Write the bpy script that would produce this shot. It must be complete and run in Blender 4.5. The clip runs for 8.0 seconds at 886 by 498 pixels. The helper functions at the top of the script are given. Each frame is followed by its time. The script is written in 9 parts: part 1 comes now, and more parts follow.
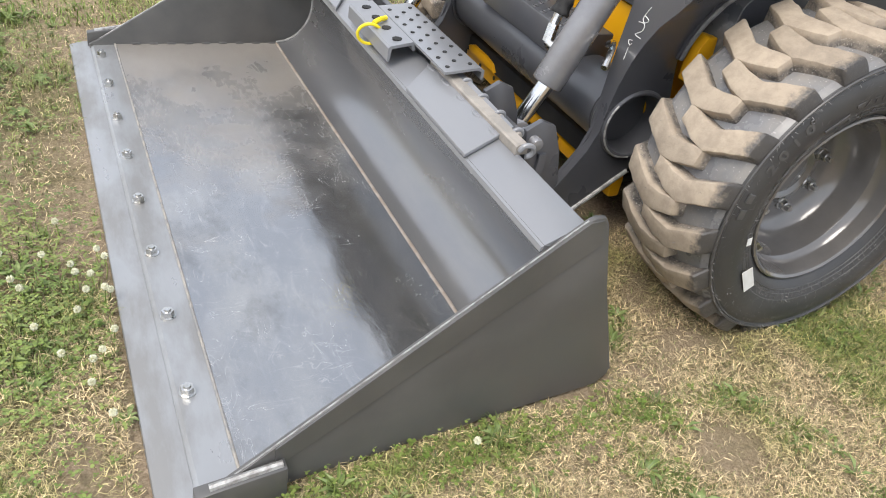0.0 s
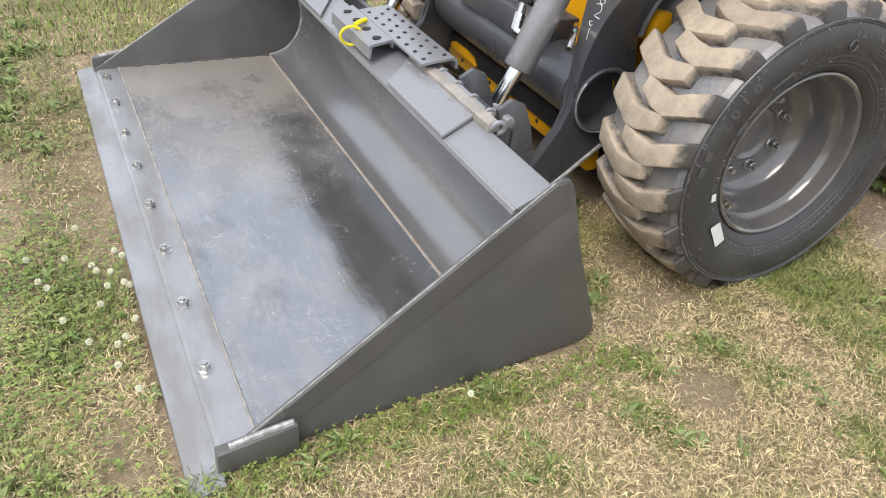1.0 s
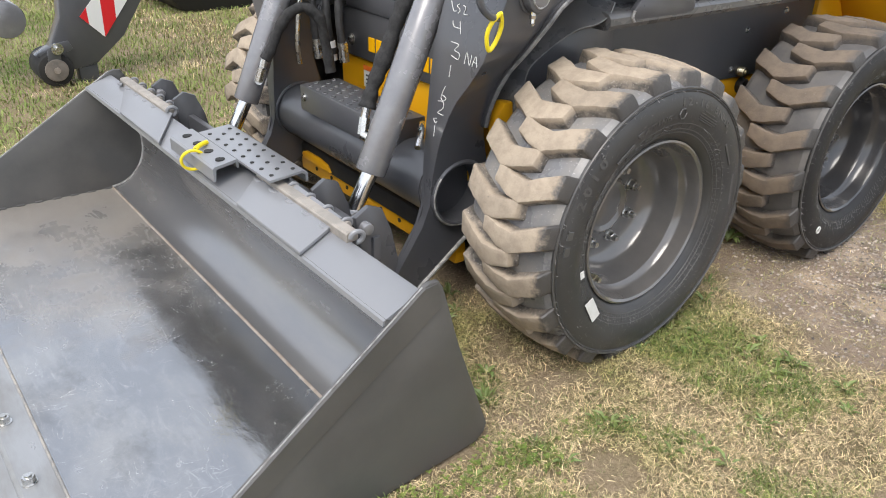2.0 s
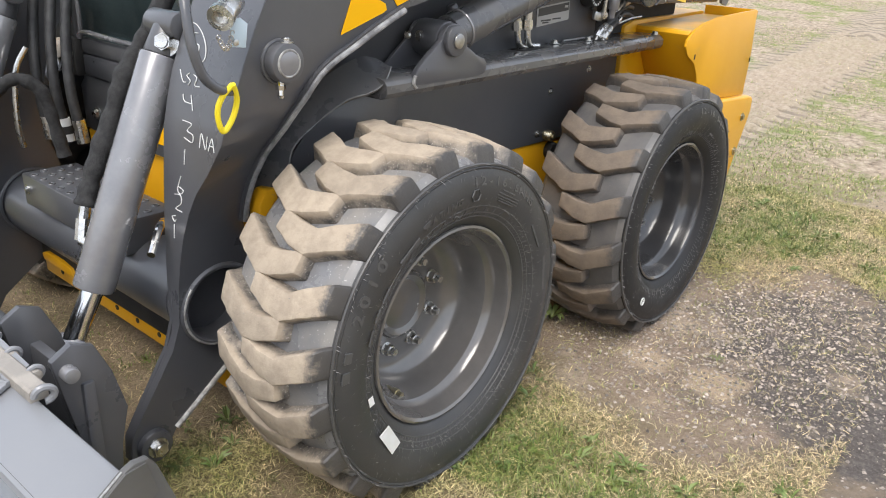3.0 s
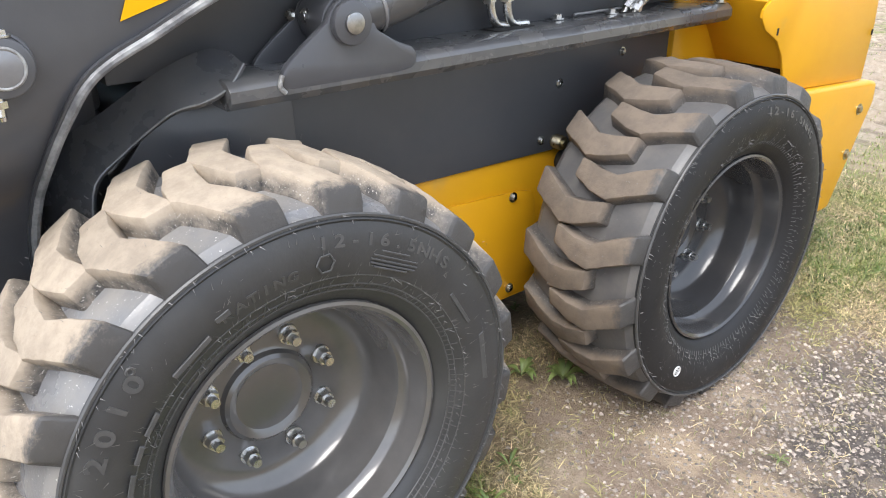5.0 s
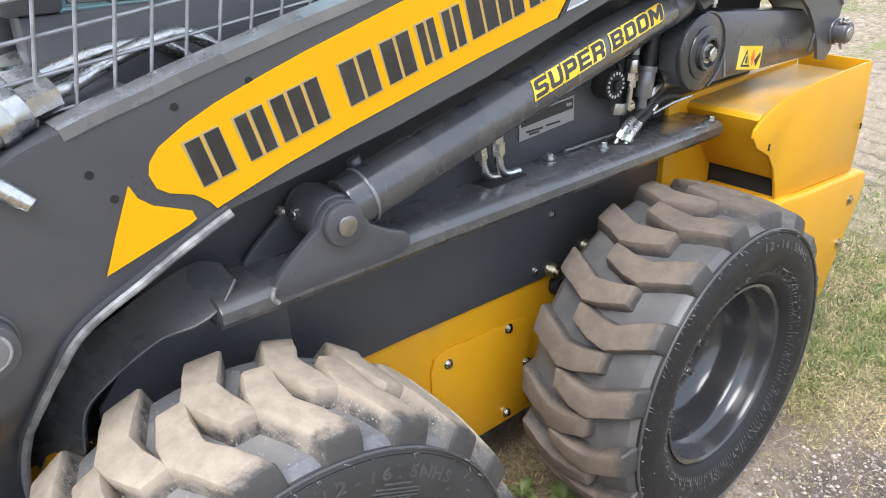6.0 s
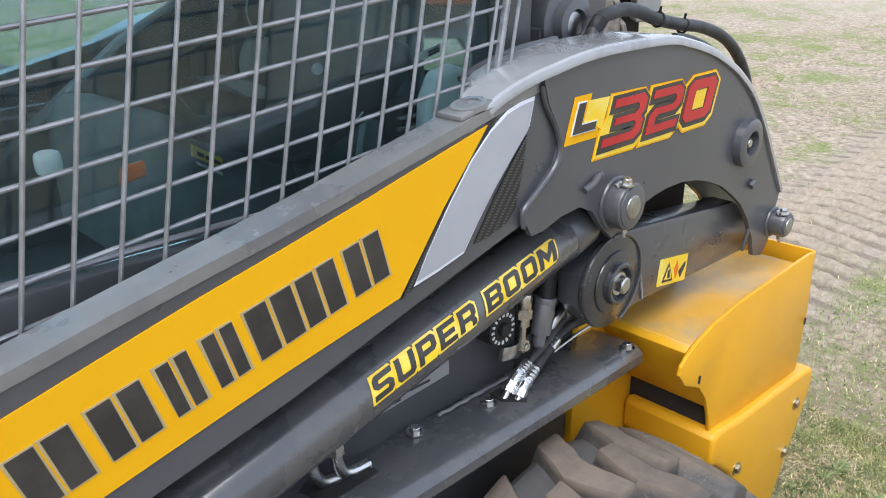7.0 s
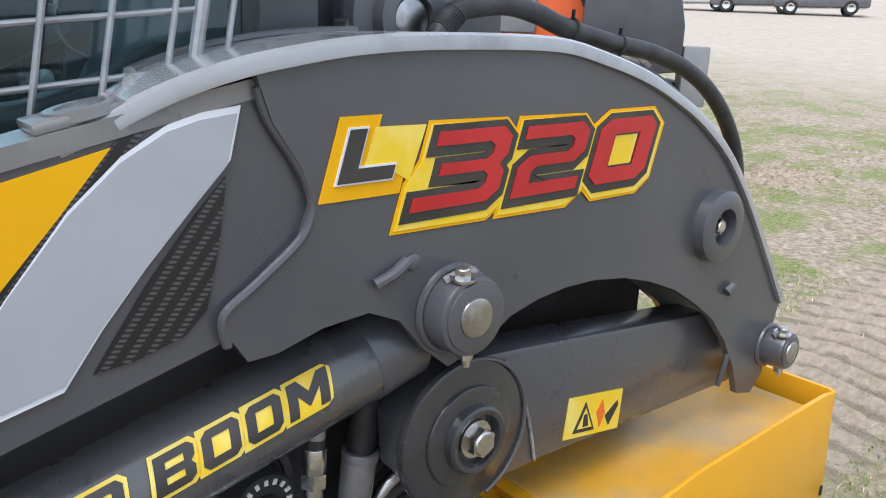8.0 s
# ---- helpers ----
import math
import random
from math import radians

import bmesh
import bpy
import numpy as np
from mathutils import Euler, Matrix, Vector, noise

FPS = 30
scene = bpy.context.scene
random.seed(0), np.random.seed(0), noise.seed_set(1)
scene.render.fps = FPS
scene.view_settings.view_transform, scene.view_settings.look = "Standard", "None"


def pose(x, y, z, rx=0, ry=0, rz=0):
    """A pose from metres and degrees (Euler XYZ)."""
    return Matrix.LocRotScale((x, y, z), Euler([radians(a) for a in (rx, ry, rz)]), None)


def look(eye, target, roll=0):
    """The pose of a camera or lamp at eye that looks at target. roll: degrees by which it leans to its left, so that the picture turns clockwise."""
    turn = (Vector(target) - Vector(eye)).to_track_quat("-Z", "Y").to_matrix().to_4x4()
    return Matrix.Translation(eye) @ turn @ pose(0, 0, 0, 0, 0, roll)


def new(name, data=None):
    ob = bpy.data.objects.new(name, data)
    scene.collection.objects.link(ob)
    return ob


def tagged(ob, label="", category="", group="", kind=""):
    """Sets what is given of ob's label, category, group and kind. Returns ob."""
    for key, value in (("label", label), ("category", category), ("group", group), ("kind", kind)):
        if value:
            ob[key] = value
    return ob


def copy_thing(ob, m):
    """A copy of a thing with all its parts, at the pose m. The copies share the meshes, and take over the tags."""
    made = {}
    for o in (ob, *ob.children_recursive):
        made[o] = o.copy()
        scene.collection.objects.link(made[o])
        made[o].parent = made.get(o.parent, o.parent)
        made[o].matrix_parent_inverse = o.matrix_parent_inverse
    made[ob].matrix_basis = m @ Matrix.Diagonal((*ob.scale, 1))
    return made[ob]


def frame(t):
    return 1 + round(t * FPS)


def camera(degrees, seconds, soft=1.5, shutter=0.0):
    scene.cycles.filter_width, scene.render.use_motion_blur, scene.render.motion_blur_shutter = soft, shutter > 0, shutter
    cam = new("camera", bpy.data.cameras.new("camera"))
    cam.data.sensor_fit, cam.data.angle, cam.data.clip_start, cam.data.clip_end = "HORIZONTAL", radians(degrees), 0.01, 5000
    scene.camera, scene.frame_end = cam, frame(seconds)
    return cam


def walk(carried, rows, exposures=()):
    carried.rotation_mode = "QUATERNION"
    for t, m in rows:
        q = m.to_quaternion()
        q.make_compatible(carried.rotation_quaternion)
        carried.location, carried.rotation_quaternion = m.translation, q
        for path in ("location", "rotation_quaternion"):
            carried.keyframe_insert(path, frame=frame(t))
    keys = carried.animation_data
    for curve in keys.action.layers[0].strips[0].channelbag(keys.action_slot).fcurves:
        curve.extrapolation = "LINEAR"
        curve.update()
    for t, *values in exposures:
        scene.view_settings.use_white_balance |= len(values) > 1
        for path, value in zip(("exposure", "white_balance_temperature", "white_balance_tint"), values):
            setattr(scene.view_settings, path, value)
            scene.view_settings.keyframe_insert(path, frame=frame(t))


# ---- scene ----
# ---------------------------------------------------------------- camera
cam = camera(60.2, 8.0, 1.0)
PATH = [
    (0, (-1.511, -1.057, 1.14), (-0.693, 0.353, -0.019), 10.3),
    (0.5, (-1.521, -1.21, 1.151), (-0.763, 0.21, -0.035), 7.7),
    (1, (-1.524, -1.22, 1.165), (-0.737, 0.219, 0.02), 5.3),
    (1.5, (-1.504, -1.208, 1.168), (-0.619, 0.238, 0.106), 3.2),
    (2, (-1.456, -1.17, 1.16), (-0.358, 0.224, 0.236), 1.7),
    (2.2, (-1.407, -1.154, 1.163), (-0.214, 0.2, 0.3), 1.0),
    (3.3, (-0.931, -0.952, 1.097), (0.504, 0.205, 0.321), 3.1),
    (3.5, (-0.822, -0.917, 1.089), (0.595, 0.256, 0.304), 3.3),
    (4, (-0.627, -0.835, 1.058), (0.698, 0.421, 0.239), 2.7),
    (4.2, (-0.57, -0.843, 1.049), (0.703, 0.459, 0.223), 2.1),
    (5.3, (-0.387, -0.945, 1.1), (0.731, 0.472, 0.237), -0.9),
    (5.5, (-0.385, -0.932, 1.159), (0.733, 0.481, 0.292), -1.2),
    (6, (-0.32, -0.805, 1.335), (0.841, 0.575, 0.469), -1.6),
    (6.5, (-0.145, -0.638, 1.465), (1.089, 0.708, 0.65), -1.2),
    (7, (0.138, -0.56, 1.512), (1.439, 0.775, 0.789), -0.2),
    (7.5, (0.421, -0.485, 1.481), (1.748, 0.881, 0.869), 0.8),
    (8, (0.686, -0.438, 1.386), (1.926, 1.04, 0.859), 2.0),
]
EXPOSURE = [(0.0, 0.68, 6500, 10), (1.0, 0.68, 6500, 10), (2.0, 0.67, 6450, 10), (3.5, 0.74, 6350, 10), (5.5, 1.04, 6050, 10), (6.0, 0.93, 5950, 10), (6.5, 0.73, 5900, 10), (7.0, 0.66, 5850, 10), (7.5, 0.55, 5850, 10), (8.0, 0.48, 5850, 10)]
walk(cam, [(t, look(eye, target, roll)) for t, eye, target, roll in PATH], EXPOSURE)

# ---------------------------------------------------------------- light
SUN_ELEV, SUN_FROM = 58.0, 205.0          # degrees; SUN_FROM counts from +x towards +y
world = bpy.data.worlds.new("sky")
scene.world = world
world.use_nodes = True
wn = world.node_tree
wn.nodes.clear()
w_out = wn.nodes.new("ShaderNodeOutputWorld")
w_bg = wn.nodes.new("ShaderNodeBackground")
w_sky = wn.nodes.new("ShaderNodeTexSky")
w_sky.sky_type = "NISHITA"
w_sky.sun_disc = False
w_sky.sun_elevation = radians(SUN_ELEV)
w_sky.sun_rotation = radians(90.0 - SUN_FROM)
w_sky.air_density, w_sky.dust_density, w_sky.ozone_density = 1.0, 4.0, 1.0
w_bg.inputs["Strength"].default_value = 0.15
w_mix = wn.nodes.new("ShaderNodeMix")            # thin high cloud over the clear sky
w_mix.data_type = "RGBA"
w_mix.inputs["Factor"].default_value = 0.62
w_mix.inputs["B"].default_value = (6.6, 6.9, 7.4, 1)
wn.links.new(w_sky.outputs[0], w_mix.inputs["A"])
wn.links.new(w_mix.outputs["Result"], w_bg.inputs[0])
wn.links.new(w_bg.outputs[0], w_out.inputs[0])
sun_data = bpy.data.lights.new("sun", "SUN")
sun_data.energy, sun_data.angle, sun_data.color = 1.5, radians(36), (1.0, 0.96, 0.90)
sun = new("sun", sun_data)
sun_way = Vector((math.cos(radians(SUN_ELEV)) * math.cos(radians(SUN_FROM)), math.cos(radians(SUN_ELEV)) * math.sin(radians(SUN_FROM)), math.sin(radians(SUN_ELEV))))
sun.matrix_world = look(sun_way * 30, (0, 0, 0))


# ---------------------------------------------------------------- materials
def material(name, color, rough=0.5, metal=0.0, second=None, scale=8.0, mix=(0.4, 0.6), bump=0.0, bump_scale=60.0, coat=0.0, rough_var=0.0, vary=0.0, island=False, detail=6.0, stretch=None, third=None, third_scale=1.5, third_mix=(0.55, 0.7)):
    """A surface with a broad and a fine variation of colour, gloss and relief, in metres."""
    m = bpy.data.materials.new(name)
    m.use_nodes = True
    nt = m.node_tree
    bsdf = nt.nodes["Principled BSDF"]
    bsdf.inputs["Roughness"].default_value = rough
    bsdf.inputs["Metallic"].default_value = metal
    bsdf.inputs["Coat Weight"].default_value = coat
    bsdf.inputs["Coat Roughness"].default_value = 0.12
    geo = nt.nodes.new("ShaderNodeNewGeometry")
    where = geo.outputs["Position"]
    if stretch:
        mapping = nt.nodes.new("ShaderNodeMapping")
        mapping.inputs["Scale"].default_value = stretch
        nt.links.new(where, mapping.inputs["Vector"])
        where = mapping.outputs["Vector"]

    def noisy(at, sc, det=detail):
        n = nt.nodes.new("ShaderNodeTexNoise")
        n.inputs["Scale"].default_value, n.inputs["Detail"].default_value, n.inputs["Roughness"].default_value = sc, det, 0.6
        nt.links.new(at, n.inputs["Vector"])
        return n.outputs["Fac"]

    def ramped(fac, lo, hi):
        r = nt.nodes.new("ShaderNodeMapRange")
        r.inputs["From Min"].default_value, r.inputs["From Max"].default_value = lo, hi
        nt.links.new(fac, r.inputs["Value"])
        return r.outputs["Result"]

    def blended(fac, a, b):
        x = nt.nodes.new("ShaderNodeMix")
        x.data_type = "RGBA"
        nt.links.new(fac, x.inputs["Factor"])
        for sock, v in ((x.inputs["A"], a), (x.inputs["B"], b)):
            if isinstance(v, tuple):
                sock.default_value = (*v, 1)
            else:
                nt.links.new(v, sock)
        return x.outputs["Result"]

    col = color
    fac = noisy(where, scale)
    if second:
        col = blended(ramped(fac, *mix), color, second)
    if third:
        col = blended(ramped(noisy(geo.outputs["Position"], third_scale, 4.0), *third_mix), col, third)
    if vary:
        hsv = nt.nodes.new("ShaderNodeHueSaturation")
        info = nt.nodes.new("ShaderNodeObjectInfo") if not island else geo
        r = ramped(info.outputs["Random" if not island else "Random Per Island"], 0, 1)
        span = nt.nodes.new("ShaderNodeMapRange")
        span.inputs["To Min"].default_value, span.inputs["To Max"].default_value = 1 - vary, 1 + vary
        nt.links.new(r, span.inputs["Value"])
        nt.links.new(span.outputs["Result"], hsv.inputs["Value"])
        if isinstance(col, tuple):
            hsv.inputs["Color"].default_value = (*col, 1)
        else:
            nt.links.new(col, hsv.inputs["Color"])
        col = hsv.outputs["Color"]
    if isinstance(col, tuple):
        bsdf.inputs["Base Color"].default_value = (*col, 1)
    else:
        nt.links.new(col, bsdf.inputs["Base Color"])
    if rough_var:
        r = nt.nodes.new("ShaderNodeMapRange")
        r.inputs["From Min"].default_value, r.inputs["From Max"].default_value = 0.3, 0.7
        r.inputs["To Min"].default_value, r.inputs["To Max"].default_value = max(0.03, rough - rough_var), min(1, rough + rough_var)
        nt.links.new(fac, r.inputs["Value"])
        nt.links.new(r.outputs["Result"], bsdf.inputs["Roughness"])
    if bump:
        b = nt.nodes.new("ShaderNodeBump")
        b.inputs["Strength"].default_value, b.inputs["Distance"].default_value = bump, 0.004
        nt.links.new(noisy(where, bump_scale), b.inputs["Height"])
        nt.links.new(b.outputs["Normal"], bsdf.inputs["Normal"])
    return m


CHARCOAL = material("charcoal_paint", (0.069, 0.071, 0.079), 0.33, 0.0, (0.084, 0.085, 0.091), 5, (0.4, 0.65), 0.05, 260, 0.35, 0.08)
DUSTY_CHARCOAL = material("dusty_charcoal_paint", (0.066, 0.068, 0.073), 0.28, 0.0, (0.092, 0.090, 0.088), 14, (0.4, 0.62), 0.06, 220, 0.7, 0.1)
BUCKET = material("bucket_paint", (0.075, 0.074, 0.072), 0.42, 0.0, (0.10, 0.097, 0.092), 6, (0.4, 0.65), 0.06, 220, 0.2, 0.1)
# boom top grey: dust plus sky reflection lightened into the base colour
DUSTY_SHEEN = material("dusty_grey_top", (0.150, 0.152, 0.158), 0.30, 0.05, (0.215, 0.212, 0.205), 9, (0.4, 0.62), 0.06, 200, 0.7, 0.1)
# gooseneck top: pale sky reflection painted into the base colour, with some dust
SKY_SHEEN_TOP = material("glossy_grey_top", (0.31, 0.316, 0.32), 0.24, 0.0, (0.20, 0.202, 0.205), 7, (0.48, 0.66), 0.04, 200, 0.9, 0.10)
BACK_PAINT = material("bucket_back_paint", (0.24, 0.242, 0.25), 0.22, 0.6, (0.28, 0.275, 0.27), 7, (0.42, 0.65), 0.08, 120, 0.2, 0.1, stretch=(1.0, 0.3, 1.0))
EDGE_STEEL = material("worn_edge_steel", (0.36, 0.365, 0.37), 0.36, 0.55, (0.27, 0.265, 0.255), 12, (0.4, 0.6), 0.12, 120, 0, 0.1, stretch=(1.0, 0.3, 1.0))
DUSTY_BAR = material("dusty_grey_bar", (0.27, 0.25, 0.225), 0.65, 0.1, (0.34, 0.31, 0.275), 25, (0.42, 0.6), 0.3, 160)
SEAM_TAN = material("pale_seam", (0.37, 0.34, 0.30), 0.6, 0.2, (0.24, 0.235, 0.23), 45, (0.42, 0.6), 0.4, 160)
WORN_EDGE = material("worn_white_edge", (0.12, 0.12, 0.125), 0.4, 0.0, (0.38, 0.38, 0.375), 26, (0.40, 0.68), 0.2, 160)
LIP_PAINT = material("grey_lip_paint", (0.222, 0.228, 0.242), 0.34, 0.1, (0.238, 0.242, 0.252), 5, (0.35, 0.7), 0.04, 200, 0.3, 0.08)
BLACK = material("black_panel", (0.062, 0.064, 0.070), 0.38, 0.0, (0.076, 0.077, 0.081), 4, (0.4, 0.6), 0.03, 300, 0.1, 0.08)
# charcoal darkened for the boom's shade on the link stack; also the drum
SHADED_CHARCOAL = material("gloss_black_paint", (0.030, 0.031, 0.034), 0.26, 0.0, (0.042, 0.042, 0.045), 6, (0.4, 0.6), 0.05, 200, 0.5, 0.08)
DEEP_BLACK = material("deep_black_paint", (0.006, 0.006, 0.007), 0.5, 0.0, (0.010, 0.010, 0.010), 5, (0.4, 0.6), 0.05, 60)
MATT_BLACK = material("matt_black", (0.014, 0.014, 0.014), 0.75, 0.0, (0.024, 0.022, 0.02), 12, (0.4, 0.6), 0.1, 120)
YELLOW = material("machine_yellow", (0.72, 0.36, 0.008), 0.36, 0.0, (0.70, 0.345, 0.012), 4, (0.4, 0.6), 0.03, 200, 0.08, 0.06, third=(0.60, 0.34, 0.05), third_scale=7.0, third_mix=(0.64, 0.8))
DUSTY_YELLOW = material("dusty_yellow_top", (0.66, 0.34, 0.02), 0.5, 0.0, (0.45, 0.31, 0.13), 6, (0.42, 0.62), 0.05, 200, 0.1, 0.1)
CHROME = material("chrome", (0.75, 0.75, 0.74), 0.12, 1.0, (0.62, 0.62, 0.62), 30, (0.4, 0.6), 0.02, 300, 0, 0.05)
ZINC = material("zinc_plate", (0.66, 0.66, 0.65), 0.28, 1.0, (0.50, 0.49, 0.46), 45, (0.42, 0.6), 0.06, 200, 0, 0.1)
BRASS_ZINC = material("yellow_zinc", (0.52, 0.48, 0.36), 0.35, 1.0, (0.36, 0.32, 0.22), 60, (0.42, 0.6), 0.06, 200, 0, 0.1)
PIN_STEEL = material("pin_steel", (0.50, 0.50, 0.50), 0.3, 1.0, (0.35, 0.35, 0.35), 60, (0.4, 0.6), 0.05, 200)
CYL_GREY = material("cylinder_grey_paint", (0.20, 0.20, 0.212), 0.24, 0.3, (0.25, 0.25, 0.26), 12, (0.4, 0.6), 0.03, 240, 0.4, 0.06)
# rear wheels take darker rubber, tread and rim colours than the front pair
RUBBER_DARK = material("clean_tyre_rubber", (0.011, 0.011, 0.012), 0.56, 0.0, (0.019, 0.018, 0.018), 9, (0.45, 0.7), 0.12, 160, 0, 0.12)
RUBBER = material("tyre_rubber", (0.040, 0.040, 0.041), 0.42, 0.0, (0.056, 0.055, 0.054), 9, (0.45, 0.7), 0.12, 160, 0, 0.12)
HAIR = material("rubber_whisker", (0.16, 0.155, 0.15), 0.5)
RUBBER_MARK = material("raised_rubber_marking", (0.066, 0.066, 0.066), 0.32, 0.0, (0.080, 0.078, 0.077), 40, (0.42, 0.6), 0.1, 160)
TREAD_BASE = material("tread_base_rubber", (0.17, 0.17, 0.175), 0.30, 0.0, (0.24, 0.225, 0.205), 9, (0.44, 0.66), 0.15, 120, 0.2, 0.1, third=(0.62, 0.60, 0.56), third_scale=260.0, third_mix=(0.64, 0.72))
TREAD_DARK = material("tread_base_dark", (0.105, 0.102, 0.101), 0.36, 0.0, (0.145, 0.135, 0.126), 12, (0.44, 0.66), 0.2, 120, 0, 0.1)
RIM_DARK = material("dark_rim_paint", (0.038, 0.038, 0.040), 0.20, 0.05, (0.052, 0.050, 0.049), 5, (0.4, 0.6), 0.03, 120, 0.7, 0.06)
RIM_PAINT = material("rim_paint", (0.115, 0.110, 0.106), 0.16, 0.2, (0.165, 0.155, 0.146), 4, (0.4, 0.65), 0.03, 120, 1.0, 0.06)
HOSE = material("hose_rubber", (0.02, 0.02, 0.021), 0.5, 0.0, (0.04, 0.04, 0.04), 40, (0.4, 0.6), 0.15, 200)
GREY_HOSE = material("grey_hose_sheath", (0.070, 0.074, 0.084), 0.32, 0.0, (0.088, 0.090, 0.098), 30, (0.4, 0.6), 0.05, 200, 0.3, 0.08)
SLEEVE = material("woven_hose_sleeve", (0.016, 0.016, 0.017), 0.85, 0.0, (0.03, 0.03, 0.03), 90, (0.4, 0.6), 0.5, 260)
TIE_YELLOW = material("yellow_tie", (0.85, 0.68, 0.02), 0.45)
DECAL_YELLOW = material("decal_yellow", (0.82, 0.425, 0.003), 0.5, 0.0, (0.79, 0.405, 0.003), 5, (0.4, 0.6), 0, 60, 0.0)
for paint, level in ((DECAL_YELLOW, 0.12), (YELLOW, 0.30)):
    paint.node_tree.nodes["Principled BSDF"].inputs["Specular IOR Level"].default_value = level
DECAL_BRIGHT = material("decal_bright_yellow", (0.84, 0.58, 0.02), 0.3, 0.0, (0.86, 0.70, 0.16), 14, (0.48, 0.66))
DECAL_DARK = material("decal_dark", (0.03, 0.028, 0.026), 0.38, 0.0, (0.05, 0.045, 0.04), 20, (0.4, 0.6))
DECAL_RIM = material("decal_letter_rim", (0.45, 0.36, 0.18), 0.4)
DECAL_GREY = material("decal_grey", (0.36, 0.37, 0.40), 0.32, 0.0, (0.40, 0.41, 0.44), 4, (0.4, 0.6), 0, 60, 0.2)
DECAL_PALE = material("decal_pale_line", (0.72, 0.74, 0.78), 0.35)
DECAL_RED = material("decal_red", (0.43, 0.014, 0.016), 0.3, 0.0, (0.50, 0.022, 0.024), 12, (0.4, 0.6))
LABEL_WHITE = material("label_white", (0.72, 0.72, 0.70), 0.45, 0.0, (0.66, 0.66, 0.63), 30, (0.4, 0.6))
LABEL_BLUE = material("tag_pale_blue", (0.50, 0.60, 0.66), 0.4)
LABEL_DARK = material("label_ink", (0.03, 0.03, 0.03), 0.5)
LABEL_SILVER = material("label_silver", (0.34, 0.34, 0.34), 0.4, 0.3)
LABEL_ORANGE = material("label_orange", (0.75, 0.16, 0.02), 0.45)
CHALK = material("paint_marker_white", (0.62, 0.63, 0.62), 0.7)
WELD = material("weld_bead", (0.40, 0.40, 0.39), 0.4, 0.3, (0.22, 0.21, 0.20), 60, (0.42, 0.6), 0.5, 150)
RUST = material("rusty_seam", (0.25, 0.205, 0.165), 0.8, 0.0, (0.33, 0.29, 0.25), 30, (0.42, 0.6), 0.4, 160)
SEAT_DARK = material("seat_dark_vinyl", (0.10, 0.125, 0.128), 0.55, 0.0, (0.14, 0.17, 0.172), 14, (0.4, 0.6), 0.1, 140)
ARM_BLACK = material("arm_rest_plastic", (0.030, 0.032, 0.034), 0.42, 0.0, (0.042, 0.044, 0.046), 12, (0.4, 0.6), 0.06, 160)
SEAT = material("seat_grey_vinyl", (0.40, 0.46, 0.47), 0.5, 0.0, (0.48, 0.54, 0.55), 14, (0.4, 0.6), 0.1, 140)
CAB_DARK = material("cab_interior_plastic", (0.045, 0.060, 0.064), 0.38, 0.0, (0.075, 0.095, 0.098), 8, (0.4, 0.6), 0.08, 160)
MESH_STEEL = material("screen_wire", (0.27, 0.275, 0.28), 0.30, 0.6, (0.36, 0.36, 0.37), 40, (0.4, 0.6))
ORANGE = material("orange_paint", (0.72, 0.12, 0.015), 0.4, 0.0, (0.6, 0.1, 0.02), 3, (0.4, 0.6))
RED_STRIPE = material("reflective_red", (0.62, 0.02, 0.025), 0.35)
WHITE_STRIPE = material("reflective_white", (0.72, 0.72, 0.70), 0.35)
GREY_TANK = material("grey_plastic", (0.20, 0.21, 0.21), 0.5, 0.0, (0.25, 0.25, 0.25), 3, (0.4, 0.6))
CAR_PAINT = material("car_paint", (0.10, 0.10, 0.11), 0.25, 0.3, (0.13, 0.13, 0.14), 3, (0.4, 0.6), coat=0.6)

GLASS = bpy.data.materials.new("tinted_glass")
GLASS.use_nodes = True
gb = GLASS.node_tree.nodes["Principled BSDF"]
gb.inputs["Base Color"].default_value = (0.56, 0.73, 0.76, 1)
gb.inputs["Roughness"].default_value = 0.03
gb.inputs["Transmission Weight"].default_value = 0.988
gb.inputs["IOR"].default_value = 1.45



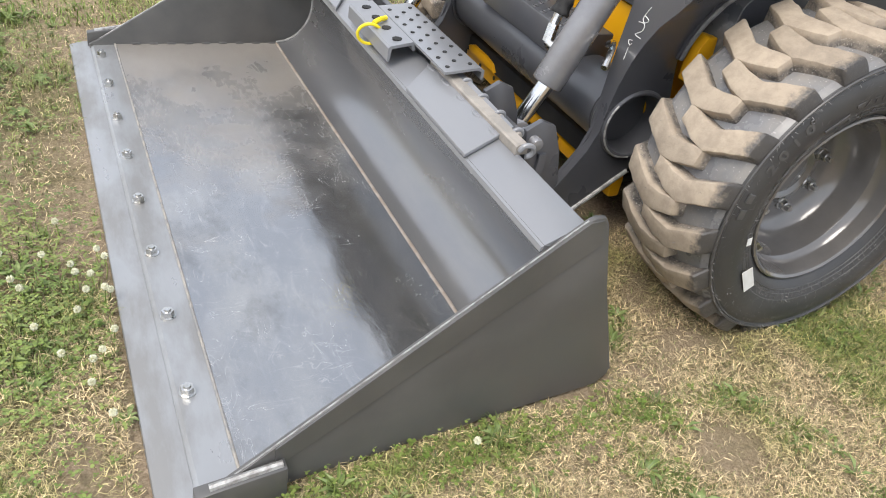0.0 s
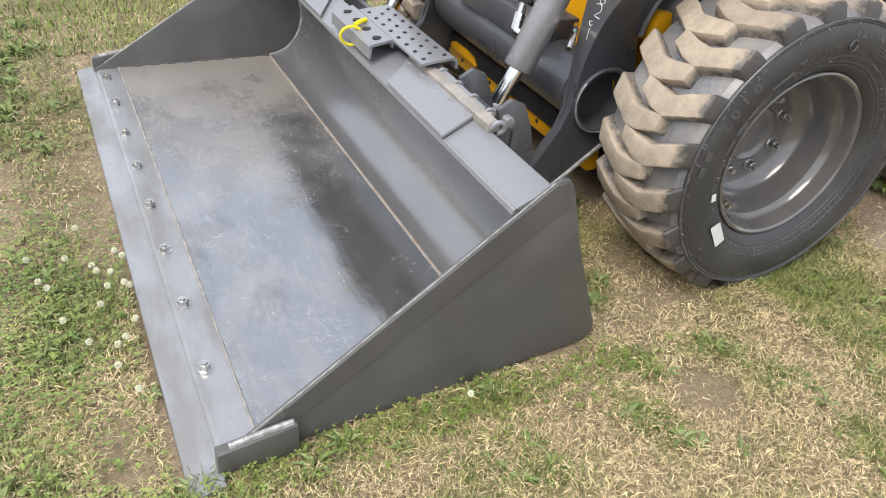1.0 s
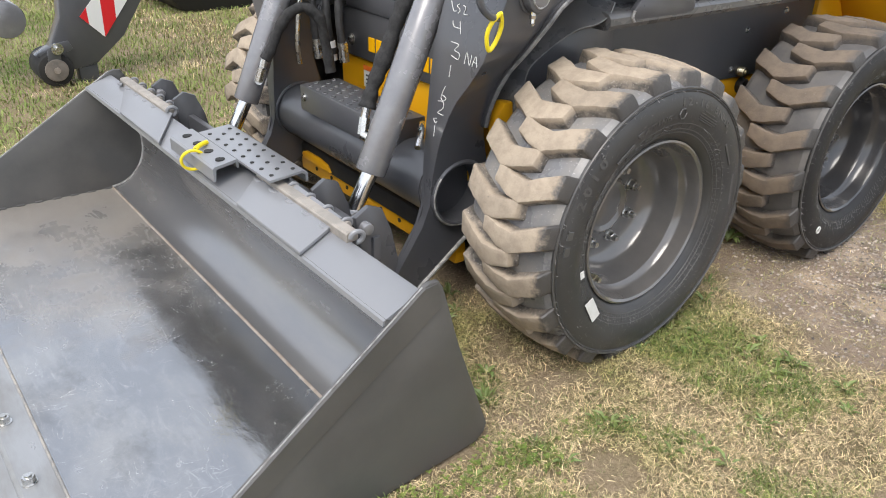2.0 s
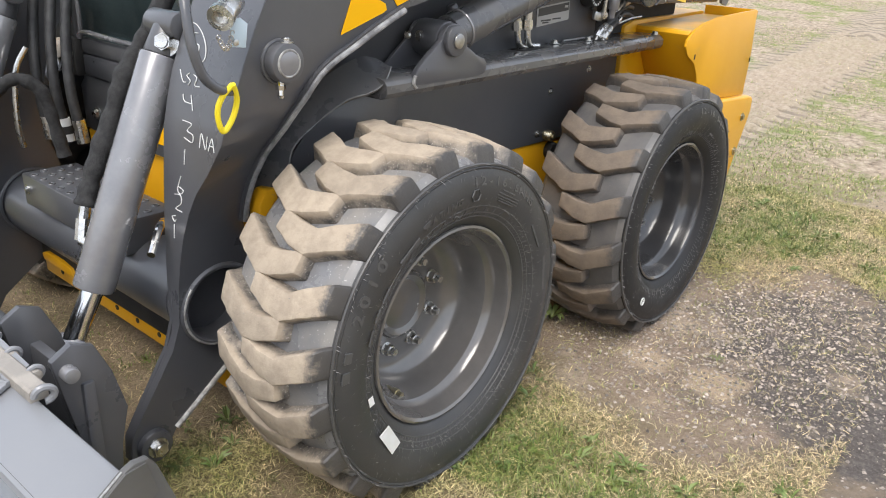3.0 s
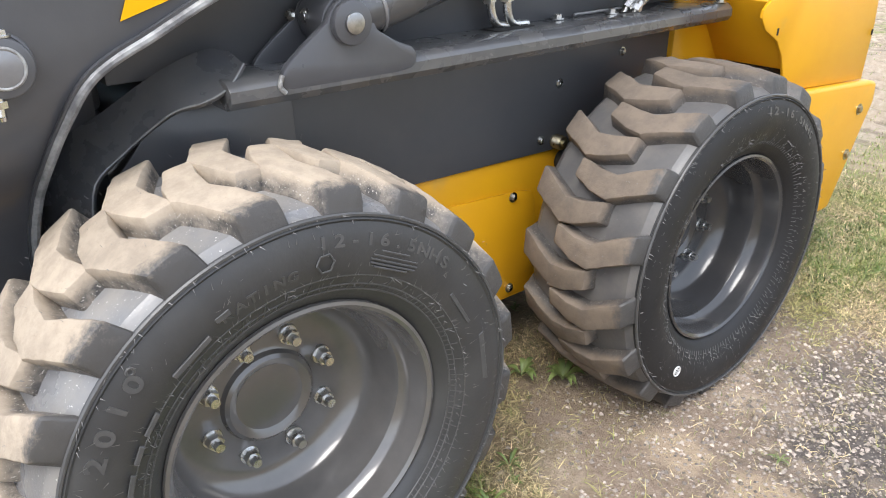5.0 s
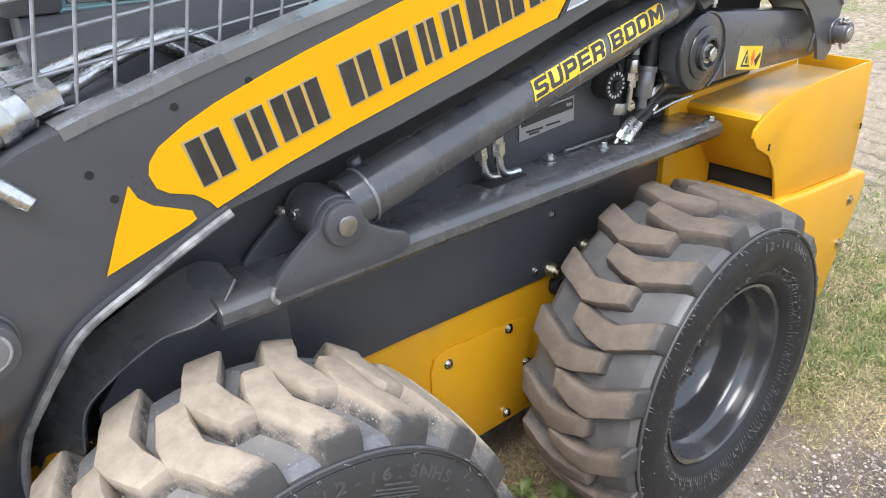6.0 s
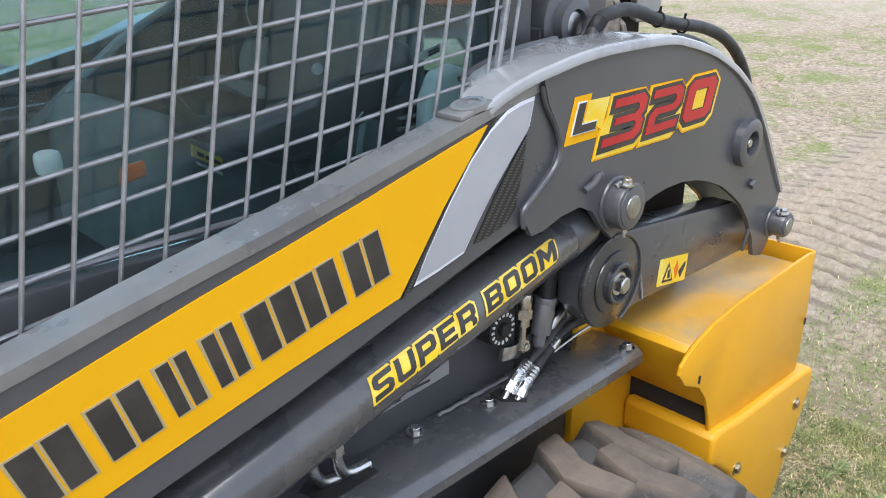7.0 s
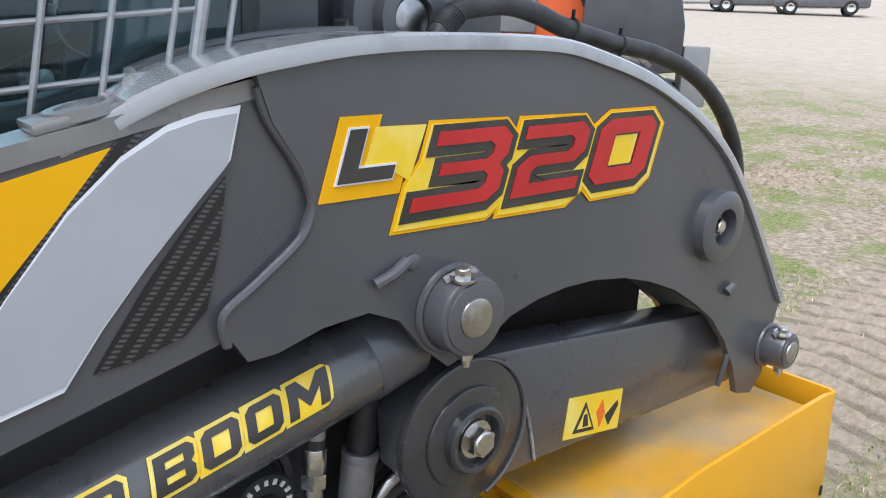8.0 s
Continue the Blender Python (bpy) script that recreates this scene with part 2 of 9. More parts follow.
def node_kit(name):
    """A bare material with small makers for noise, ramps and mixes."""
    m = bpy.data.materials.new(name)
    m.use_nodes = True
    nt = m.node_tree
    geo = nt.nodes.new("ShaderNodeNewGeometry")

    def at(scale=(1, 1, 1), turn=0.0):
        p = nt.nodes.new("ShaderNodeMapping")
        p.inputs["Scale"].default_value = scale
        p.inputs["Rotation"].default_value = (0, 0, turn)
        nt.links.new(geo.outputs["Position"], p.inputs["Vector"])
        return p.outputs["Vector"]

    def noisy(vec, sc, det=5.0, rough=0.6, twist=0.0):
        n = nt.nodes.new("ShaderNodeTexNoise")
        n.inputs["Scale"].default_value, n.inputs["Detail"].default_value, n.inputs["Roughness"].default_value, n.inputs["Distortion"].default_value = sc, det, rough, twist
        nt.links.new(vec, n.inputs["Vector"])
        return n.outputs["Fac"]

    def span(v, a, b, lo=0.0, hi=1.0):
        r = nt.nodes.new("ShaderNodeMapRange")
        for k, x in (("From Min", a), ("From Max", b), ("To Min", lo), ("To Max", hi)):
            r.inputs[k].default_value = x
        nt.links.new(v, r.inputs["Value"])
        return r.outputs["Result"]

    def maths(op, a, b=0.0):
        x = nt.nodes.new("ShaderNodeMath")
        x.operation = op
        for sock, v in zip(x.inputs, (a, b)):
            if isinstance(v, (int, float)):
                sock.default_value = v
            else:
                nt.links.new(v, sock)
        return x.outputs[0]

    def blend(fac, a, b):
        x = nt.nodes.new("ShaderNodeMix")
        x.data_type = "RGBA"
        nt.links.new(fac, x.inputs["Factor"])
        for sock, v in ((x.inputs["A"], a), (x.inputs["B"], b)):
            if isinstance(v, tuple):
                sock.default_value = (*v, 1)
            else:
                nt.links.new(v, sock)
        return x.outputs["Result"]

    return m, nt, nt.nodes["Principled BSDF"], geo, at, noisy, span, maths, blend


def scuffed_floor():
    """Grey painted steel, polished and scuffed by use: swirling scratches, dark rubbed patches, brown dust."""
    m, nt, bsdf, geo, at, noisy, span, maths, blend = node_kit("scuffed_bucket_floor")
    col = blend(span(noisy(at((1, 0.5, 1)), 5.0, 6), 0.42, 0.62), (0.33, 0.337, 0.35), (0.42, 0.415, 0.405))
    col = blend(maths("MULTIPLY", span(noisy(at((1.6, 1, 1)), 3.2, 6, 0.7), 0.52, 0.64), 0.4), col, (0.16, 0.16, 0.162))
    scratch = None
    for sc, twist, wide, stretch, turn in ((9.0, 2.2, 0.010, (1, 1, 1), 0.3), (22.0, 1.4, 0.013, (1, 0.35, 1), 0.9), (30.0, 0.8, 0.013, (0.3, 1, 1), -0.5), (14.0, 3.0, 0.008, (1, 0.6, 1), 2.0)):
        d = maths("ABSOLUTE", maths("SUBTRACT", noisy(at(stretch, turn), sc, 2.0, 0.5, twist), 0.5))
        line = span(d, 0.0, wide, 1.0, 0.0)
        line = maths("MULTIPLY", line, span(noisy(at(), 2.3 + sc * 0.2, 3), 0.50, 0.62))
        scratch = line if scratch is None else maths("MAXIMUM", scratch, line)
    col = blend(maths("MULTIPLY", scratch, 0.45), col, (0.66, 0.65, 0.63))
    smear = span(noisy(at((1.0, 0.28, 1), 0.5), 26.0, 5, 0.7, 1.2), 0.52, 0.72)
    col = blend(maths("MULTIPLY", smear, 0.30), col, (0.58, 0.58, 0.58))
    sep = nt.nodes.new("ShaderNodeSeparateXYZ")
    nt.links.new(geo.outputs["Position"], sep.inputs["Vector"])
    dust = span(maths("ADD", maths("MULTIPLY", sep.outputs["Y"], 0.45), noisy(at(), 4.0, 6)), 0.75, 1.15)
    col = blend(maths("MULTIPLY", dust, 0.7), col, (0.30, 0.265, 0.225))
    nt.links.new(col, bsdf.inputs["Base Color"])
    nt.links.new(maths("SUBTRACT", 0.88, maths("MULTIPLY", dust, 0.5)), bsdf.inputs["Metallic"])
    rough = maths("ADD", span(noisy(at((1, 0.4, 1)), 7.0, 6), 0.35, 0.65, 0.07, 0.17), maths("MULTIPLY", dust, 0.22))
    rough = maths("ADD", rough, maths("ADD", maths("MULTIPLY", scratch, 0.15), maths("MULTIPLY", smear, 0.16)))
    nt.links.new(rough, bsdf.inputs["Roughness"])
    bump = nt.nodes.new("ShaderNodeBump")
    bump.inputs["Strength"].default_value, bump.inputs["Distance"].default_value = 0.09, 0.004
    dents = maths("ADD", maths("MULTIPLY", noisy(at(), 6.0, 3), 2.0), maths("MULTIPLY", noisy(at((1, 0.5, 1), 0.6), 17.0, 4, 0.6, 0.8), 1.1))
    nt.links.new(maths("ADD", noisy(at(), 60.0, 4), dents), bump.inputs["Height"])
    nt.links.new(bump.outputs["Normal"], bsdf.inputs["Normal"])
    return m


def woven():
    """Printed twill weave: short slanting dashes in rows."""
    m, nt, bsdf, geo, at, noisy, span, maths, blend = node_kit("woven_pattern")
    sep = nt.nodes.new("ShaderNodeSeparateXYZ")
    nt.links.new(geo.outputs["Position"], sep.inputs["Vector"])
    x, z = sep.outputs["X"], sep.outputs["Z"]
    row = maths("ADD", maths("MULTIPLY", x, 0.80), maths("MULTIPLY", z, -0.60))
    run = maths("ADD", maths("MULTIPLY", x, 0.60), maths("MULTIPLY", z, 0.80))
    bars = maths("SINE", maths("MULTIPLY", row, 560.0))
    dashes = maths("SINE", maths("ADD", maths("MULTIPLY", run, 1500.0), maths("MULTIPLY", row, -700.0)))
    fac = maths("MULTIPLY", span(bars, -0.1, 0.6), span(dashes, -0.6, 0.5))
    nt.links.new(blend(fac, (0.014, 0.014, 0.015), (0.085, 0.085, 0.09)), bsdf.inputs["Base Color"])
    bsdf.inputs["Roughness"].default_value = 0.35
    return m


def dusty_lug(name, top, top_dark, flank, rubber, specks):
    """Tread rubber caked with dry soil: thick on the worn crown, thinner on the flanks, rubbed off at the shoulder."""
    m, nt, bsdf, geo, at, noisy, span, maths, blend = node_kit(name)
    local = nt.nodes.new("ShaderNodeTexCoord").outputs["Object"]
    sep = nt.nodes.new("ShaderNodeSeparateXYZ")
    nt.links.new(local, sep.inputs["Vector"])
    r = maths("SQRT", maths("ADD", maths("POWER", sep.outputs["X"], 2.0), maths("POWER", sep.outputs["Z"], 2.0)))
    info = nt.nodes.new("ShaderNodeObjectInfo")
    rag = maths("SUBTRACT", noisy(at(), 42.0, 6, 0.75), 0.5)
    crown = span(maths("ADD", r, maths("MULTIPLY", rag, 0.020)), 0.370, 0.383)
    inboard = span(maths("ADD", sep.outputs["Y"], maths("MULTIPLY", rag, 0.060)), -0.150, -0.128)
    caked = blend(span(noisy(at(), 24.0, 7, 0.7), 0.42, 0.62), top, top_dark)
    caked = blend(maths("MULTIPLY", span(noisy(at(), 190.0, 4, 0.8), 0.60, 0.72), 0.55), caked, (top[0] * 0.55, top[1] * 0.53, top[2] * 0.5))
    side = blend(span(noisy(at(), 30.0, 6, 0.7), 0.40, 0.62), flank, rubber)
    side = blend(maths("MULTIPLY", span(noisy(at(), 330.0, 2, 0.5), 0.63, 0.70), specks), side, (0.62, 0.58, 0.52))
    col = blend(crown, side, caked)
    col = blend(inboard, rubber, col)
    hsv = nt.nodes.new("ShaderNodeHueSaturation")
    nt.links.new(col, hsv.inputs["Color"])
    nt.links.new(span(info.outputs["Random"], 0.0, 1.0, 0.88, 1.10), hsv.inputs["Value"])
    nt.links.new(hsv.outputs["Color"], bsdf.inputs["Base Color"])
    nt.links.new(span(maths("MULTIPLY", inboard, crown), 0.0, 1.0, 0.45, 0.85), bsdf.inputs["Roughness"])
    bump = nt.nodes.new("ShaderNodeBump")
    bump.inputs["Strength"].default_value, bump.inputs["Distance"].default_value = 0.35, 0.004
    nt.links.new(maths("ADD", noisy(at(), 110.0, 6, 0.7), maths("MULTIPLY", noisy(at(), 30.0, 4), 1.5)), bump.inputs["Height"])
    nt.links.new(bump.outputs["Normal"], bsdf.inputs["Normal"])
    return m


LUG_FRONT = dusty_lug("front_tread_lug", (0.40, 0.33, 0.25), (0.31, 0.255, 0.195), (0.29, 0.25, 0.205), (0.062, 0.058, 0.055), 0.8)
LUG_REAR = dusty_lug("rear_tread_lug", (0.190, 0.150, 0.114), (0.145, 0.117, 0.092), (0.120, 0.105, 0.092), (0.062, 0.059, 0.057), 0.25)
FLOOR_PAINT = scuffed_floor()
CARBON = woven()


# ---------------------------------------------------------------- mesh helpers
def thing(name, at, label, category, group=""):
    ob = new(name)
    ob.location = at
    ob.empty_display_size = 0.1
    return tagged(ob, label, category, group)


def mesh_of(name, bm, mats, sharp=32):
    me = bpy.data.meshes.new(name)
    bmesh.ops.recalc_face_normals(bm, faces=bm.faces)
    bm.to_mesh(me)
    bm.free()
    for m in mats if isinstance(mats, (list, tuple)) else [mats]:
        me.materials.append(m)
    me.shade_smooth()
    me.set_sharp_from_angle(angle=radians(sharp))
    return me


def base_of(ob):
    at = Vector((0, 0, 0))
    while ob is not None:
        at += ob.location
        ob = ob.parent
    return at


def part(name, bm, mats, parent, label="", sharp=32):
    """One mesh under a thing or a part. The bmesh is in the place's own metres."""
    if parent is not None:
        bmesh.ops.translate(bm, verts=bm.verts, vec=-base_of(parent))
    ob = new(name, mesh_of(name, bm, mats, sharp))
    ob.parent = parent
    if label:
        tagged(ob, label)
    return ob


def box(x0, x1, y0, y1, z0, z1, bevel=0.0, seg=2, bm=None):
    b = bmesh.new()
    bmesh.ops.create_cube(b, size=1.0)
    for v in b.verts:
        v.co = Vector((x0 + (v.co.x + 0.5) * (x1 - x0), y0 + (v.co.y + 0.5) * (y1 - y0), z0 + (v.co.z + 0.5) * (z1 - z0)))
    if bevel:
        bmesh.ops.bevel(b, geom=b.edges[:], offset=bevel, segments=seg, profile=0.5, affect="EDGES")
    return joined(bm, b)


def joined(bm, b):
    if bm is None:
        return b
    me = bpy.data.meshes.new("joining")
    b.to_mesh(me)
    b.free()
    bm.from_mesh(me)
    bpy.data.meshes.remove(me)
    return bm


def prism(poly, a, b_, axis="y", bevel=0.0, seg=2, bm=None, holes=()):
    """A plate: the outline poly, of (x, z) for axis y, (x, y) for z or (y, z) for x, from a to b_ along the axis."""
    b = bmesh.new()

    def at(p, d):
        return {"y": (p[0], d, p[1]), "z": (p[0], p[1], d), "x": (d, p[0], p[1])}[axis]

    loops = []
    for outline in (poly, *holes):
        vs = [b.verts.new(at(p, a)) for p in outline]
        loops += [b.edges.new((vs[i], vs[(i + 1) % len(vs)])) for i in range(len(vs))]
    if holes:
        made = bmesh.ops.triangle_fill(b, use_beauty=True, edges=loops)
        faces = [g for g in made["geom"] if isinstance(g, bmesh.types.BMFace)]
    else:
        faces = [b.faces.new([v for v in b.verts])]
    ext = bmesh.ops.extrude_face_region(b, geom=faces)
    top = [g for g in ext["geom"] if isinstance(g, bmesh.types.BMVert)]
    bmesh.ops.translate(b, verts=top, vec=Vector(at((0, 0), b_ - a)))
    bmesh.ops.recalc_face_normals(b, faces=b.faces)
    if bevel:
        sharp = [e for e in b.edges if len(e.link_faces) == 2 and e.calc_face_angle(0) > radians(50)]
        bmesh.ops.bevel(b, geom=sharp, offset=bevel, segments=seg, profile=0.5, affect="EDGES")
    return joined(bm, b)


def rod(p0, p1, r0, r1=None, seg=20, bevel=0.0, bm=None):
    """A round bar from p0 to p1."""
    b = bmesh.new()
    p0, p1 = Vector(p0), Vector(p1)
    r1 = r0 if r1 is None else r1
    length = (p1 - p0).length
    m = Matrix.Translation(p0) @ (p1 - p0).to_track_quat("Z", "Y").to_matrix().to_4x4() @ Matrix.Translation((0, 0, length / 2))
    bmesh.ops.create_cone(b, cap_ends=True, segments=seg, radius1=r0, radius2=r1, depth=length)
    if bevel:
        rim = [e for e in b.edges if len(e.link_faces) == 2 and e.calc_face_angle(0) > radians(50)]
        bmesh.ops.bevel(b, geom=rim, offset=bevel, segments=2, profile=0.5, affect="EDGES")
    bmesh.ops.transform(b, matrix=m, verts=b.verts)
    return joined(bm, b)


def smooth_path(pts, steps=6):
    pts = [Vector(p) for p in pts]
    out = []
    for i in range(len(pts) - 1):
        a, b, c, d = pts[max(i - 1, 0)], pts[i], pts[i + 1], pts[min(i + 2, len(pts) - 1)]
        for k in range(steps):
            t = k / steps
            out.append(0.5 * ((2 * b) + (c - a) * t + (2 * a - 5 * b + 4 * c - d) * t * t + (3 * b - a - 3 * c + d) * t ** 3))
    return out + [pts[-1]]


def pipe(pts, r, seg=12, steps=6, bm=None):
    """A bent tube along a smooth line through pts."""
    b = bmesh.new()
    line = smooth_path(pts, steps)
    rings, side = [], None
    for i, p in enumerate(line):
        way = (line[min(i + 1, len(line) - 1)] - line[max(i - 1, 0)]).normalized()
        if side is None:
            side = way.orthogonal().normalized()
        side = (side - way * side.dot(way)).normalized()
        up = way.cross(side)
        rr = r(i / (len(line) - 1)) if callable(r) else r
        rings.append([b.verts.new(p + rr * (math.cos(k * math.tau / seg) * side + math.sin(k * math.tau / seg) * up)) for k in range(seg)])
    for q, s in zip(rings, rings[1:]):
        for k in range(seg):
            b.faces.new((q[k], q[(k + 1) % seg], s[(k + 1) % seg], s[k]))
    b.faces.new(rings[0][::-1])
    b.faces.new(rings[-1])
    return joined(bm, b)


def ring(centre, axis, major, minor, seg=32, tube=10, bm=None, sweep=math.tau, squash=1.0):
    """A round-section ring about the axis."""
    b = bmesh.new()
    q = Vector(axis).to_track_quat("Z", "Y").to_matrix()
    full = abs(sweep - math.tau) < 1e-6
    n = seg if full else seg + 1
    rings = []
    for i in range(n):
        a = sweep * i / seg
        out = Vector((math.cos(a), math.sin(a) * squash, 0))
        rings.append([b.verts.new(Vector(centre) + q @ (out * (major + minor * math.cos(k * math.tau / tube)) + Vector((0, 0, minor * math.sin(k * math.tau / tube))))) for k in range(tube)])
    for i in range(n if full else n - 1):
        p, s = rings[i], rings[(i + 1) % n]
        for k in range(tube):
            b.faces.new((p[k], s[k], s[(k + 1) % tube], p[(k + 1) % tube]))
    return joined(bm, b)


def lathe(profile, seg=64, closed=True, bm=None):
    """Turned about the y axis through the origin: profile of (y, r)."""
    b = bmesh.new()
    rings = [[b.verts.new((r * math.sin(a), y, r * math.cos(a))) for a in (k * math.tau / seg for k in range(seg))] for y, r in profile]
    pairs = list(zip(rings, rings[1:])) + ([(rings[-1], rings[0])] if closed else [])
    for p, s in pairs:
        for k in range(seg):
            b.faces.new((p[k], p[(k + 1) % seg], s[(k + 1) % seg], s[k]))
    return joined(bm, b)


def disc_boss(x, z, y0, y1, r, bevel=0.004, seg=32, bm=None):
    return rod((x, y0, z), (x, y1, z), r, r, seg, bevel, bm)


def hexbolt(centre, way, r=0.014, h=0.012, washer=1.5, bm=None):
    """A hexagon head with its washer, standing out along way."""
    c, w = Vector(centre), Vector(way).normalized()
    bm = rod(c, c + w * h * 0.25, r * washer, r * washer, 16, 0, bm)
    bm = rod(c + w * h * 0.2, c + w * h, r, r * 0.96, 6, 0, bm)
    return rod(c + w * h, c + w * h * 1.12, r * 0.8, r * 0.7, 12, 0, bm)


def sheet(line, y0, y1, thick, bm=None):
    """A bent sheet: the line of (x, z) drawn out from y0 to y1, thickened on its right-hand side."""
    b = bmesh.new()
    pts = [Vector((x, 0, z)) for x, z in line]
    offs = []
    for i, p in enumerate(pts):
        way = (pts[min(i + 1, len(pts) - 1)] - pts[max(i - 1, 0)]).normalized()
        offs.append(p + thick * Vector((way.z, 0, -way.x)))
    rows = [[b.verts.new(Vector((p.x, y, p.z))) for p in pts + offs[::-1]] for y in (y0, y1)]
    n = len(rows[0])
    for k in range(n):
        b.faces.new((rows[0][k], rows[0][(k + 1) % n], rows[1][(k + 1) % n], rows[1][k]))
    m = len(pts)
    for row in rows:
        for k in range(m - 1):
            b.faces.new((row[k], row[k + 1], row[n - 2 - k], row[n - 1 - k]))
    return joined(bm, b)


def lettering(text, size, depth=0.001, bold=0.0, shear=0.0, spacing=1.0):
    """Raised lettering in the built-in font, in the x-z plane, reading along +x, standing out along -y."""
    cu = bpy.data.curves.new("lettering", "FONT")
    cu.body, cu.size, cu.extrude, cu.offset, cu.shear, cu.space_character, cu.resolution_u = text, size, depth / 2, bold, shear, spacing, 3
    ob = bpy.data.objects.new("lettering", cu)
    scene.collection.objects.link(ob)
    bpy.context.view_layer.update()
    me = bpy.data.meshes.new_from_object(ob.evaluated_get(bpy.context.evaluated_depsgraph_get()))
    b = bmesh.new()
    b.from_mesh(me)
    bpy.data.objects.remove(ob)
    bpy.data.curves.remove(cu)
    bpy.data.meshes.remove(me)
    bmesh.ops.transform(b, matrix=Matrix.Rotation(radians(90), 4, "X"), verts=b.verts)
    return b


def placed(b, m):
    bmesh.ops.transform(b, matrix=m, verts=b.verts)
    return b


# ---------------------------------------------------------------- ground
def ground_z(x, y):
    far = max(0.0, 0.75 * x + 0.65 * y - 3.0)
    z = 0.10 * far * far / (far + 10.0)
    near = math.exp(-(max(0.0, abs(x) - 4.0) + max(0.0, abs(y) - 3.0)) / 6.0)
    z += near * 0.010 * noise.noise((x * 0.9, y * 0.9, 3.0)) * min(1.0, abs(x + 0.9) * 0.6 + 0.15)
    z += near * 0.006 * noise.noise((x * 4.0, y * 4.0, 7.0))
    z -= 0.022 * math.exp(-((x - 0.95) ** 2 / 0.35 + (y + 0.1) ** 2 / 0.2))
    track = y - 0.05 * (x - 4.7)
    if x > 3.4 and (0.62 < track < 1.25 or 2.7 < track < 3.4):
        z += 0.028 * math.sin((x + 0.35 * abs(track - 0.95)) * math.tau / 0.19)
    return z - 0.006


def spaced(lo, hi, near_lo, near_hi, fine, grow=1.16):
    """Coordinates that are fine within near_lo..near_hi and widen outwards."""
    mid = list(np.arange(near_lo, near_hi + fine / 2, fine))
    step, v, out = fine, near_hi, []
    while v < hi:
        step *= grow
        v += step
        out.append(min(v, hi))
    step, v, below = fine, near_lo, []
    while v > lo:
        step *= grow
        v -= step
        below.append(max(v, lo))
    return below[::-1] + mid + out


def ground_material():
    m = bpy.data.materials.new("dry_lawn_soil")
    m.use_nodes = True
    nt = m.node_tree
    bsdf = nt.nodes["Principled BSDF"]
    bsdf.inputs["Roughness"].default_value = 0.95
    geo = nt.nodes.new("ShaderNodeNewGeometry")

    def noisy(sc, det, rough=0.65):
        n = nt.nodes.new("ShaderNodeTexNoise")
        n.inputs["Scale"].default_value, n.inputs["Detail"].default_value, n.inputs["Roughness"].default_value = sc, det, rough
        nt.links.new(geo.outputs["Position"], n.inputs["Vector"])
        return n.outputs["Fac"]

    def ramp(fac, stops):
        r = nt.nodes.new("ShaderNodeValToRGB")
        els = r.color_ramp.elements
        els[0].position, els[0].color = stops[0][0], (*stops[0][1], 1)
        els[1].position, els[1].color = stops[-1][0], (*stops[-1][1], 1)
        for pos, col in stops[1:-1]:
            els.new(pos).color = (*col, 1)
        nt.links.new(fac, r.inputs["Fac"])
        return r.outputs["Color"]

    def mixed(fac, a, b):
        x = nt.nodes.new("ShaderNodeMix")
        x.data_type = "RGBA"
        nt.links.new(fac, x.inputs["Factor"])
        nt.links.new(a, x.inputs["A"])
        nt.links.new(b, x.inputs["B"])
        return x.outputs["Result"]

    soil = ramp(noisy(110, 9, 0.82), [(0.32, (0.115, 0.083, 0.052)), (0.5, (0.31, 0.232, 0.152)), (0.7, (0.54, 0.425, 0.305))])
    grass = ramp(noisy(120, 9, 0.82), [(0.3, (0.045, 0.038, 0.018)), (0.5, (0.16, 0.13, 0.062)), (0.72, (0.40, 0.32, 0.18))])
    cover = nt.nodes.new("ShaderNodeMapRange")
    cover.inputs["From Min"].default_value, cover.inputs["From Max"].default_value = 0.42, 0.60
    nt.links.new(noisy(1.3, 7, 0.7), cover.inputs["Value"])
    col = mixed(cover.outputs["Result"], soil, grass)
    # grey gravelly soil beside the rear wheel
    rel = nt.nodes.new("ShaderNodeVectorMath")
    rel.operation = "DISTANCE"
    rel.inputs[1].default_value = (1.12, -0.52, 0.0)
    nt.links.new(geo.outputs["Position"], rel.inputs[0])
    edge = nt.nodes.new("ShaderNodeMath")
    edge.operation = "MULTIPLY_ADD"
    edge.inputs[1].default_value = 1.1
    nt.links.new(noisy(3.5, 5), edge.inputs[0])
    nt.links.new(rel.outputs["Value"], edge.inputs[2])
    patch = nt.nodes.new("ShaderNodeMapRange")
    patch.inputs["From Min"].default_value, patch.inputs["From Max"].default_value = 1.42, 1.12
    nt.links.new(edge.outputs[0], patch.inputs["Value"])
    dirt = ramp(noisy(70, 8, 0.8), [(0.3, (0.135, 0.100, 0.074)), (0.5, (0.27, 0.205, 0.152)), (0.72, (0.40, 0.32, 0.245))])
    ashen = ramp(noisy(80, 8, 0.8), [(0.3, (0.040, 0.035, 0.032)), (0.5, (0.105, 0.090, 0.080)), (0.72, (0.22, 0.19, 0.165))])
    grit = nt.nodes.new("ShaderNodeVectorMath")
    grit.operation = "DISTANCE"
    grit.inputs[1].default_value = (1.20, -0.98, 0.0)
    nt.links.new(geo.outputs["Position"], grit.inputs[0])
    wavy = nt.nodes.new("ShaderNodeMath")
    wavy.operation = "MULTIPLY_ADD"
    wavy.inputs[1].default_value = 0.9
    nt.links.new(noisy(6.0, 6, 0.7), wavy.inputs[0])
    nt.links.new(grit.outputs["Value"], wavy.inputs[2])
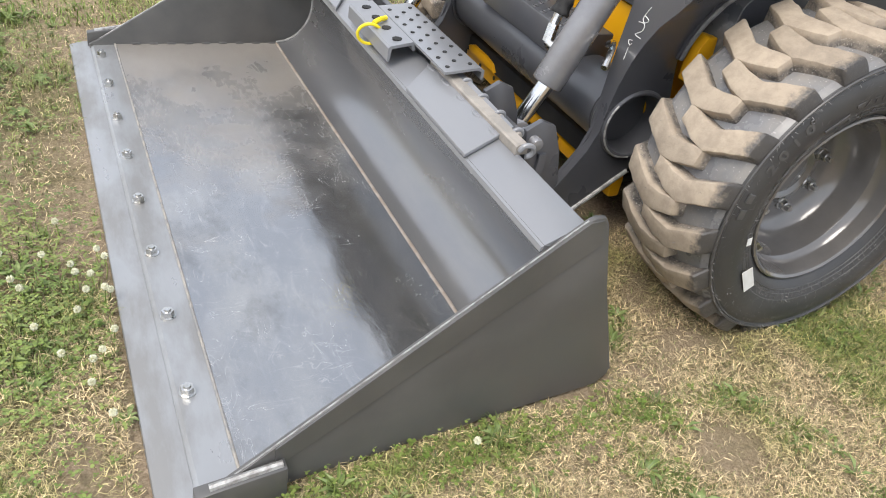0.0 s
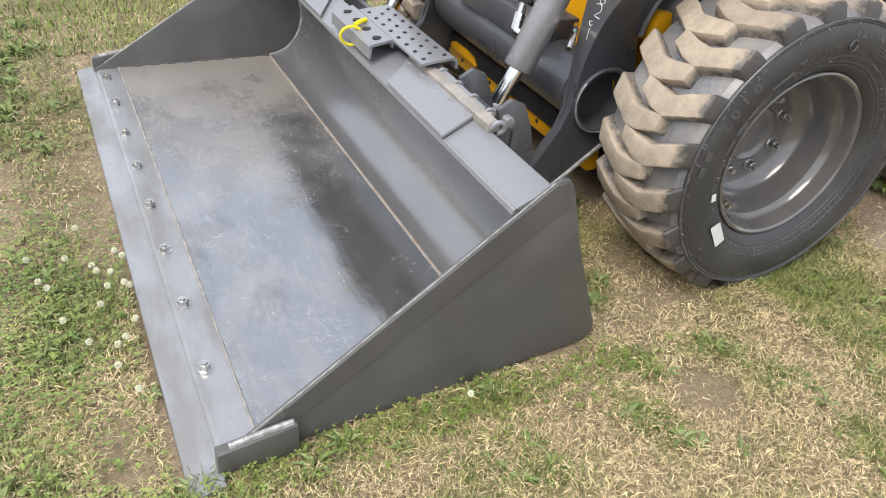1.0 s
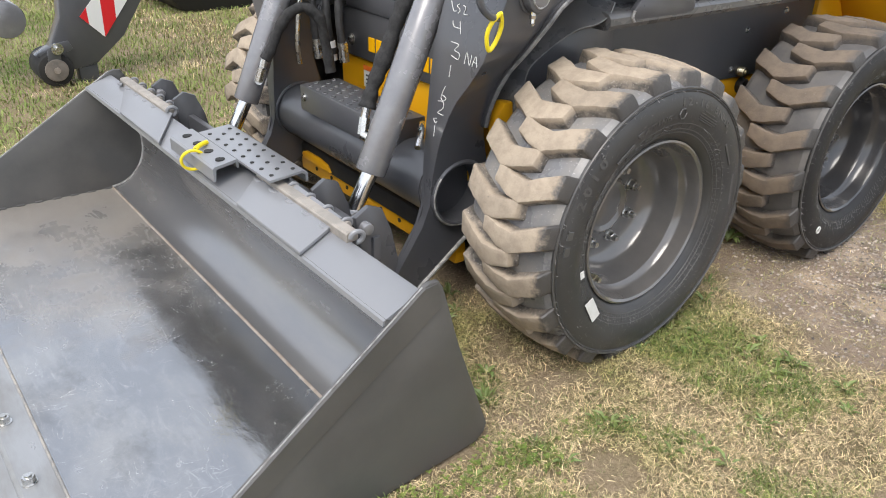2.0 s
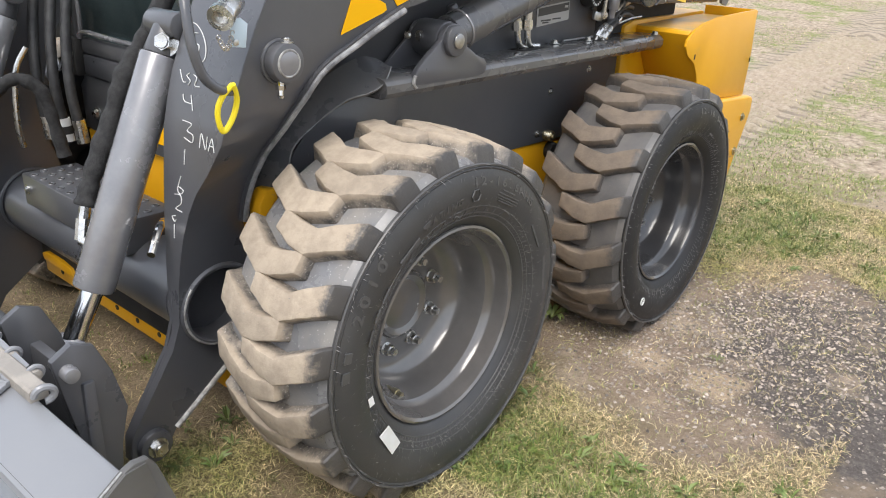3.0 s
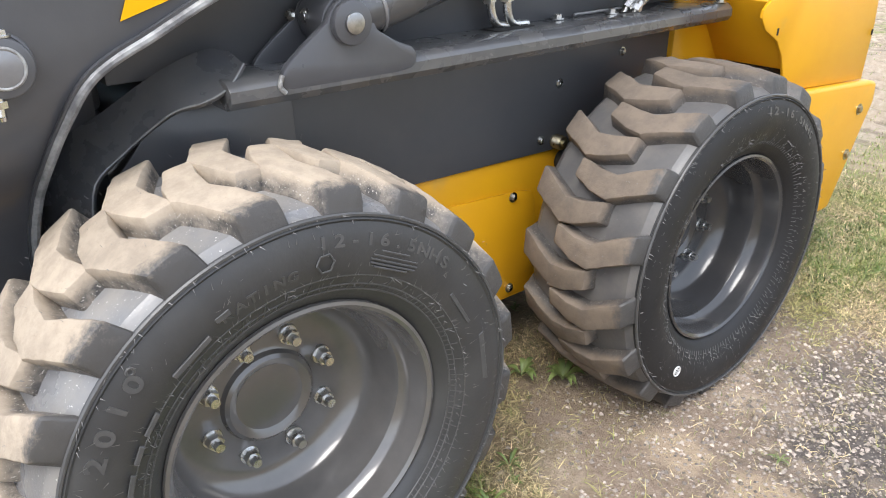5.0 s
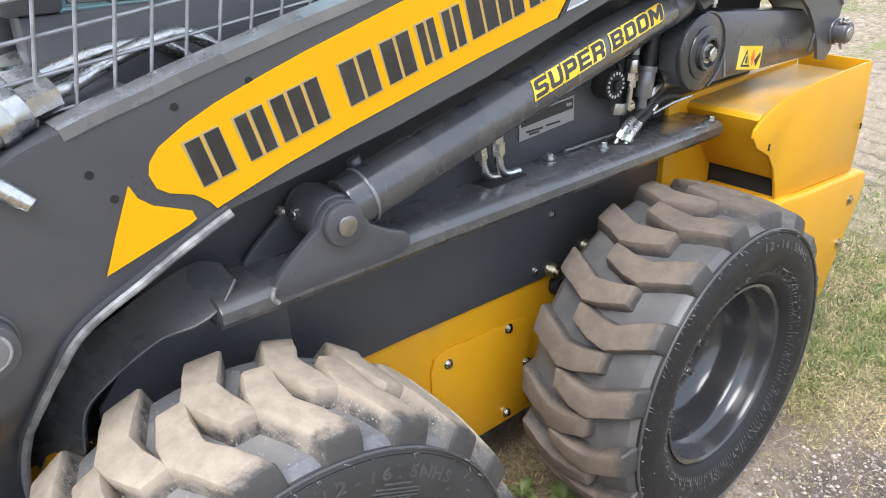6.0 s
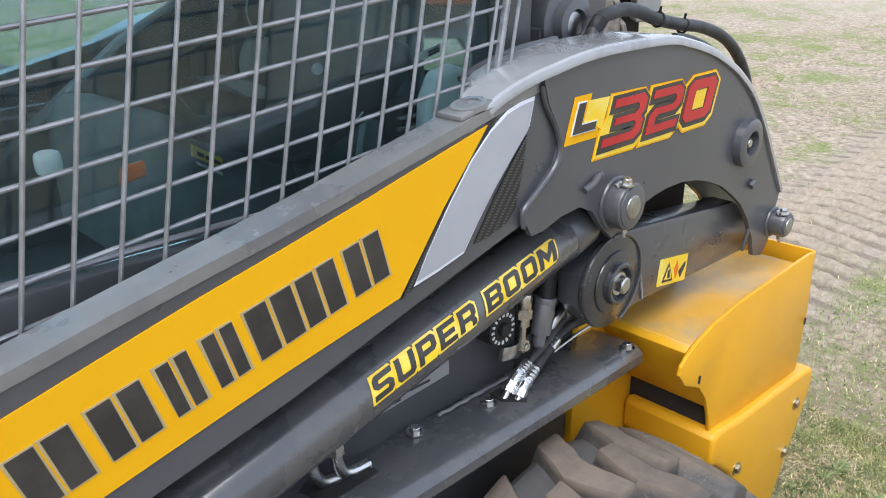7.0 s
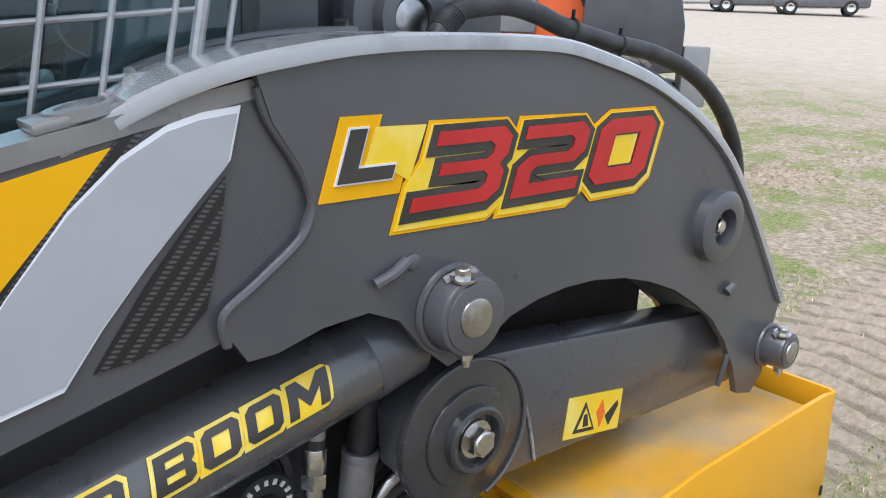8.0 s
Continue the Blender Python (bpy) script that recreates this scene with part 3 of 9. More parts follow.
    dark = nt.nodes.new("ShaderNodeMapRange")
    dark.inputs["From Min"].default_value, dark.inputs["From Max"].default_value = 1.22, 1.00
    nt.links.new(wavy.outputs[0], dark.inputs["Value"])
    dirt = mixed(dark.outputs["Result"], dirt, ashen)
    worn = nt.nodes.new("ShaderNodeMapRange")
    worn.inputs["From Min"].default_value, worn.inputs["From Max"].default_value = 0.56, 0.68
    nt.links.new(noisy(2.6, 5), worn.inputs["Value"])
    dirt = mixed(worn.outputs["Result"], dirt, ramp(noisy(60, 6, 0.7), [(0.3, (0.28, 0.215, 0.155)), (0.5, (0.40, 0.315, 0.235)), (0.72, (0.50, 0.41, 0.32))]))
    col = mixed(patch.outputs["Result"], col, dirt)
    # spots of fine bare soil
    fine = ramp(noisy(120, 6, 0.7), [(0.3, (0.33, 0.245, 0.165)), (0.5, (0.41, 0.315, 0.22)), (0.72, (0.48, 0.38, 0.275))])
    for place, reach in (((0.80, -0.24, 0.0), 0.17), ((0.79, -0.44, 0.0), 0.18), ((0.60, -0.36, 0.0), 0.13)):
        d = nt.nodes.new("ShaderNodeVectorMath")
        d.operation = "DISTANCE"
        d.inputs[1].default_value = place
        nt.links.new(geo.outputs["Position"], d.inputs[0])
        r = nt.nodes.new("ShaderNodeMath")
        r.operation = "MULTIPLY_ADD"
        r.inputs[1].default_value = 0.20
        nt.links.new(noisy(11.0, 5), r.inputs[0])
        nt.links.new(d.outputs["Value"], r.inputs[2])
        f = nt.nodes.new("ShaderNodeMapRange")
        f.inputs["From Min"].default_value, f.inputs["From Max"].default_value = reach + 0.02, reach - 0.02
        nt.links.new(r.outputs[0], f.inputs["Value"])
        col = mixed(f.outputs["Result"], col, fine)
    # bare lot far off
    sep = nt.nodes.new("ShaderNodeSeparateXYZ")
    nt.links.new(geo.outputs["Position"], sep.inputs["Vector"])
    lot = nt.nodes.new("ShaderNodeMapRange")
    lot.inputs["From Min"].default_value, lot.inputs["From Max"].default_value = 15.0, 25.0
    wob = nt.nodes.new("ShaderNodeMath")
    wob.operation = "MULTIPLY_ADD"
    wob.inputs[1].default_value = 7.0
    nt.links.new(noisy(0.35, 4), wob.inputs[0])
    nt.links.new(sep.outputs["X"], wob.inputs[2])
    nt.links.new(wob.outputs[0], lot.inputs["Value"])
    bare = ramp(noisy(3.0, 8, 0.7), [(0.3, (0.40, 0.335, 0.265)), (0.6, (0.50, 0.43, 0.35)), (0.75, (0.56, 0.49, 0.41))])
    thin = nt.nodes.new("ShaderNodeMapRange")
    thin.inputs["From Min"].default_value, thin.inputs["From Max"].default_value = 2.2, 3.6
    nt.links.new(sep.outputs["X"], thin.inputs["Value"])
    soil_far = ramp(noisy(18, 8, 0.75), [(0.34, (0.13, 0.098, 0.066)), (0.5, (0.36, 0.285, 0.205)), (0.68, (0.58, 0.48, 0.365))])
    green_far = ramp(noisy(40, 8, 0.75), [(0.34, (0.07, 0.095, 0.022)), (0.5, (0.20, 0.23, 0.07)), (0.68, (0.40, 0.37, 0.17))])
    tuft = nt.nodes.new("ShaderNodeMapRange")
    tuft.inputs["From Min"].default_value, tuft.inputs["From Max"].default_value = 0.49, 0.57
    nt.links.new(noisy(1.3, 9, 0.82), tuft.inputs["Value"])
    col = mixed(thin.outputs["Result"], col, mixed(tuft.outputs["Result"], soil_far, green_far))
    col = mixed(lot.outputs["Result"], col, bare)
    def mathed(op, a, c):
        x = nt.nodes.new("ShaderNodeMath")
        x.operation = op
        for sock, v in zip(x.inputs, (a, c)):
            if isinstance(v, float):
                sock.default_value = v
            else:
                nt.links.new(v, sock)
        return x.outputs[0]

    # wheel tracks pressed into bare soil, with a darker colour along the grooves
    off = mathed("SUBTRACT", mathed("ADD", sep.outputs["Y"], mathed("MULTIPLY", noisy(1.5, 3), 0.5)), mathed("MULTIPLY", sep.outputs["X"], 0.05))
    dist = mathed("ABSOLUTE", mathed("SUBTRACT", off, 0.95), 0.0)
    band = nt.nodes.new("ShaderNodeMapRange")
    band.inputs["From Min"].default_value, band.inputs["From Max"].default_value = 0.5, 0.35
    nt.links.new(dist, band.inputs["Value"])
    past = nt.nodes.new("ShaderNodeMapRange")
    past.inputs["From Min"].default_value, past.inputs["From Max"].default_value = 2.6, 3.4
    nt.links.new(sep.outputs["X"], past.inputs["Value"])
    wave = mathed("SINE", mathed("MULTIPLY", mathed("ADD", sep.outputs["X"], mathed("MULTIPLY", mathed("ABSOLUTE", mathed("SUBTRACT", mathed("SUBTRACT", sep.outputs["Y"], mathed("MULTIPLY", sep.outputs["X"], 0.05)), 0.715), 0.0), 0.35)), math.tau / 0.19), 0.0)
    groove = nt.nodes.new("ShaderNodeMapRange")
    groove.inputs["From Min"].default_value, groove.inputs["From Max"].default_value = 0.0, -0.7
    nt.links.new(mathed("ADD", wave, mathed("MULTIPLY", mathed("SUBTRACT", noisy(9, 5), 0.5), 2.2)), groove.inputs["Value"])
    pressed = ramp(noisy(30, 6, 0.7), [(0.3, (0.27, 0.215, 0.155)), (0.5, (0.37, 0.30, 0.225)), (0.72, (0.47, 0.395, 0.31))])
    groove_soil = ramp(noisy(70, 6, 0.8), [(0.3, (0.12, 0.095, 0.07)), (0.5, (0.22, 0.175, 0.13)), (0.72, (0.34, 0.28, 0.21))])
    col = mixed(mathed("MULTIPLY", mathed("MULTIPLY", band.outputs["Result"], past.outputs["Result"]), 0.9), col, mixed(groove.outputs["Result"], pressed, groove_soil))
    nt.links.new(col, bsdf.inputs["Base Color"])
    b = nt.nodes.new("ShaderNodeBump")
    b.inputs["Strength"].default_value, b.inputs["Distance"].default_value = 0.7, 0.012
    nt.links.new(noisy(90, 8, 0.75), b.inputs["Height"])
    nt.links.new(b.outputs["Normal"], bsdf.inputs["Normal"])
    return m


GROUND = ground_material()
gx, gy = spaced(-160, 300, -2.4, 8.5, 0.05), spaced(-160, 260, -1.4, 3.6, 0.05)
bm = bmesh.new()
rows = [[bm.verts.new((x, y, ground_z(x, y))) for y in gy] for x in gx]
for p, q in zip(rows, rows[1:]):
    for k in range(len(gy) - 1):
        bm.faces.new((p[k], q[k], q[k + 1], p[k + 1]))
ground = part("ground", bm, GROUND, None)
tagged(ground, "sun-dried lawn with bare sandy soil patches", "ground", kind="structure")


# ---------------------------------------------------------------- bucket
YC = 0.69                                     # the machine's middle plane
bucket = thing("loader_bucket", (-1.0, YC, 0.0), "dark grey steel loader bucket lying flat on the grass", "bucket")
NEAR, FAR = -0.20, 1.60


def flared(b):
    """The bucket widens towards its cutting edge."""
    for v in b.verts:
        v.co.y = 0.70 + (v.co.y - 0.70) * (1 + 0.07 * (-0.56 - v.co.x))
    return b


curve_line = [(-0.808, 0.034), (-0.775, 0.040), (-0.74, 0.058), (-0.712, 0.087), (-0.692, 0.122), (-0.681, 0.165), (-0.681, 0.21), (-0.690, 0.255), (-0.707, 0.30), (-0.73, 0.34), (-0.762, 0.370), (-0.80, 0.391), (-0.834, 0.404)]
part("floor_plate", flared(sheet([(-1.352, 0.030), (-1.2, 0.031), (-0.808, 0.034)], NEAR + 0.01, FAR - 0.01, 0.012)), FLOOR_PAINT, bucket, "scuffed glossy grey floor plate")
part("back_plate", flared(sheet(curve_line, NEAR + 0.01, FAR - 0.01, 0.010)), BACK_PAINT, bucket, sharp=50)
part("base_edge", flared(prism([(-1.428, 0.004), (-1.428, 0.020), (-1.420, 0.026), (-1.354, 0.028), (-1.354, 0.004)], NEAR + 0.002, FAR - 0.002)), EDGE_STEEL, bucket, "flat grey base edge")
part("cutting_edge", flared(prism([(-1.492, 0.0), (-1.490, 0.005), (-1.455, 0.015), (-1.4282, 0.017), (-1.4282, 0.0)], NEAR - 0.045, FAR + 0.045)), EDGE_STEEL, bucket, "worn steel cutting edge")
top_lip = prism([(-0.838, 0.401), (-0.836, 0.411), (-0.752, 0.441), (-0.745, 0.440), (-0.742, 0.425), (-0.752, 0.425)], NEAR + 0.012, FAR - 0.012)
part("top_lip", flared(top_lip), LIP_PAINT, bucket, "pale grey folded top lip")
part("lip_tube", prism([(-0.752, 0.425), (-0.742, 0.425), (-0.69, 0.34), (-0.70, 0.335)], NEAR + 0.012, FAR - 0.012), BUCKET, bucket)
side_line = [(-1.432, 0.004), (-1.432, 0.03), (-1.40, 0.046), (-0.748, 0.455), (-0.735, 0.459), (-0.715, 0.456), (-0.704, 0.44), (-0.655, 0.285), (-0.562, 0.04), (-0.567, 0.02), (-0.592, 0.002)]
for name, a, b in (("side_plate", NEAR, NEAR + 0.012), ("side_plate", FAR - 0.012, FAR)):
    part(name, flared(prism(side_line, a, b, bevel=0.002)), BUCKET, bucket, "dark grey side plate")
doubler = [(-1.30, 0.060), (-1.30, 0.1075), (-0.75, 0.4530), (-0.72, 0.4530), (-0.708, 0.40)]
for a, b in ((NEAR - 0.003, NEAR + 0.0), (FAR, FAR + 0.003)):
    part("edge_doubler", flared(prism(doubler, a, b)), BUCKET, bucket)
for a, b in ((-0.272, -0.2465), (1.660, 1.686)):
    part("side_cutter", prism([(-1.436, 0.010), (-1.434, 0.062), (-1.285, 0.080), (-1.285, 0.008)], a, b, bevel=0.002), BUCKET, bucket)
    part("weld_bead", pipe([(-1.41, (a + b) / 2, 0.065), (-1.36, (a + b) / 2, 0.072), (-1.29, (a + b) / 2, 0.080)], 0.007, 8), WELD, bucket)
for inward, y in ((1, NEAR + 0.0125), (-1, FAR - 0.0125)):
    for k in range(9):
        x = -1.30 + k * 0.058
        part("stitch_weld", flared(pipe([(x, y + inward * 0.002, 0.034), (x + 0.014, y + inward * 0.003, 0.035), (x + 0.026, y + inward * 0.002, 0.034)], 0.0045, 8, 2)), BUCKET, bucket)
part("corner_weld", flared(pipe([(x, FAR - 0.014, z + 0.004) for x, z in curve_line[:8]], 0.004, 8, 2)), WELD, bucket)
part("front_seam", flared(pipe([(-1.352, NEAR + 0.015 + k * 0.1, 0.0295 + 0.0012 * (k % 2)) for k in range(19)], 0.0030, 8, 3)), SEAM_TAN, bucket, "pale weld bead")
part("rear_seam", flared(pipe([(-0.808, NEAR + 0.015 + k * 0.1, 0.0335 + 0.0012 * (k % 2)) for k in range(19)], 0.0042, 8, 3)), RUST, bucket, "rust-brown weld seam")
for k in range(8):
    y = -0.008 + 0.2227 * k
    b = rod((-1.402, y, 0.026), (-1.402, y, 0.029), 0.0155, 0.0155, 16)
    b = rod((-1.402, y, 0.029), (-1.402, y, 0.043), 0.0135, 0.0125, 6, 0, b)
    b = rod((-1.402, y, 0.043), (-1.402, y, 0.047), 0.0075, 0.0065, 12, 0, b)
    b = placed(b, Matrix.Translation((-1.402, y, 0)) @ Matrix.Rotation(0.4 * k, 4, "Z") @ Matrix.Translation((1.402, -y, 0)))
    part("edge_bolt", b, ZINC, bucket, "zinc-plated hexagon bolt")
for k, outline in enumerate(([(-0.838, 0.096), (-0.838, 0.399), (-0.71, 0.494), (-0.722, 0.118)], [(-0.838, 0.897), (-0.838, 1.23), (-0.735, 1.471), (-0.745, 1.030)])):
    b = prism(outline, 0.0, 0.009, "z", 0.0015)
    for v in b.verts:
        v.co.z += 0.4135 + 0.345 * (v.co.x + 0.838)
    part("lip_doubler", b, LIP_PAINT, bucket, "pale grey doubler plate on the lip")
    y0, y1 = ((0.045, 0.46), (1.06, 1.47))[k]
    part("hinge_angle", prism([(-0.756, 0.440), (-0.756, 0.458), (-0.752, 0.462), (-0.732, 0.464), (-0.728, 0.461), (-0.728, 0.440)], y0, y1, bevel=0.0015), DUSTY_BAR, bucket, "dust-coated grey angle bar")
    for j in range(5):
        y = y0 + 0.055 + j * 0.078
        part("hook_tab", ring((-0.722, y, 0.456), (0.15, 1, 0.1), 0.0105, 0.0042, 14, 8, None, math.pi * 1.3), LIP_PAINT, bucket)
        part("hinge_tack", pipe([(-0.759, y + 0.012, 0.4465), (-0.7635, y + 0.022, 0.4470), (-0.7635, y + 0.034, 0.4470), (-0.759, y + 0.044, 0.4465)], 0.0046, 8, 3), LIP_PAINT, bucket)
        part("knuckle", disc_boss(-0.724, 0.4535, y - 0.010, y + 0.012, 0.0095, 0.003, 16), DUSTY_BAR, bucket)
    part("end_hook", ring((-0.740, y0 - 0.014, 0.456), (0.2, 1, 0.2), 0.014, 0.0055, 18, 8, None, math.pi * 1.5), LIP_PAINT, bucket)
# perforated step on the lip
part("step_plate", prism([(-0.775, 0.474), (-0.775, 0.480), (-0.690, 0.487), (-0.676, 0.480), (-0.676, 0.458), (-0.682, 0.458), (-0.683, 0.476), (-0.692, 0.481)], 0.345, 0.755), LIP_PAINT, bucket, "grey perforated step plate")
for j in range(3):
    for k in range(8):
        x, y = -0.758 + j * 0.028, 0.37 + k * 0.05 + (0.025 if j % 2 else 0)
        if y < 0.745:
            z = 0.4808 + 0.082 * (x + 0.775)
            part("step_hole", rod((x, y, z - 0.001), (x, y, z + 0.0012), 0.0056, 0.0050, 10), MATT_BLACK, bucket)
part("step_channel", prism([(-0.838, 0.432), (-0.838, 0.464), (-0.833, 0.469), (-0.775, 0.478), (-0.771, 0.474), (-0.771, 0.456), (-0.776, 0.456), (-0.779, 0.470), (-0.829, 0.462), (-0.833, 0.432)], 0.520, 0.80), LIP_PAINT, bucket, "bent grey channel")
for k in range(4):
    part("channel_hole", rod((-0.804, 0.552 + k * 0.070, 0.464), (-0.804, 0.552 + k * 0.070, 0.4755), 0.0125, 0.0120, 14), MATT_BLACK, bucket)
part("yellow_tie", ring((-0.840, 0.640, 0.452), (0.25, 1, 0.3), 0.029, 0.0040, 24, 8, None, math.tau, 1.0), TIE_YELLOW, bucket, "yellow plastic tie")
part("tie_tail", pipe([(-0.830, 0.642, 0.478), (-0.812, 0.652, 0.483), (-0.790, 0.665, 0.482)], 0.0065, 8), TIE_YELLOW, bucket)
part("bare_edge", flared(pipe([(-1.398, NEAR + 0.004, 0.0475), (-1.1, NEAR + 0.004, 0.2355), (-0.752, NEAR + 0.004, 0.4545)], 0.0016, 6, 3)), WELD, bucket, "bare bright top edge")
part("bare_edge", flared(pipe([(-1.398, FAR - 0.004, 0.0475), (-1.1, FAR - 0.004, 0.2355), (-0.752, FAR - 0.004, 0.4545)], 0.0016, 6, 3)), WELD, bucket)
# coupler ears behind
for y in (0.115, 0.30, 1.16, 1.345):
    part("coupler_ear", prism([(-0.695, 0.455), (-0.66, 0.475), (-0.625, 0.46), (-0.60, 0.40), (-0.582, 0.32), (-0.60, 0.25), (-0.62, 0.06), (-0.658, 0.06), (-0.660, 0.25), (-0.680, 0.36)], y - 0.007, y + 0.007, bevel=0.002), CHARCOAL, bucket)
for y in (0.10, 1.33):
    part("coupler_pin", disc_boss(-0.673, 0.430, y - 0.012, y + 0.05, 0.014), CYL_GREY, bucket, "grey pivot pin")
part("coupler_frame", prism([(-0.662, 0.10), (-0.655, 0.40), (-0.635, 0.40), (-0.635, 0.06)], 0.10, 1.36, bevel=0.003), CHARCOAL, bucket)
bucket.rotation_euler = (0, 0, radians(0.7))


# ---------------------------------------------------------------- loader
loader = thing("skid_steer_loader", (0.5, YC, 0.0), "compact dark grey and yellow wheeled skid steer loader with lowered boom", "loader")


def both(make):
    """Builds a part on the near side and its mirror image on the far side."""
    for mirror in (False, True):
        name, b, mats, label = make()
        if mirror:
            for v in b.verts:
                v.co.y = 2 * YC - v.co.y
            bmesh.ops.reverse_faces(b, faces=b.faces)
        part(name, b, mats, loader, label)


# --- chassis
part("lower_chassis", prism([(-0.09, 0.22), (-0.10, 0.535), (0.42, 0.532), (0.925, 0.520), (1.28, 0.50), (1.28, 0.20), (0.92, 0.175), (-0.05, 0.175)], 0.223, 2 * YC - 0.223, bevel=0.006), YELLOW, loader, "yellow lower chassis")
part("upper_chassis", prism([(-0.10, 0.537), (-0.10, 0.66), (-0.03, 0.768), (0.035, 0.815), (1.24, 0.815), (1.24, 0.504), (0.925, 0.522), (0.42, 0.534)], 0.214, 2 * YC - 0.214, bevel=0.004), BLACK, loader, "black side panel")
part("fender_backing", prism([(-0.135, 0.50), (-0.125, 0.66), (-0.06, 0.735), (-0.03, 0.772), (0.19, 0.772), (0.195, 0.53)], 0.2065, 0.2135, bevel=0.003), CHARCOAL, loader)
panel = [(0.50, 0.30), (0.55, 0.225), (0.62, 0.195), (0.70, 0.188), (0.765, 0.192), (0.79, 0.215), (0.80, 0.26), (0.795, 0.41), (0.782, 0.437), (0.75, 0.447), (0.54, 0.461), (0.51, 0.45), (0.50, 0.42)]
access = part("access_panel", prism(panel, 0.2165, 0.2225, bevel=0.0015), YELLOW, loader, "yellow bolted access cover")
for x, z in ((0.723, 0.437), (0.795 - 0.012, 0.322), (0.72, 0.208), (0.545, 0.425)):
    part("cover_bolt", hexbolt((x, 0.2165, z), (0, -1, 0), 0.008, 0.007), ZINC, access)
for x, z in ((0.844, 0.546), (0.962, 0.566)):
    b = None
    b = rod((x, 0.214, z), (x, 0.204, z), 0.014, 0.014, 16, 0, b)
    for j in range(4):
        b = rod((x, 0.207 - j * 0.006, z), (x, 0.203 - j * 0.006, z), 0.017, 0.015, 14, 0, b)
    b = rod((x, 0.186, z), (x, 0.178, z), 0.008, 0.008, 12, 0, b)
    part("threaded_fitting", b, BRASS_ZINC, loader, "yellow zinc threaded fitting")
part("axle_grommet", rod((0.885, 0.224, 0.49), (0.885, 0.20, 0.49), 0.028, 0.024, 20, 0.004), HOSE, loader)
part("inner_panel", box(-0.262, -0.101, 0.283, 0.292, 0.56, 0.95, 0.002), BLACK, loader, "black panel behind the boom leg")
for x, z in ((0.851, 0.676), (0.80, 0.555), (1.06, 0.72)):
    part("panel_bolt", hexbolt((x, 0.214, z), (0, -1, 0), 0.007, 0.007), ZINC, loader)
part("belly_plate", box(-0.28, 1.25, 0.30, 1.16, 0.165, 0.18, 0.004), MATT_BLACK, loader)
for cx in (0.0, 1.05):
    part("axle_tube", rod((cx, 0.03, 0.352), (cx, 2 * YC - 0.03, 0.352), 0.075, 0.075, 24), MATT_BLACK, loader)


# --- side rail above the wheels
def rail():
    prof = [(0.245, 0.818), (0.112, 0.823), (0.095, 0.819), (0.085, 0.808), (0.084, 0.792), (0.092, 0.781), (0.105, 0.777), (0.245, 0.777)]
    return "side_rail", prism(prof, 0.030, 1.292, "x", 0.003), DUSTY_CHARCOAL, "dark grey side rail"


fender_outer = [(-0.168, 0.168, 0.54), (-0.164, 0.168, 0.63), (-0.149, 0.174, 0.688), (-0.105, 0.166, 0.727), (-0.064, 0.146, 0.762), (-0.036, 0.122, 0.786), (0.000, 0.104, 0.796), (0.036, 0.100, 0.812), (0.068, 0.112, 0.840)]
fender_inner = [(-0.215, 0.262, 0.54), (-0.205, 0.262, 0.66), (-0.165, 0.255, 0.735), (-0.112, 0.215, 0.778), (-0.070, 0.190, 0.8105), (-0.030, 0.178, 0.834), (0.010, 0.172, 0.850), (0.042, 0.166, 0.858), (0.066, 0.150, 0.852)]


def fender_plate():
    """Bent plate over the wheel, from the rail down to the front, 7 mm thick."""
    a, c = smooth_path([Vector(p) for p in fender_outer], 4), smooth_path([Vector(p) for p in fender_inner], 4)
    b = bmesh.new()
    top, low = [], []
    for k, (p, q) in enumerate(zip(a, c)):
        way = (a[min(k + 1, len(a) - 1)] - a[max(k - 1, 0)])
        down = (q - p).cross(way).normalized() * 0.007
        if down.x - down.z < 0:
            down = -down
        line = [p.lerp(q, f) for f in (0.0, 0.33, 0.67, 1.0)]
        top.append([b.verts.new(v) for v in line])
        low.append([b.verts.new(v + down) for v in line])
    n = len(top)
    for k in range(n - 1):
        for m in range(3):
            b.faces.new((top[k][m], top[k + 1][m], top[k + 1][m + 1], top[k][m + 1]))
            b.faces.new((low[k][m + 1], low[k + 1][m + 1], low[k + 1][m], low[k][m]))
        b.faces.new((top[k + 1][0], top[k][0], low[k][0], low[k + 1][0]))
        b.faces.new((top[k][3], top[k + 1][3], low[k + 1][3], low[k][3]))
    for k in (0, n - 1):
        for m in range(3):
            b.faces.new((top[k][m], top[k][m + 1], low[k][m + 1], low[k][m]))
    bmesh.ops.recalc_face_normals(b, faces=b.faces)
    return "fender_plate", b, DUSTY_CHARCOAL, "dusty dark grey bent fender plate"


def fender_lip():
    return "fender_lip", pipe([(x, y - 0.001, z + 0.001) for x, y, z in fender_outer[1:]], 0.0017, 8, 4), DUSTY_SHEEN, "paler fender edge"


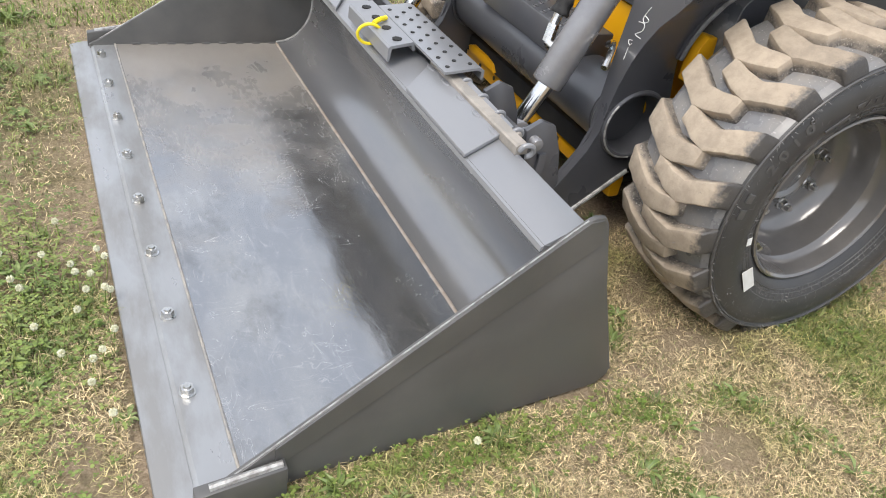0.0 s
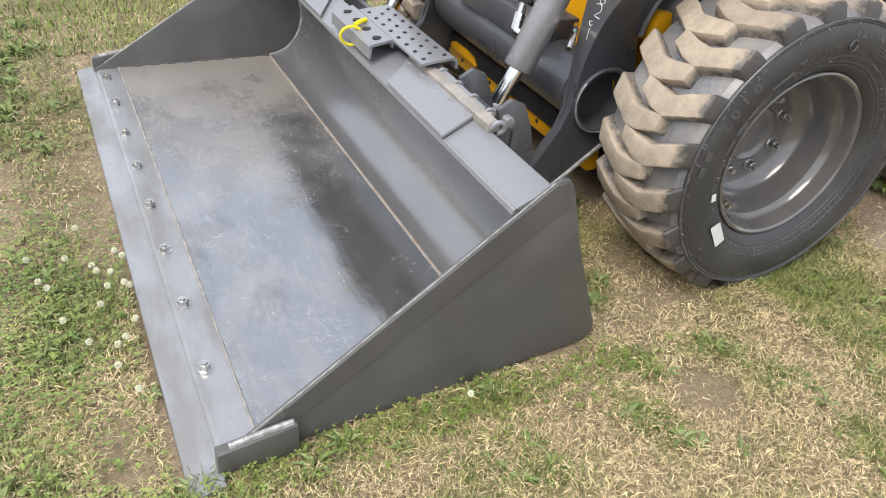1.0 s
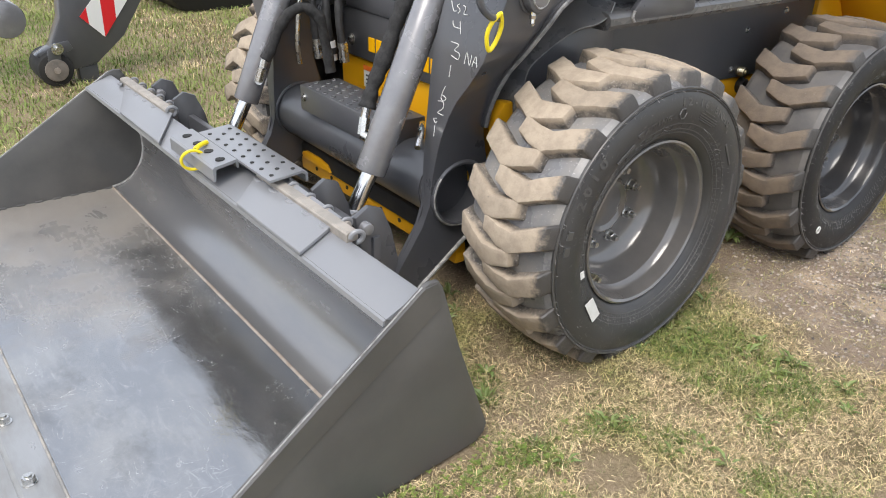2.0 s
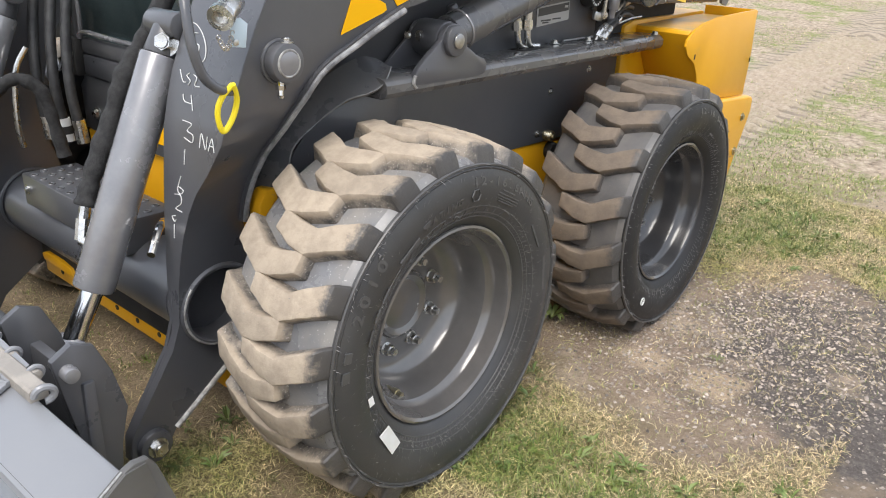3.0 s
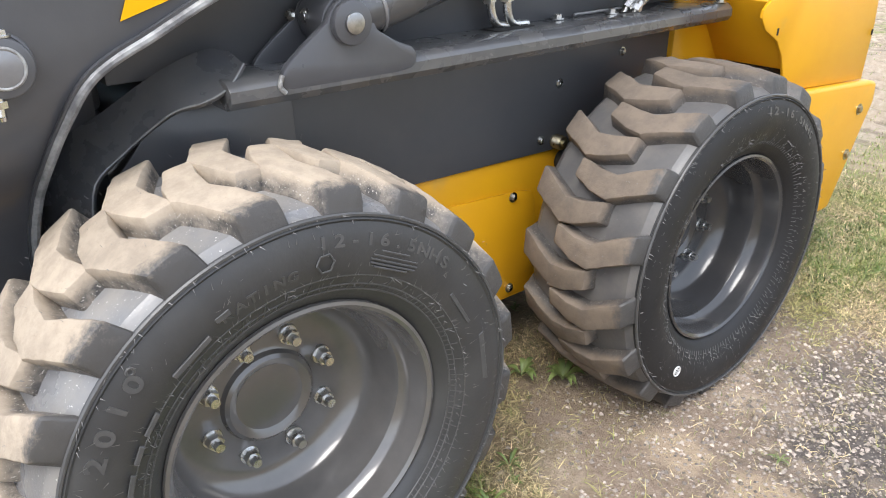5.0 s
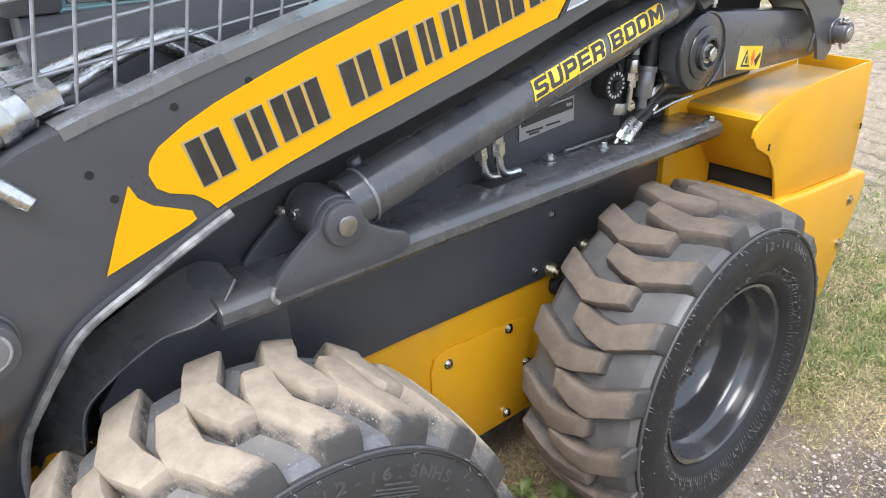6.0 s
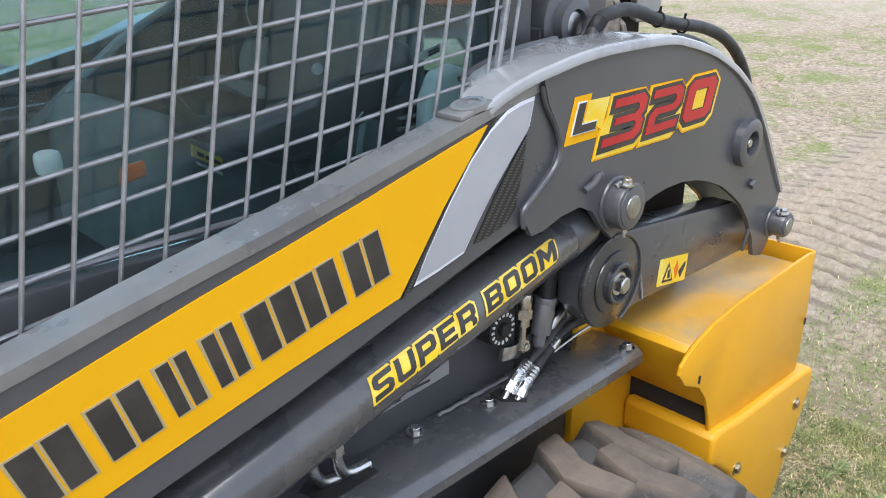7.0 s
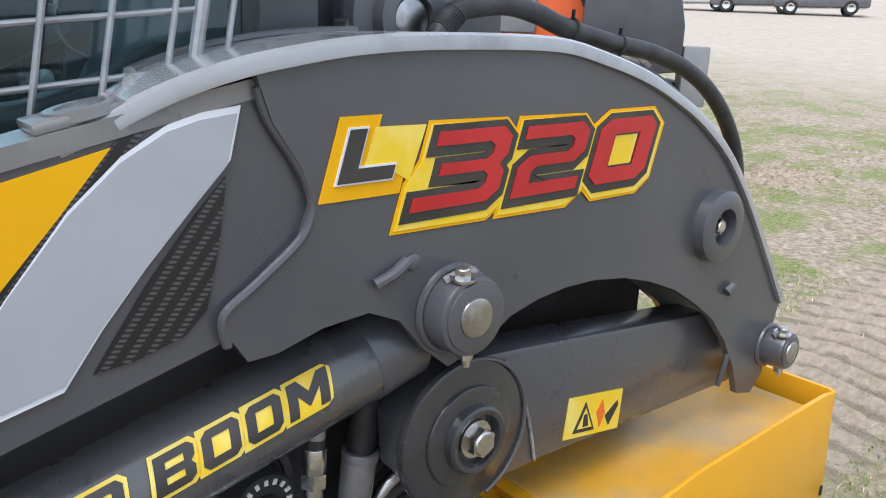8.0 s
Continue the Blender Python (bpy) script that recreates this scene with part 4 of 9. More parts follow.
for make in (rail, fender_plate, fender_lip):
    both(make)
rail_slot = prism([(0.60, 0.145), (0.70, 0.150), (0.70, 0.185), (0.60, 0.19)], 0.8185, 0.8235, "z")
part("rail_slot", rail_slot, MATT_BLACK, loader, "dark slot in the rail")
part("rail_slot", prism([(0.962, 0.149), (0.989, 0.117), (1.016, 0.138), (0.992, 0.178), (0.966, 0.178)], 0.8185, 0.8235, "z"), MATT_BLACK, loader)
for x, y in ((0.803, 0.185), (0.943, 0.160), (1.268, 0.107)):
    part("rail_bolt", hexbolt((x, y, 0.822), (0, 0, 1), 0.010, 0.009), ZINC, loader)
bead = [(0.858 + 0.0107 * k, 0.191 + 0.0012 * math.sin(1.9 * k), 0.8235 + 0.0006 * (k % 2)) for k in range(18)]
part("rail_edge_strip", pipe(bead, 0.0032, 8, 2), DUSTY_SHEEN, loader, "grey bead of sealant on the rail")


# --- lift cylinder and its bracket
AX0, AX1 = Vector((0.236, 0.125, 0.883)), Vector((1.13, 0.125, 1.112))
cyl_way = (AX1 - AX0).normalized()
lift = part("lift_cylinder", rod(AX0 + cyl_way * 0.028, AX0 + cyl_way * 0.885, 0.0430, 0.0430, 40, 0.004), DUSTY_CHARCOAL, loader, "dark grey hydraulic lift cylinder")
part("cylinder_eye", disc_boss(AX0.x, AX0.z, 0.1005, 0.177, 0.041, 0.005), CHARCOAL, lift)
part("gland", rod(AX0 + cyl_way * 0.845, AX0 + cyl_way * 0.905, 0.0445, 0.043, 32, 0.004), CHARCOAL, lift)
part("piston_rod", rod(AX0 + cyl_way * 0.9, AX1, 0.026, 0.026, 24), CHROME, lift, "chromed piston rod")
part("cylinder_weld", ring(AX0 + cyl_way * 0.066, cyl_way, 0.044, 0.0035, 28, 6), CYL_GREY, lift)
part("cylinder_port", rod((0.318, 0.150, 0.925), (0.308, 0.156, 0.950), 0.014, 0.012, 14, 0.002), CHARCOAL, lift)
bracket_line = [(0.112, 0.812), (0.116, 0.824), (0.126, 0.836), (0.152, 0.857), (0.196, 0.888), (0.203, 0.904), (0.217, 0.917), (0.237, 0.921), (0.257, 0.915), (0.270, 0.898), (0.285, 0.868), (0.320, 0.847), (0.352, 0.834), (0.360, 0.824), (0.360, 0.810), (0.350, 0.799), (0.322, 0.795), (0.127, 0.797), (0.115, 0.802)]
bracket = part("cylinder_bracket", prism(bracket_line, 0.084, 0.0995, bevel=0.003), CHARCOAL, loader, "plate bracket with bright pivot pin")
part("cylinder_bracket", prism(bracket_line, 0.178, 0.188, bevel=0.003), CHARCOAL, loader)
part("pin_boss", disc_boss(0.233, 0.885, 0.070, 0.0845, 0.034, 0.004), CHARCOAL, bracket)
part("pivot_pin", disc_boss(0.233, 0.885, 0.064, 0.0705, 0.0165, 0.002), PIN_STEEL, bracket, "bright machined pin")
part("grease_bolt", hexbolt((0.198, 0.150, 0.890), (-1, -0.3, 0.1), 0.008, 0.010), ZINC, bracket)
part("grease_bolt", hexbolt((0.186, 0.176, 0.890), (-1, -0.5, 0.2), 0.006, 0.010), ZINC, bracket)
part("bracket_weld", pipe([(0.116, 0.083, 0.795), (0.108, 0.083, 0.806), (0.113, 0.083, 0.822)], 0.004, 8), WELD, bracket)


# --- boom arms
front_low = [(-0.520, 0.090), (-0.515, 0.140), (-0.498, 0.170), (-0.410, 0.305), (-0.392, 0.360), (-0.388, 0.450), (-0.382, 0.550), (-0.373, 0.650), (-0.362, 0.750), (-0.350, 0.800), (-0.335, 0.850), (-0.312, 0.905), (-0.278, 0.974), (-0.245, 1.02), (-0.185, 1.075)]
top_line = [(-0.117, 1.100), (-0.068, 1.114), (-0.018, 1.126), (0.037, 1.141), (0.133, 1.163), (0.201, 1.179), (0.27, 1.194), (0.35, 1.213), (0.435, 1.232), (0.51, 1.248), (0.60, 1.269), (0.70, 1.294), (0.79, 1.316), (0.90, 1.343), (1.0, 1.366)]
bottom_line = [(1.0, 1.185), (0.93, 1.168), (0.771, 1.124), (0.527, 1.054), (0.33, 1.009), (0.169, 0.979), (0.060, 0.958), (-0.005, 0.930), (-0.07, 0.898), (-0.119, 0.8755), (-0.154, 0.8505), (-0.183, 0.808), (-0.206, 0.755), (-0.222, 0.70), (-0.232, 0.65), (-0.238, 0.60), (-0.239, 0.55), (-0.222, 0.49), (-0.203, 0.42), (-0.205, 0.33), (-0.262, 0.240), (-0.415, 0.128), (-0.445, 0.080)]
arm_line = front_low + top_line + bottom_line
TUBE_X, TUBE_Z = -0.297, 0.376                # axis of the cross tube
hole = [(TUBE_X + 0.080 * math.cos(a), TUBE_Z + 0.080 * math.sin(a)) for a in (k * math.tau / 32 for k in range(32))]
LEG_IN = 0.277                                # inner face of the boom leg


def side_y(x, z):
    """The boom's side plate bends inwards below the hinge pin, to clear the tyre."""
    w = z - 0.35 * (min(x, -0.05) + 0.365)
    return float(np.interp(w, (0.10, 0.30, 0.45, 0.50, 0.55, 0.60, 0.65, 0.70, 0.75, 0.80, 0.86), (0.250, 0.246, 0.235, 0.227, 0.215, 0.197, 0.170, 0.128, 0.096, 0.080, 0.076)))


def bent(b):
    """Folds a flat side plate, drawn at y = 0.076, along the boom's bend."""
    for k in range(16):
        w = 0.44 + 0.028 * k
        bmesh.ops.bisect_plane(b, geom=b.verts[:] + b.edges[:] + b.faces[:], plane_co=(-0.365, 0, w), plane_no=(-0.35, 0, 1))
    for v in b.verts:
        v.co.y += side_y(v.co.x, v.co.z) - 0.076
    return b


def arm_plate():
    return "boom_side_plate", bent(prism(arm_line, 0.076, 0.088, holes=(hole,))), CHARCOAL, "dark grey boom side plate"


leg_line = front_low + top_line[:4] + bottom_line[6:]
beam_line = top_line[3:] + bottom_line[:7]


def leg_inner():
    return "boom_leg_inner", prism(leg_line, LEG_IN - 0.010, LEG_IN, holes=(hole,)), CHARCOAL, ""


def beam_inner():
    return "boom_inner_plate", prism(beam_line, 0.112, 0.121), CHARCOAL, ""


def strip_between(line, ya, yb, thick, inset=0.0):
    b = bmesh.new()
    pts = [Vector((x, 0, z)) for x, z in line]
    rows = []
    for i, p in enumerate(pts):
        way = (pts[min(i + 1, len(pts) - 1)] - pts[max(i - 1, 0)]).normalized()
        nrm = Vector((-way.z, 0, way.x))
        rows.append([b.verts.new(p + nrm * inset + Vector((0, ya, 0))), b.verts.new(p + nrm * inset + Vector((0, yb, 0))), b.verts.new(p + nrm * (inset - thick) + Vector((0, yb, 0))), b.verts.new(p + nrm * (inset - thick) + Vector((0, ya, 0)))])
    for p, q in zip(rows, rows[1:]):
        for k in range(4):
            b.faces.new((p[k], p[(k + 1) % 4], q[(k + 1) % 4], q[k]))
    b.faces.new(rows[0])
    b.faces.new(rows[-1][::-1])
    return b


def following(b, proud):
    """Lays the near edge of a strip on the bent side plate."""
    for v in b.verts:
        if v.co.y < 0.15:
            v.co.y = side_y(v.co.x, v.co.z) - proud
    return b


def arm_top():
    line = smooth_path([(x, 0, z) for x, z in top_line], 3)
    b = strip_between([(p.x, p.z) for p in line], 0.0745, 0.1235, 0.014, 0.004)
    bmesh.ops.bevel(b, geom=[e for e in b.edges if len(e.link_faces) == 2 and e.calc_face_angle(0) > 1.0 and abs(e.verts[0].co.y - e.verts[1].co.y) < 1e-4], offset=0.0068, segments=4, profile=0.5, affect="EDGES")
    return "boom_top_plate", b, DUSTY_SHEEN, "smooth rounded boom top"


def arm_bottom():
    return "boom_bottom_plate", strip_between(bottom_line[:6], 0.0885, 0.1115, 0.01, 0.0), CHARCOAL, ""


flange_line = [(p.x, p.z) for p in smooth_path([(x, 0, z) for x, z in bottom_line[6:17]], 4)]


def arm_back():
    return "boom_rear_flange", following(strip_between(flange_line, 0.068, LEG_IN - 0.011, 0.012, 0.002), 0.009), CHARCOAL, "bright-edged curved rear flange"


def leg_bottom():
    return "boom_leg_bottom", following(strip_between(bottom_line[16:], 0.068, LEG_IN - 0.011, 0.010, 0.0), -0.001), CHARCOAL, ""


def front_web():
    line = smooth_path([(x, 0, z) for x, z in front_low + top_line[:3]], 3)
    return "boom_front_plate", following(strip_between([(p.x, p.z) for p in line], 0.0775, LEG_IN - 0.002, 0.010, 0.0), -0.0015), CHARCOAL, "front plate of the boom leg with white marker strokes"


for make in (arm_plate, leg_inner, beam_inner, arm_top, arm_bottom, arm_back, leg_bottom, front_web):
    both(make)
tube_y = side_y(TUBE_X, TUBE_Z)


def tube_collar():
    b = lathe([(0.09, 0.0785), (-0.009, 0.0785), (-0.012, 0.081), (-0.012, 0.086), (-0.008, 0.0905), (0.004, 0.0925), (0.012, 0.0925), (0.012, 0.083), (0.09, 0.083)], 48)
    return "tube_collar", placed(b, Matrix.Translation((TUBE_X, tube_y, TUBE_Z))), CHARCOAL, "thick welded end of the cross tube"


# The highlight on the tube end is built as a pale arc.
def collar_weld():
    return "collar_weld", ring((TUBE_X, tube_y - 0.0105, TUBE_Z), (0, 1, 0), 0.0865, 0.0028, 30, 6, None, math.pi * 0.75), WELD, "pale arc for the highlight on the tube end"


both(tube_collar)
part("collar_weld", placed(collar_weld()[1], Matrix.Translation((TUBE_X, 0, TUBE_Z)) @ Matrix.Rotation(radians(-95), 4, "Y") @ Matrix.Translation((-TUBE_X, 0, -TUBE_Z))), WELD, loader, "pale arc for the highlight on the tube end")
part("torque_tube", rod((TUBE_X, tube_y + 0.06, TUBE_Z), (TUBE_X, 2 * YC - tube_y - 0.06, TUBE_Z), 0.0860, 0.0860, 48), CHARCOAL, loader, "large round cross tube between the arms")


def tube_weld():
    return "tube_weld", ring((TUBE_X, LEG_IN + 0.004, TUBE_Z), (0, 1, 0), 0.088, 0.0055, 40, 8), CHARCOAL, "weld bead round the tube"


def leg_edge():
    pts = [(x, side_y(x, z) - 0.001, z) for x, z in ((-0.264, 0.238), (-0.31, 0.204), (-0.36, 0.167), (-0.418, 0.125))]
    return "leg_edge", pipe(pts, 0.0065, 10), WELD, "bare bright lower edge of the leg"


def foot_boss():
    return "foot_boss", disc_boss(-0.472, 0.111, side_y(-0.47, 0.11) - 0.016, side_y(-0.47, 0.11) + 0.004, 0.036, 0.004), CHARCOAL, "round pivot boss at the foot"


def foot_pin():
    return "foot_pin", hexbolt((-0.472, side_y(-0.47, 0.11) - 0.016, 0.111), (0, -1, 0), 0.017, 0.016, 1.3), ZINC, ""


for make in (tube_weld, leg_edge, foot_boss, foot_pin):
    both(make)

# arm hinge pin with grease fitting
pin_b = part("arm_boss", disc_boss(-0.248, 0.887, 0.047, 0.077, 0.0345, 0.004), CHARCOAL, loader, "round boss with recessed pin")
part("boss_ring", ring((-0.248, 0.047, 0.887), (0, 1, 0), 0.0225, 0.0024, 32, 8), WELD, pin_b)
part("boss_weld", ring((-0.248, 0.0745, 0.887), (0, 1, 0), 0.0358, 0.0036, 32, 8), CHARCOAL, pin_b)
part("pivot_pin", disc_boss(-0.248, 0.887, 0.045, 0.048, 0.0212, 0.002), CYL_GREY, pin_b)
nip = rod((-0.258, 0.060, 0.857), (-0.259, 0.059, 0.843), 0.0060, 0.0060, 10)
nip = rod((-0.259, 0.059, 0.850), (-0.259, 0.059, 0.842), 0.0090, 0.0090, 6, 0, nip)
nip = rod((-0.259, 0.059, 0.842), (-0.260, 0.058, 0.832), 0.0052, 0.0052, 12, 0, nip)
part("grease_fitting", rod((-0.260, 0.058, 0.832), (-0.260, 0.058, 0.827), 0.0064, 0.0050, 12, 0, nip), CHROME, pin_b)
part("lock_bolt", hexbolt((-0.243, 0.060, 0.920), (0, 0, 1), 0.0085, 0.008), ZINC, pin_b)

# rear gooseneck plate, 6 mm proud of the arm plate
neck = [(0.905, 1.168), (0.903, 1.185), (0.93, 1.205), (0.968, 1.235), (0.978, 1.262), (0.968, 1.29), (0.945, 1.325), (0.932, 1.362), (0.99, 1.379), (1.05, 1.388), (1.11, 1.392), (1.17, 1.392), (1.234, 1.389), (1.31, 1.377), (1.385, 1.358), (1.45, 1.333), (1.503, 1.307), (1.565, 1.265), (1.625, 1.207), (1.69, 1.13), (1.765, 1.035), (1.752, 0.985), (1.742, 0.92), (1.715, 0.895), (1.675, 0.905), (1.655, 0.95), (1.62, 1.00), (1.58, 1.04), (1.535, 1.07), (1.485, 1.098), (1.433, 1.118), (1.38, 1.132), (1.327, 1.139), (1.28, 1.139), (1.238, 1.134), (1.20, 1.124), (1.17, 1.105), (1.12, 1.09), (1.09, 1.115), (1.062, 1.148), (1.03, 1.162), (0.985, 1.158), (0.945, 1.146), (0.92, 1.145)]


def neck_plate():
    return "gooseneck_plate", prism(neck, 0.066, 0.0755), CHARCOAL, "dark grey curved rear boom plate"


def neck_inner():
    return "gooseneck_inner", prism(neck, 0.152, 0.162), CHARCOAL, ""


neck_top = neck[7:21]


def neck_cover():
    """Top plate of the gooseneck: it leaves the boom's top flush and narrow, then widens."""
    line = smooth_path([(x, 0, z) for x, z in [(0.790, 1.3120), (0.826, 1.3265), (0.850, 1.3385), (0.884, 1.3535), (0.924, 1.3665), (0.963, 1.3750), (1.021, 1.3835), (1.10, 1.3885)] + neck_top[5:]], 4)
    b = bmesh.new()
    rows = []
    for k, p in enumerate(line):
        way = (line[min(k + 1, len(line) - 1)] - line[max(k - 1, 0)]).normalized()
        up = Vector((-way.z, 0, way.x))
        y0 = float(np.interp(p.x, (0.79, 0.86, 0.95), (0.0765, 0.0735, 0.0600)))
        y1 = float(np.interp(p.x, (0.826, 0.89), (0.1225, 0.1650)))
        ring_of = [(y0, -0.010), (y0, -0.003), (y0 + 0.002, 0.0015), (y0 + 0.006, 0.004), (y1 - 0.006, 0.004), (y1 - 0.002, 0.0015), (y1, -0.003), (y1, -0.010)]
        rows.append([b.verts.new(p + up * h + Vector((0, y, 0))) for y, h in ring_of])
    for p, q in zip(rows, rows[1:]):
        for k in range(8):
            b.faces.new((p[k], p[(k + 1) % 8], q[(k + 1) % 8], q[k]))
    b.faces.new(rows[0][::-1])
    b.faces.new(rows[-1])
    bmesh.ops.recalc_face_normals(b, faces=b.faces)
    return "gooseneck_cover", b, SKY_SHEEN_TOP, "dusty curved top plate with sky sheen in its colour"


for make in (neck_plate, neck_inner, neck_cover):
    both(make)
weld_pts = [(0.936, 0.0715, 1.350), (0.945, 0.0715, 1.325), (0.968, 0.0705, 1.29), (0.978, 0.0690, 1.262), (0.968, 0.0680, 1.235), (0.93, 0.0680, 1.205), (0.903, 0.0680, 1.185), (0.905, 0.0690, 1.160)]
part("neck_weld", pipe(weld_pts, 0.0040, 8), CHARCOAL, loader, "weld bead along the plate joint")
part("neck_weld", pipe([(0.875, 0.1635, 1.3545), (0.918, 0.1635, 1.3695), (0.96, 0.1635, 1.3795), (1.011, 0.1635, 1.387), (1.08, 0.1635, 1.392)], 0.0042, 8), CHARCOAL, loader)
part("neck_weld", pipe([(0.866, 0.128, 1.349), (0.872, 0.142, 1.352), (0.877, 0.158, 1.3545)], 0.005, 8), WELD, loader)
flange_edge = [(x, side_y(x, z) - 0.0085, z) for x, z in flange_line]
part("flange_weld", pipe(flange_edge, 0.0066, 10, 1), WORN_EDGE, loader, "pale worn edge of the curved flange")
tab_turn = Matrix.Rotation(radians(-13.5), 4, "Y")
part("lift_tab", placed(box(-0.045, 0.045, 0.078, 0.122, -0.004, 0.0035, 0.002), Matrix.Translation((0.835, 0, 1.3350)) @ tab_turn), DUSTY_SHEEN, loader, "flat lifting tab on the boom")
part("lift_ring", placed(lathe([(-0.004, 0.024), (0.003, 0.0235), (0.003, 0.0165), (-0.004, 0.016)], 28), Matrix.Translation((0.825, 0.098, 1.3350)) @ tab_turn @ Matrix.Rotation(radians(90), 4, "X")), DUSTY_SHEEN, loader, "flat lifting eye on the boom")
part("cast_mark", pipe([(1.033, 0.062, 1.187), (1.05, 0.060, 1.194), (1.066, 0.062, 1.203)], 0.0055, 10), CHARCOAL, loader)
part("cast_mark", disc_boss(1.074, 1.200, 0.061, 0.067, 0.008, 0.003), CHARCOAL, loader)


def pin_set(x, z, y_face, r, pin_r, fitting=True):
    boss = part("pivot_boss", disc_boss(x, z, y_face + 0.004, 0.085, r, 0.004), CHARCOAL, loader, "round pivot boss")
    part("pivot_pin", disc_boss(x, z, y_face, y_face + 0.006, pin_r, 0.002), PIN_STEEL, boss, "bright pin end")
    part("pin_washer", disc_boss(x, z, y_face + 0.002, y_face + 0.005, r * 0.86, 0.001), CHARCOAL, boss)
    if fitting:
        part("lock_bolt", hexbolt((x - 0.01, (y_face + 0.055) / 2, z + r * 0.95), (-0.1, -0.15, 1), 0.008, 0.010), ZINC, boss)
        nip = rod((x + 0.004, y_face + 0.02, z - r + 0.003), (x + 0.004, y_face + 0.019, z - r - 0.008), 0.0075, 0.0075, 6)
        nip = rod((x + 0.004, y_face + 0.019, z - r - 0.008), (x + 0.004, y_face + 0.018, z - r - 0.016), 0.0045, 0.0035, 10, 0, nip)
        part("grease_fitting", nip, ZINC, boss)
        part("boss_weld", ring((x, 0.0645, z), (0, 1, 0), r + 0.002, 0.0042, 36, 8), CHARCOAL, boss)
        part("bolt_weld", pipe([(x - 0.022, y_face + 0.022, z + r * 0.86), (x - 0.006, y_face + 0.018, z + r + 0.001), (x + 0.012, y_face + 0.022, z + r * 0.96)], 0.0045, 8), DUSTY_SHEEN, boss)
    return boss


pin_set(1.123, 1.148, 0.031, 0.038, 0.019)
pin_set(1.745, 0.965, 0.026, 0.028, 0.016)
eye_b = part("hollow_boss", placed(lathe([(-0.018, 0.040), (-0.015, 0.046), (0.02, 0.048), (0.02, 0.022), (-0.018, 0.024)], 36), Matrix.Translation((1.553, 0.066, 1.172))), CHARCOAL, loader, "hollow round boss")
part("boss_bolt", hexbolt((1.553, 0.066, 1.172), (0, -1, 0), 0.010, 0.012), ZINC, eye_b)
part("tack_lug", pipe([(1.60, 0.062, 1.075), (1.612, 0.060, 1.083)], 0.007, 8), CHARCOAL, loader)

# rear link bar with its large washer stack
link_line = [(1.095, 1.02), (1.13, 1.055), (1.172, 1.074), (1.25, 1.068), (1.616, 1.032), (1.66, 1.01), (1.725, 0.985), (1.745, 0.955), (1.735, 0.918), (1.70, 0.905), (1.30, 0.917), (1.20, 0.915), (1.13, 0.925), (1.10, 0.96)]
link = part("rear_link", prism(link_line, 0.095, 0.150, bevel=0.006), CHARCOAL, loader, "heavy flat link bar")
part("rear_link", prism([(x, z) for x, z in link_line], 2 * YC - 0.150, 2 * YC - 0.095, bevel=0.006), CHARCOAL, loader)
# collar, washer and ring carry the boom's shade in their colour
part("link_collar", disc_boss(1.165, 0.995, 0.084, 0.098, 0.083, 0.005, 40), SHADED_CHARCOAL, link)
part("link_washer", disc_boss(1.167, 0.994, 0.079, 0.085, 0.056, 0.003, 40), SHADED_CHARCOAL, link)
part("bolt_ring", placed(lathe([(0.0, 0.038), (-0.009, 0.037), (-0.011, 0.034), (-0.010, 0.029), (0.0, 0.026)], 40), Matrix.Translation((1.169, 0.0795, 0.9935))), SHADED_CHARCOAL, link, "raised dark ring round the bolt")
part("link_bolt", hexbolt((1.170, 0.079, 0.993), (0, -1, 0), 0.0165, 0.016, 1.25), ZINC, link, "large zinc hexagon bolt")
part("collar_edge", pipe([(1.165 + 0.083 * math.cos(a), 0.0835, 0.995 + 0.083 * math.sin(a)) for a in (0.1 * k - 1.2 for k in range(30))], 0.0022, 6, 1), CHARCOAL, link)
part("link_weld", pipe([(1.222, 0.093, 1.06), (1.262, 0.0935, 0.99), (1.28, 0.093, 0.922)], 0.0022, 6), WELD, link)
part("link_stop", pipe([(1.655, 0.075, 1.02), (1.64, 0.07, 0.97), (1.635, 0.075, 0.925)], 0.004, 10), CHARCOAL, link)
# drum behind the link and tower plates
part("pivot_drum", disc_boss(1.176, 0.995, 0.1505, 0.235, 0.068, 0.006, 40), SHADED_CHARCOAL, loader, "dark round drum behind the link")
part("tower_plate", prism([(0.98, 0.82), (0.995, 0.90), (1.03, 1.02), (1.05, 1.10), (1.30, 1.12), (1.62, 1.10), (1.62, 0.86), (1.24, 0.82)], 0.212, 0.228), MATT_BLACK, loader)
tow = part("tower_boss", disc_boss(1.165, 1.405, 0.205, 0.245, 0.062, 0.006, 40), CHARCOAL, loader, "large round tower boss")
part("tower_boss_rim", placed(lathe([(0.0, 0.040), (-0.016, 0.038), (-0.018, 0.024), (0.0, 0.022)], 32), Matrix.Translation((1.165, 0.206, 1.405))), CHARCOAL, tow)
part("tower_pin", disc_boss(1.165, 1.405, 0.192, 0.207, 0.021, 0.003), PIN_STEEL, tow)
part("tower_neck", prism([(1.09, 1.11), (1.10, 1.40), (1.16, 1.46), (1.23, 1.41), (1.50, 1.25), (1.55, 1.11)], 0.212, 0.236), CHARCOAL, loader)
part("tower_neck", prism([(1.09, 1.11), (1.10, 1.40), (1.16, 1.46), (1.23, 1.41), (1.50, 1.25), (1.55, 1.11)], 2 * YC - 0.236, 2 * YC - 0.212), CHARCOAL, loader)

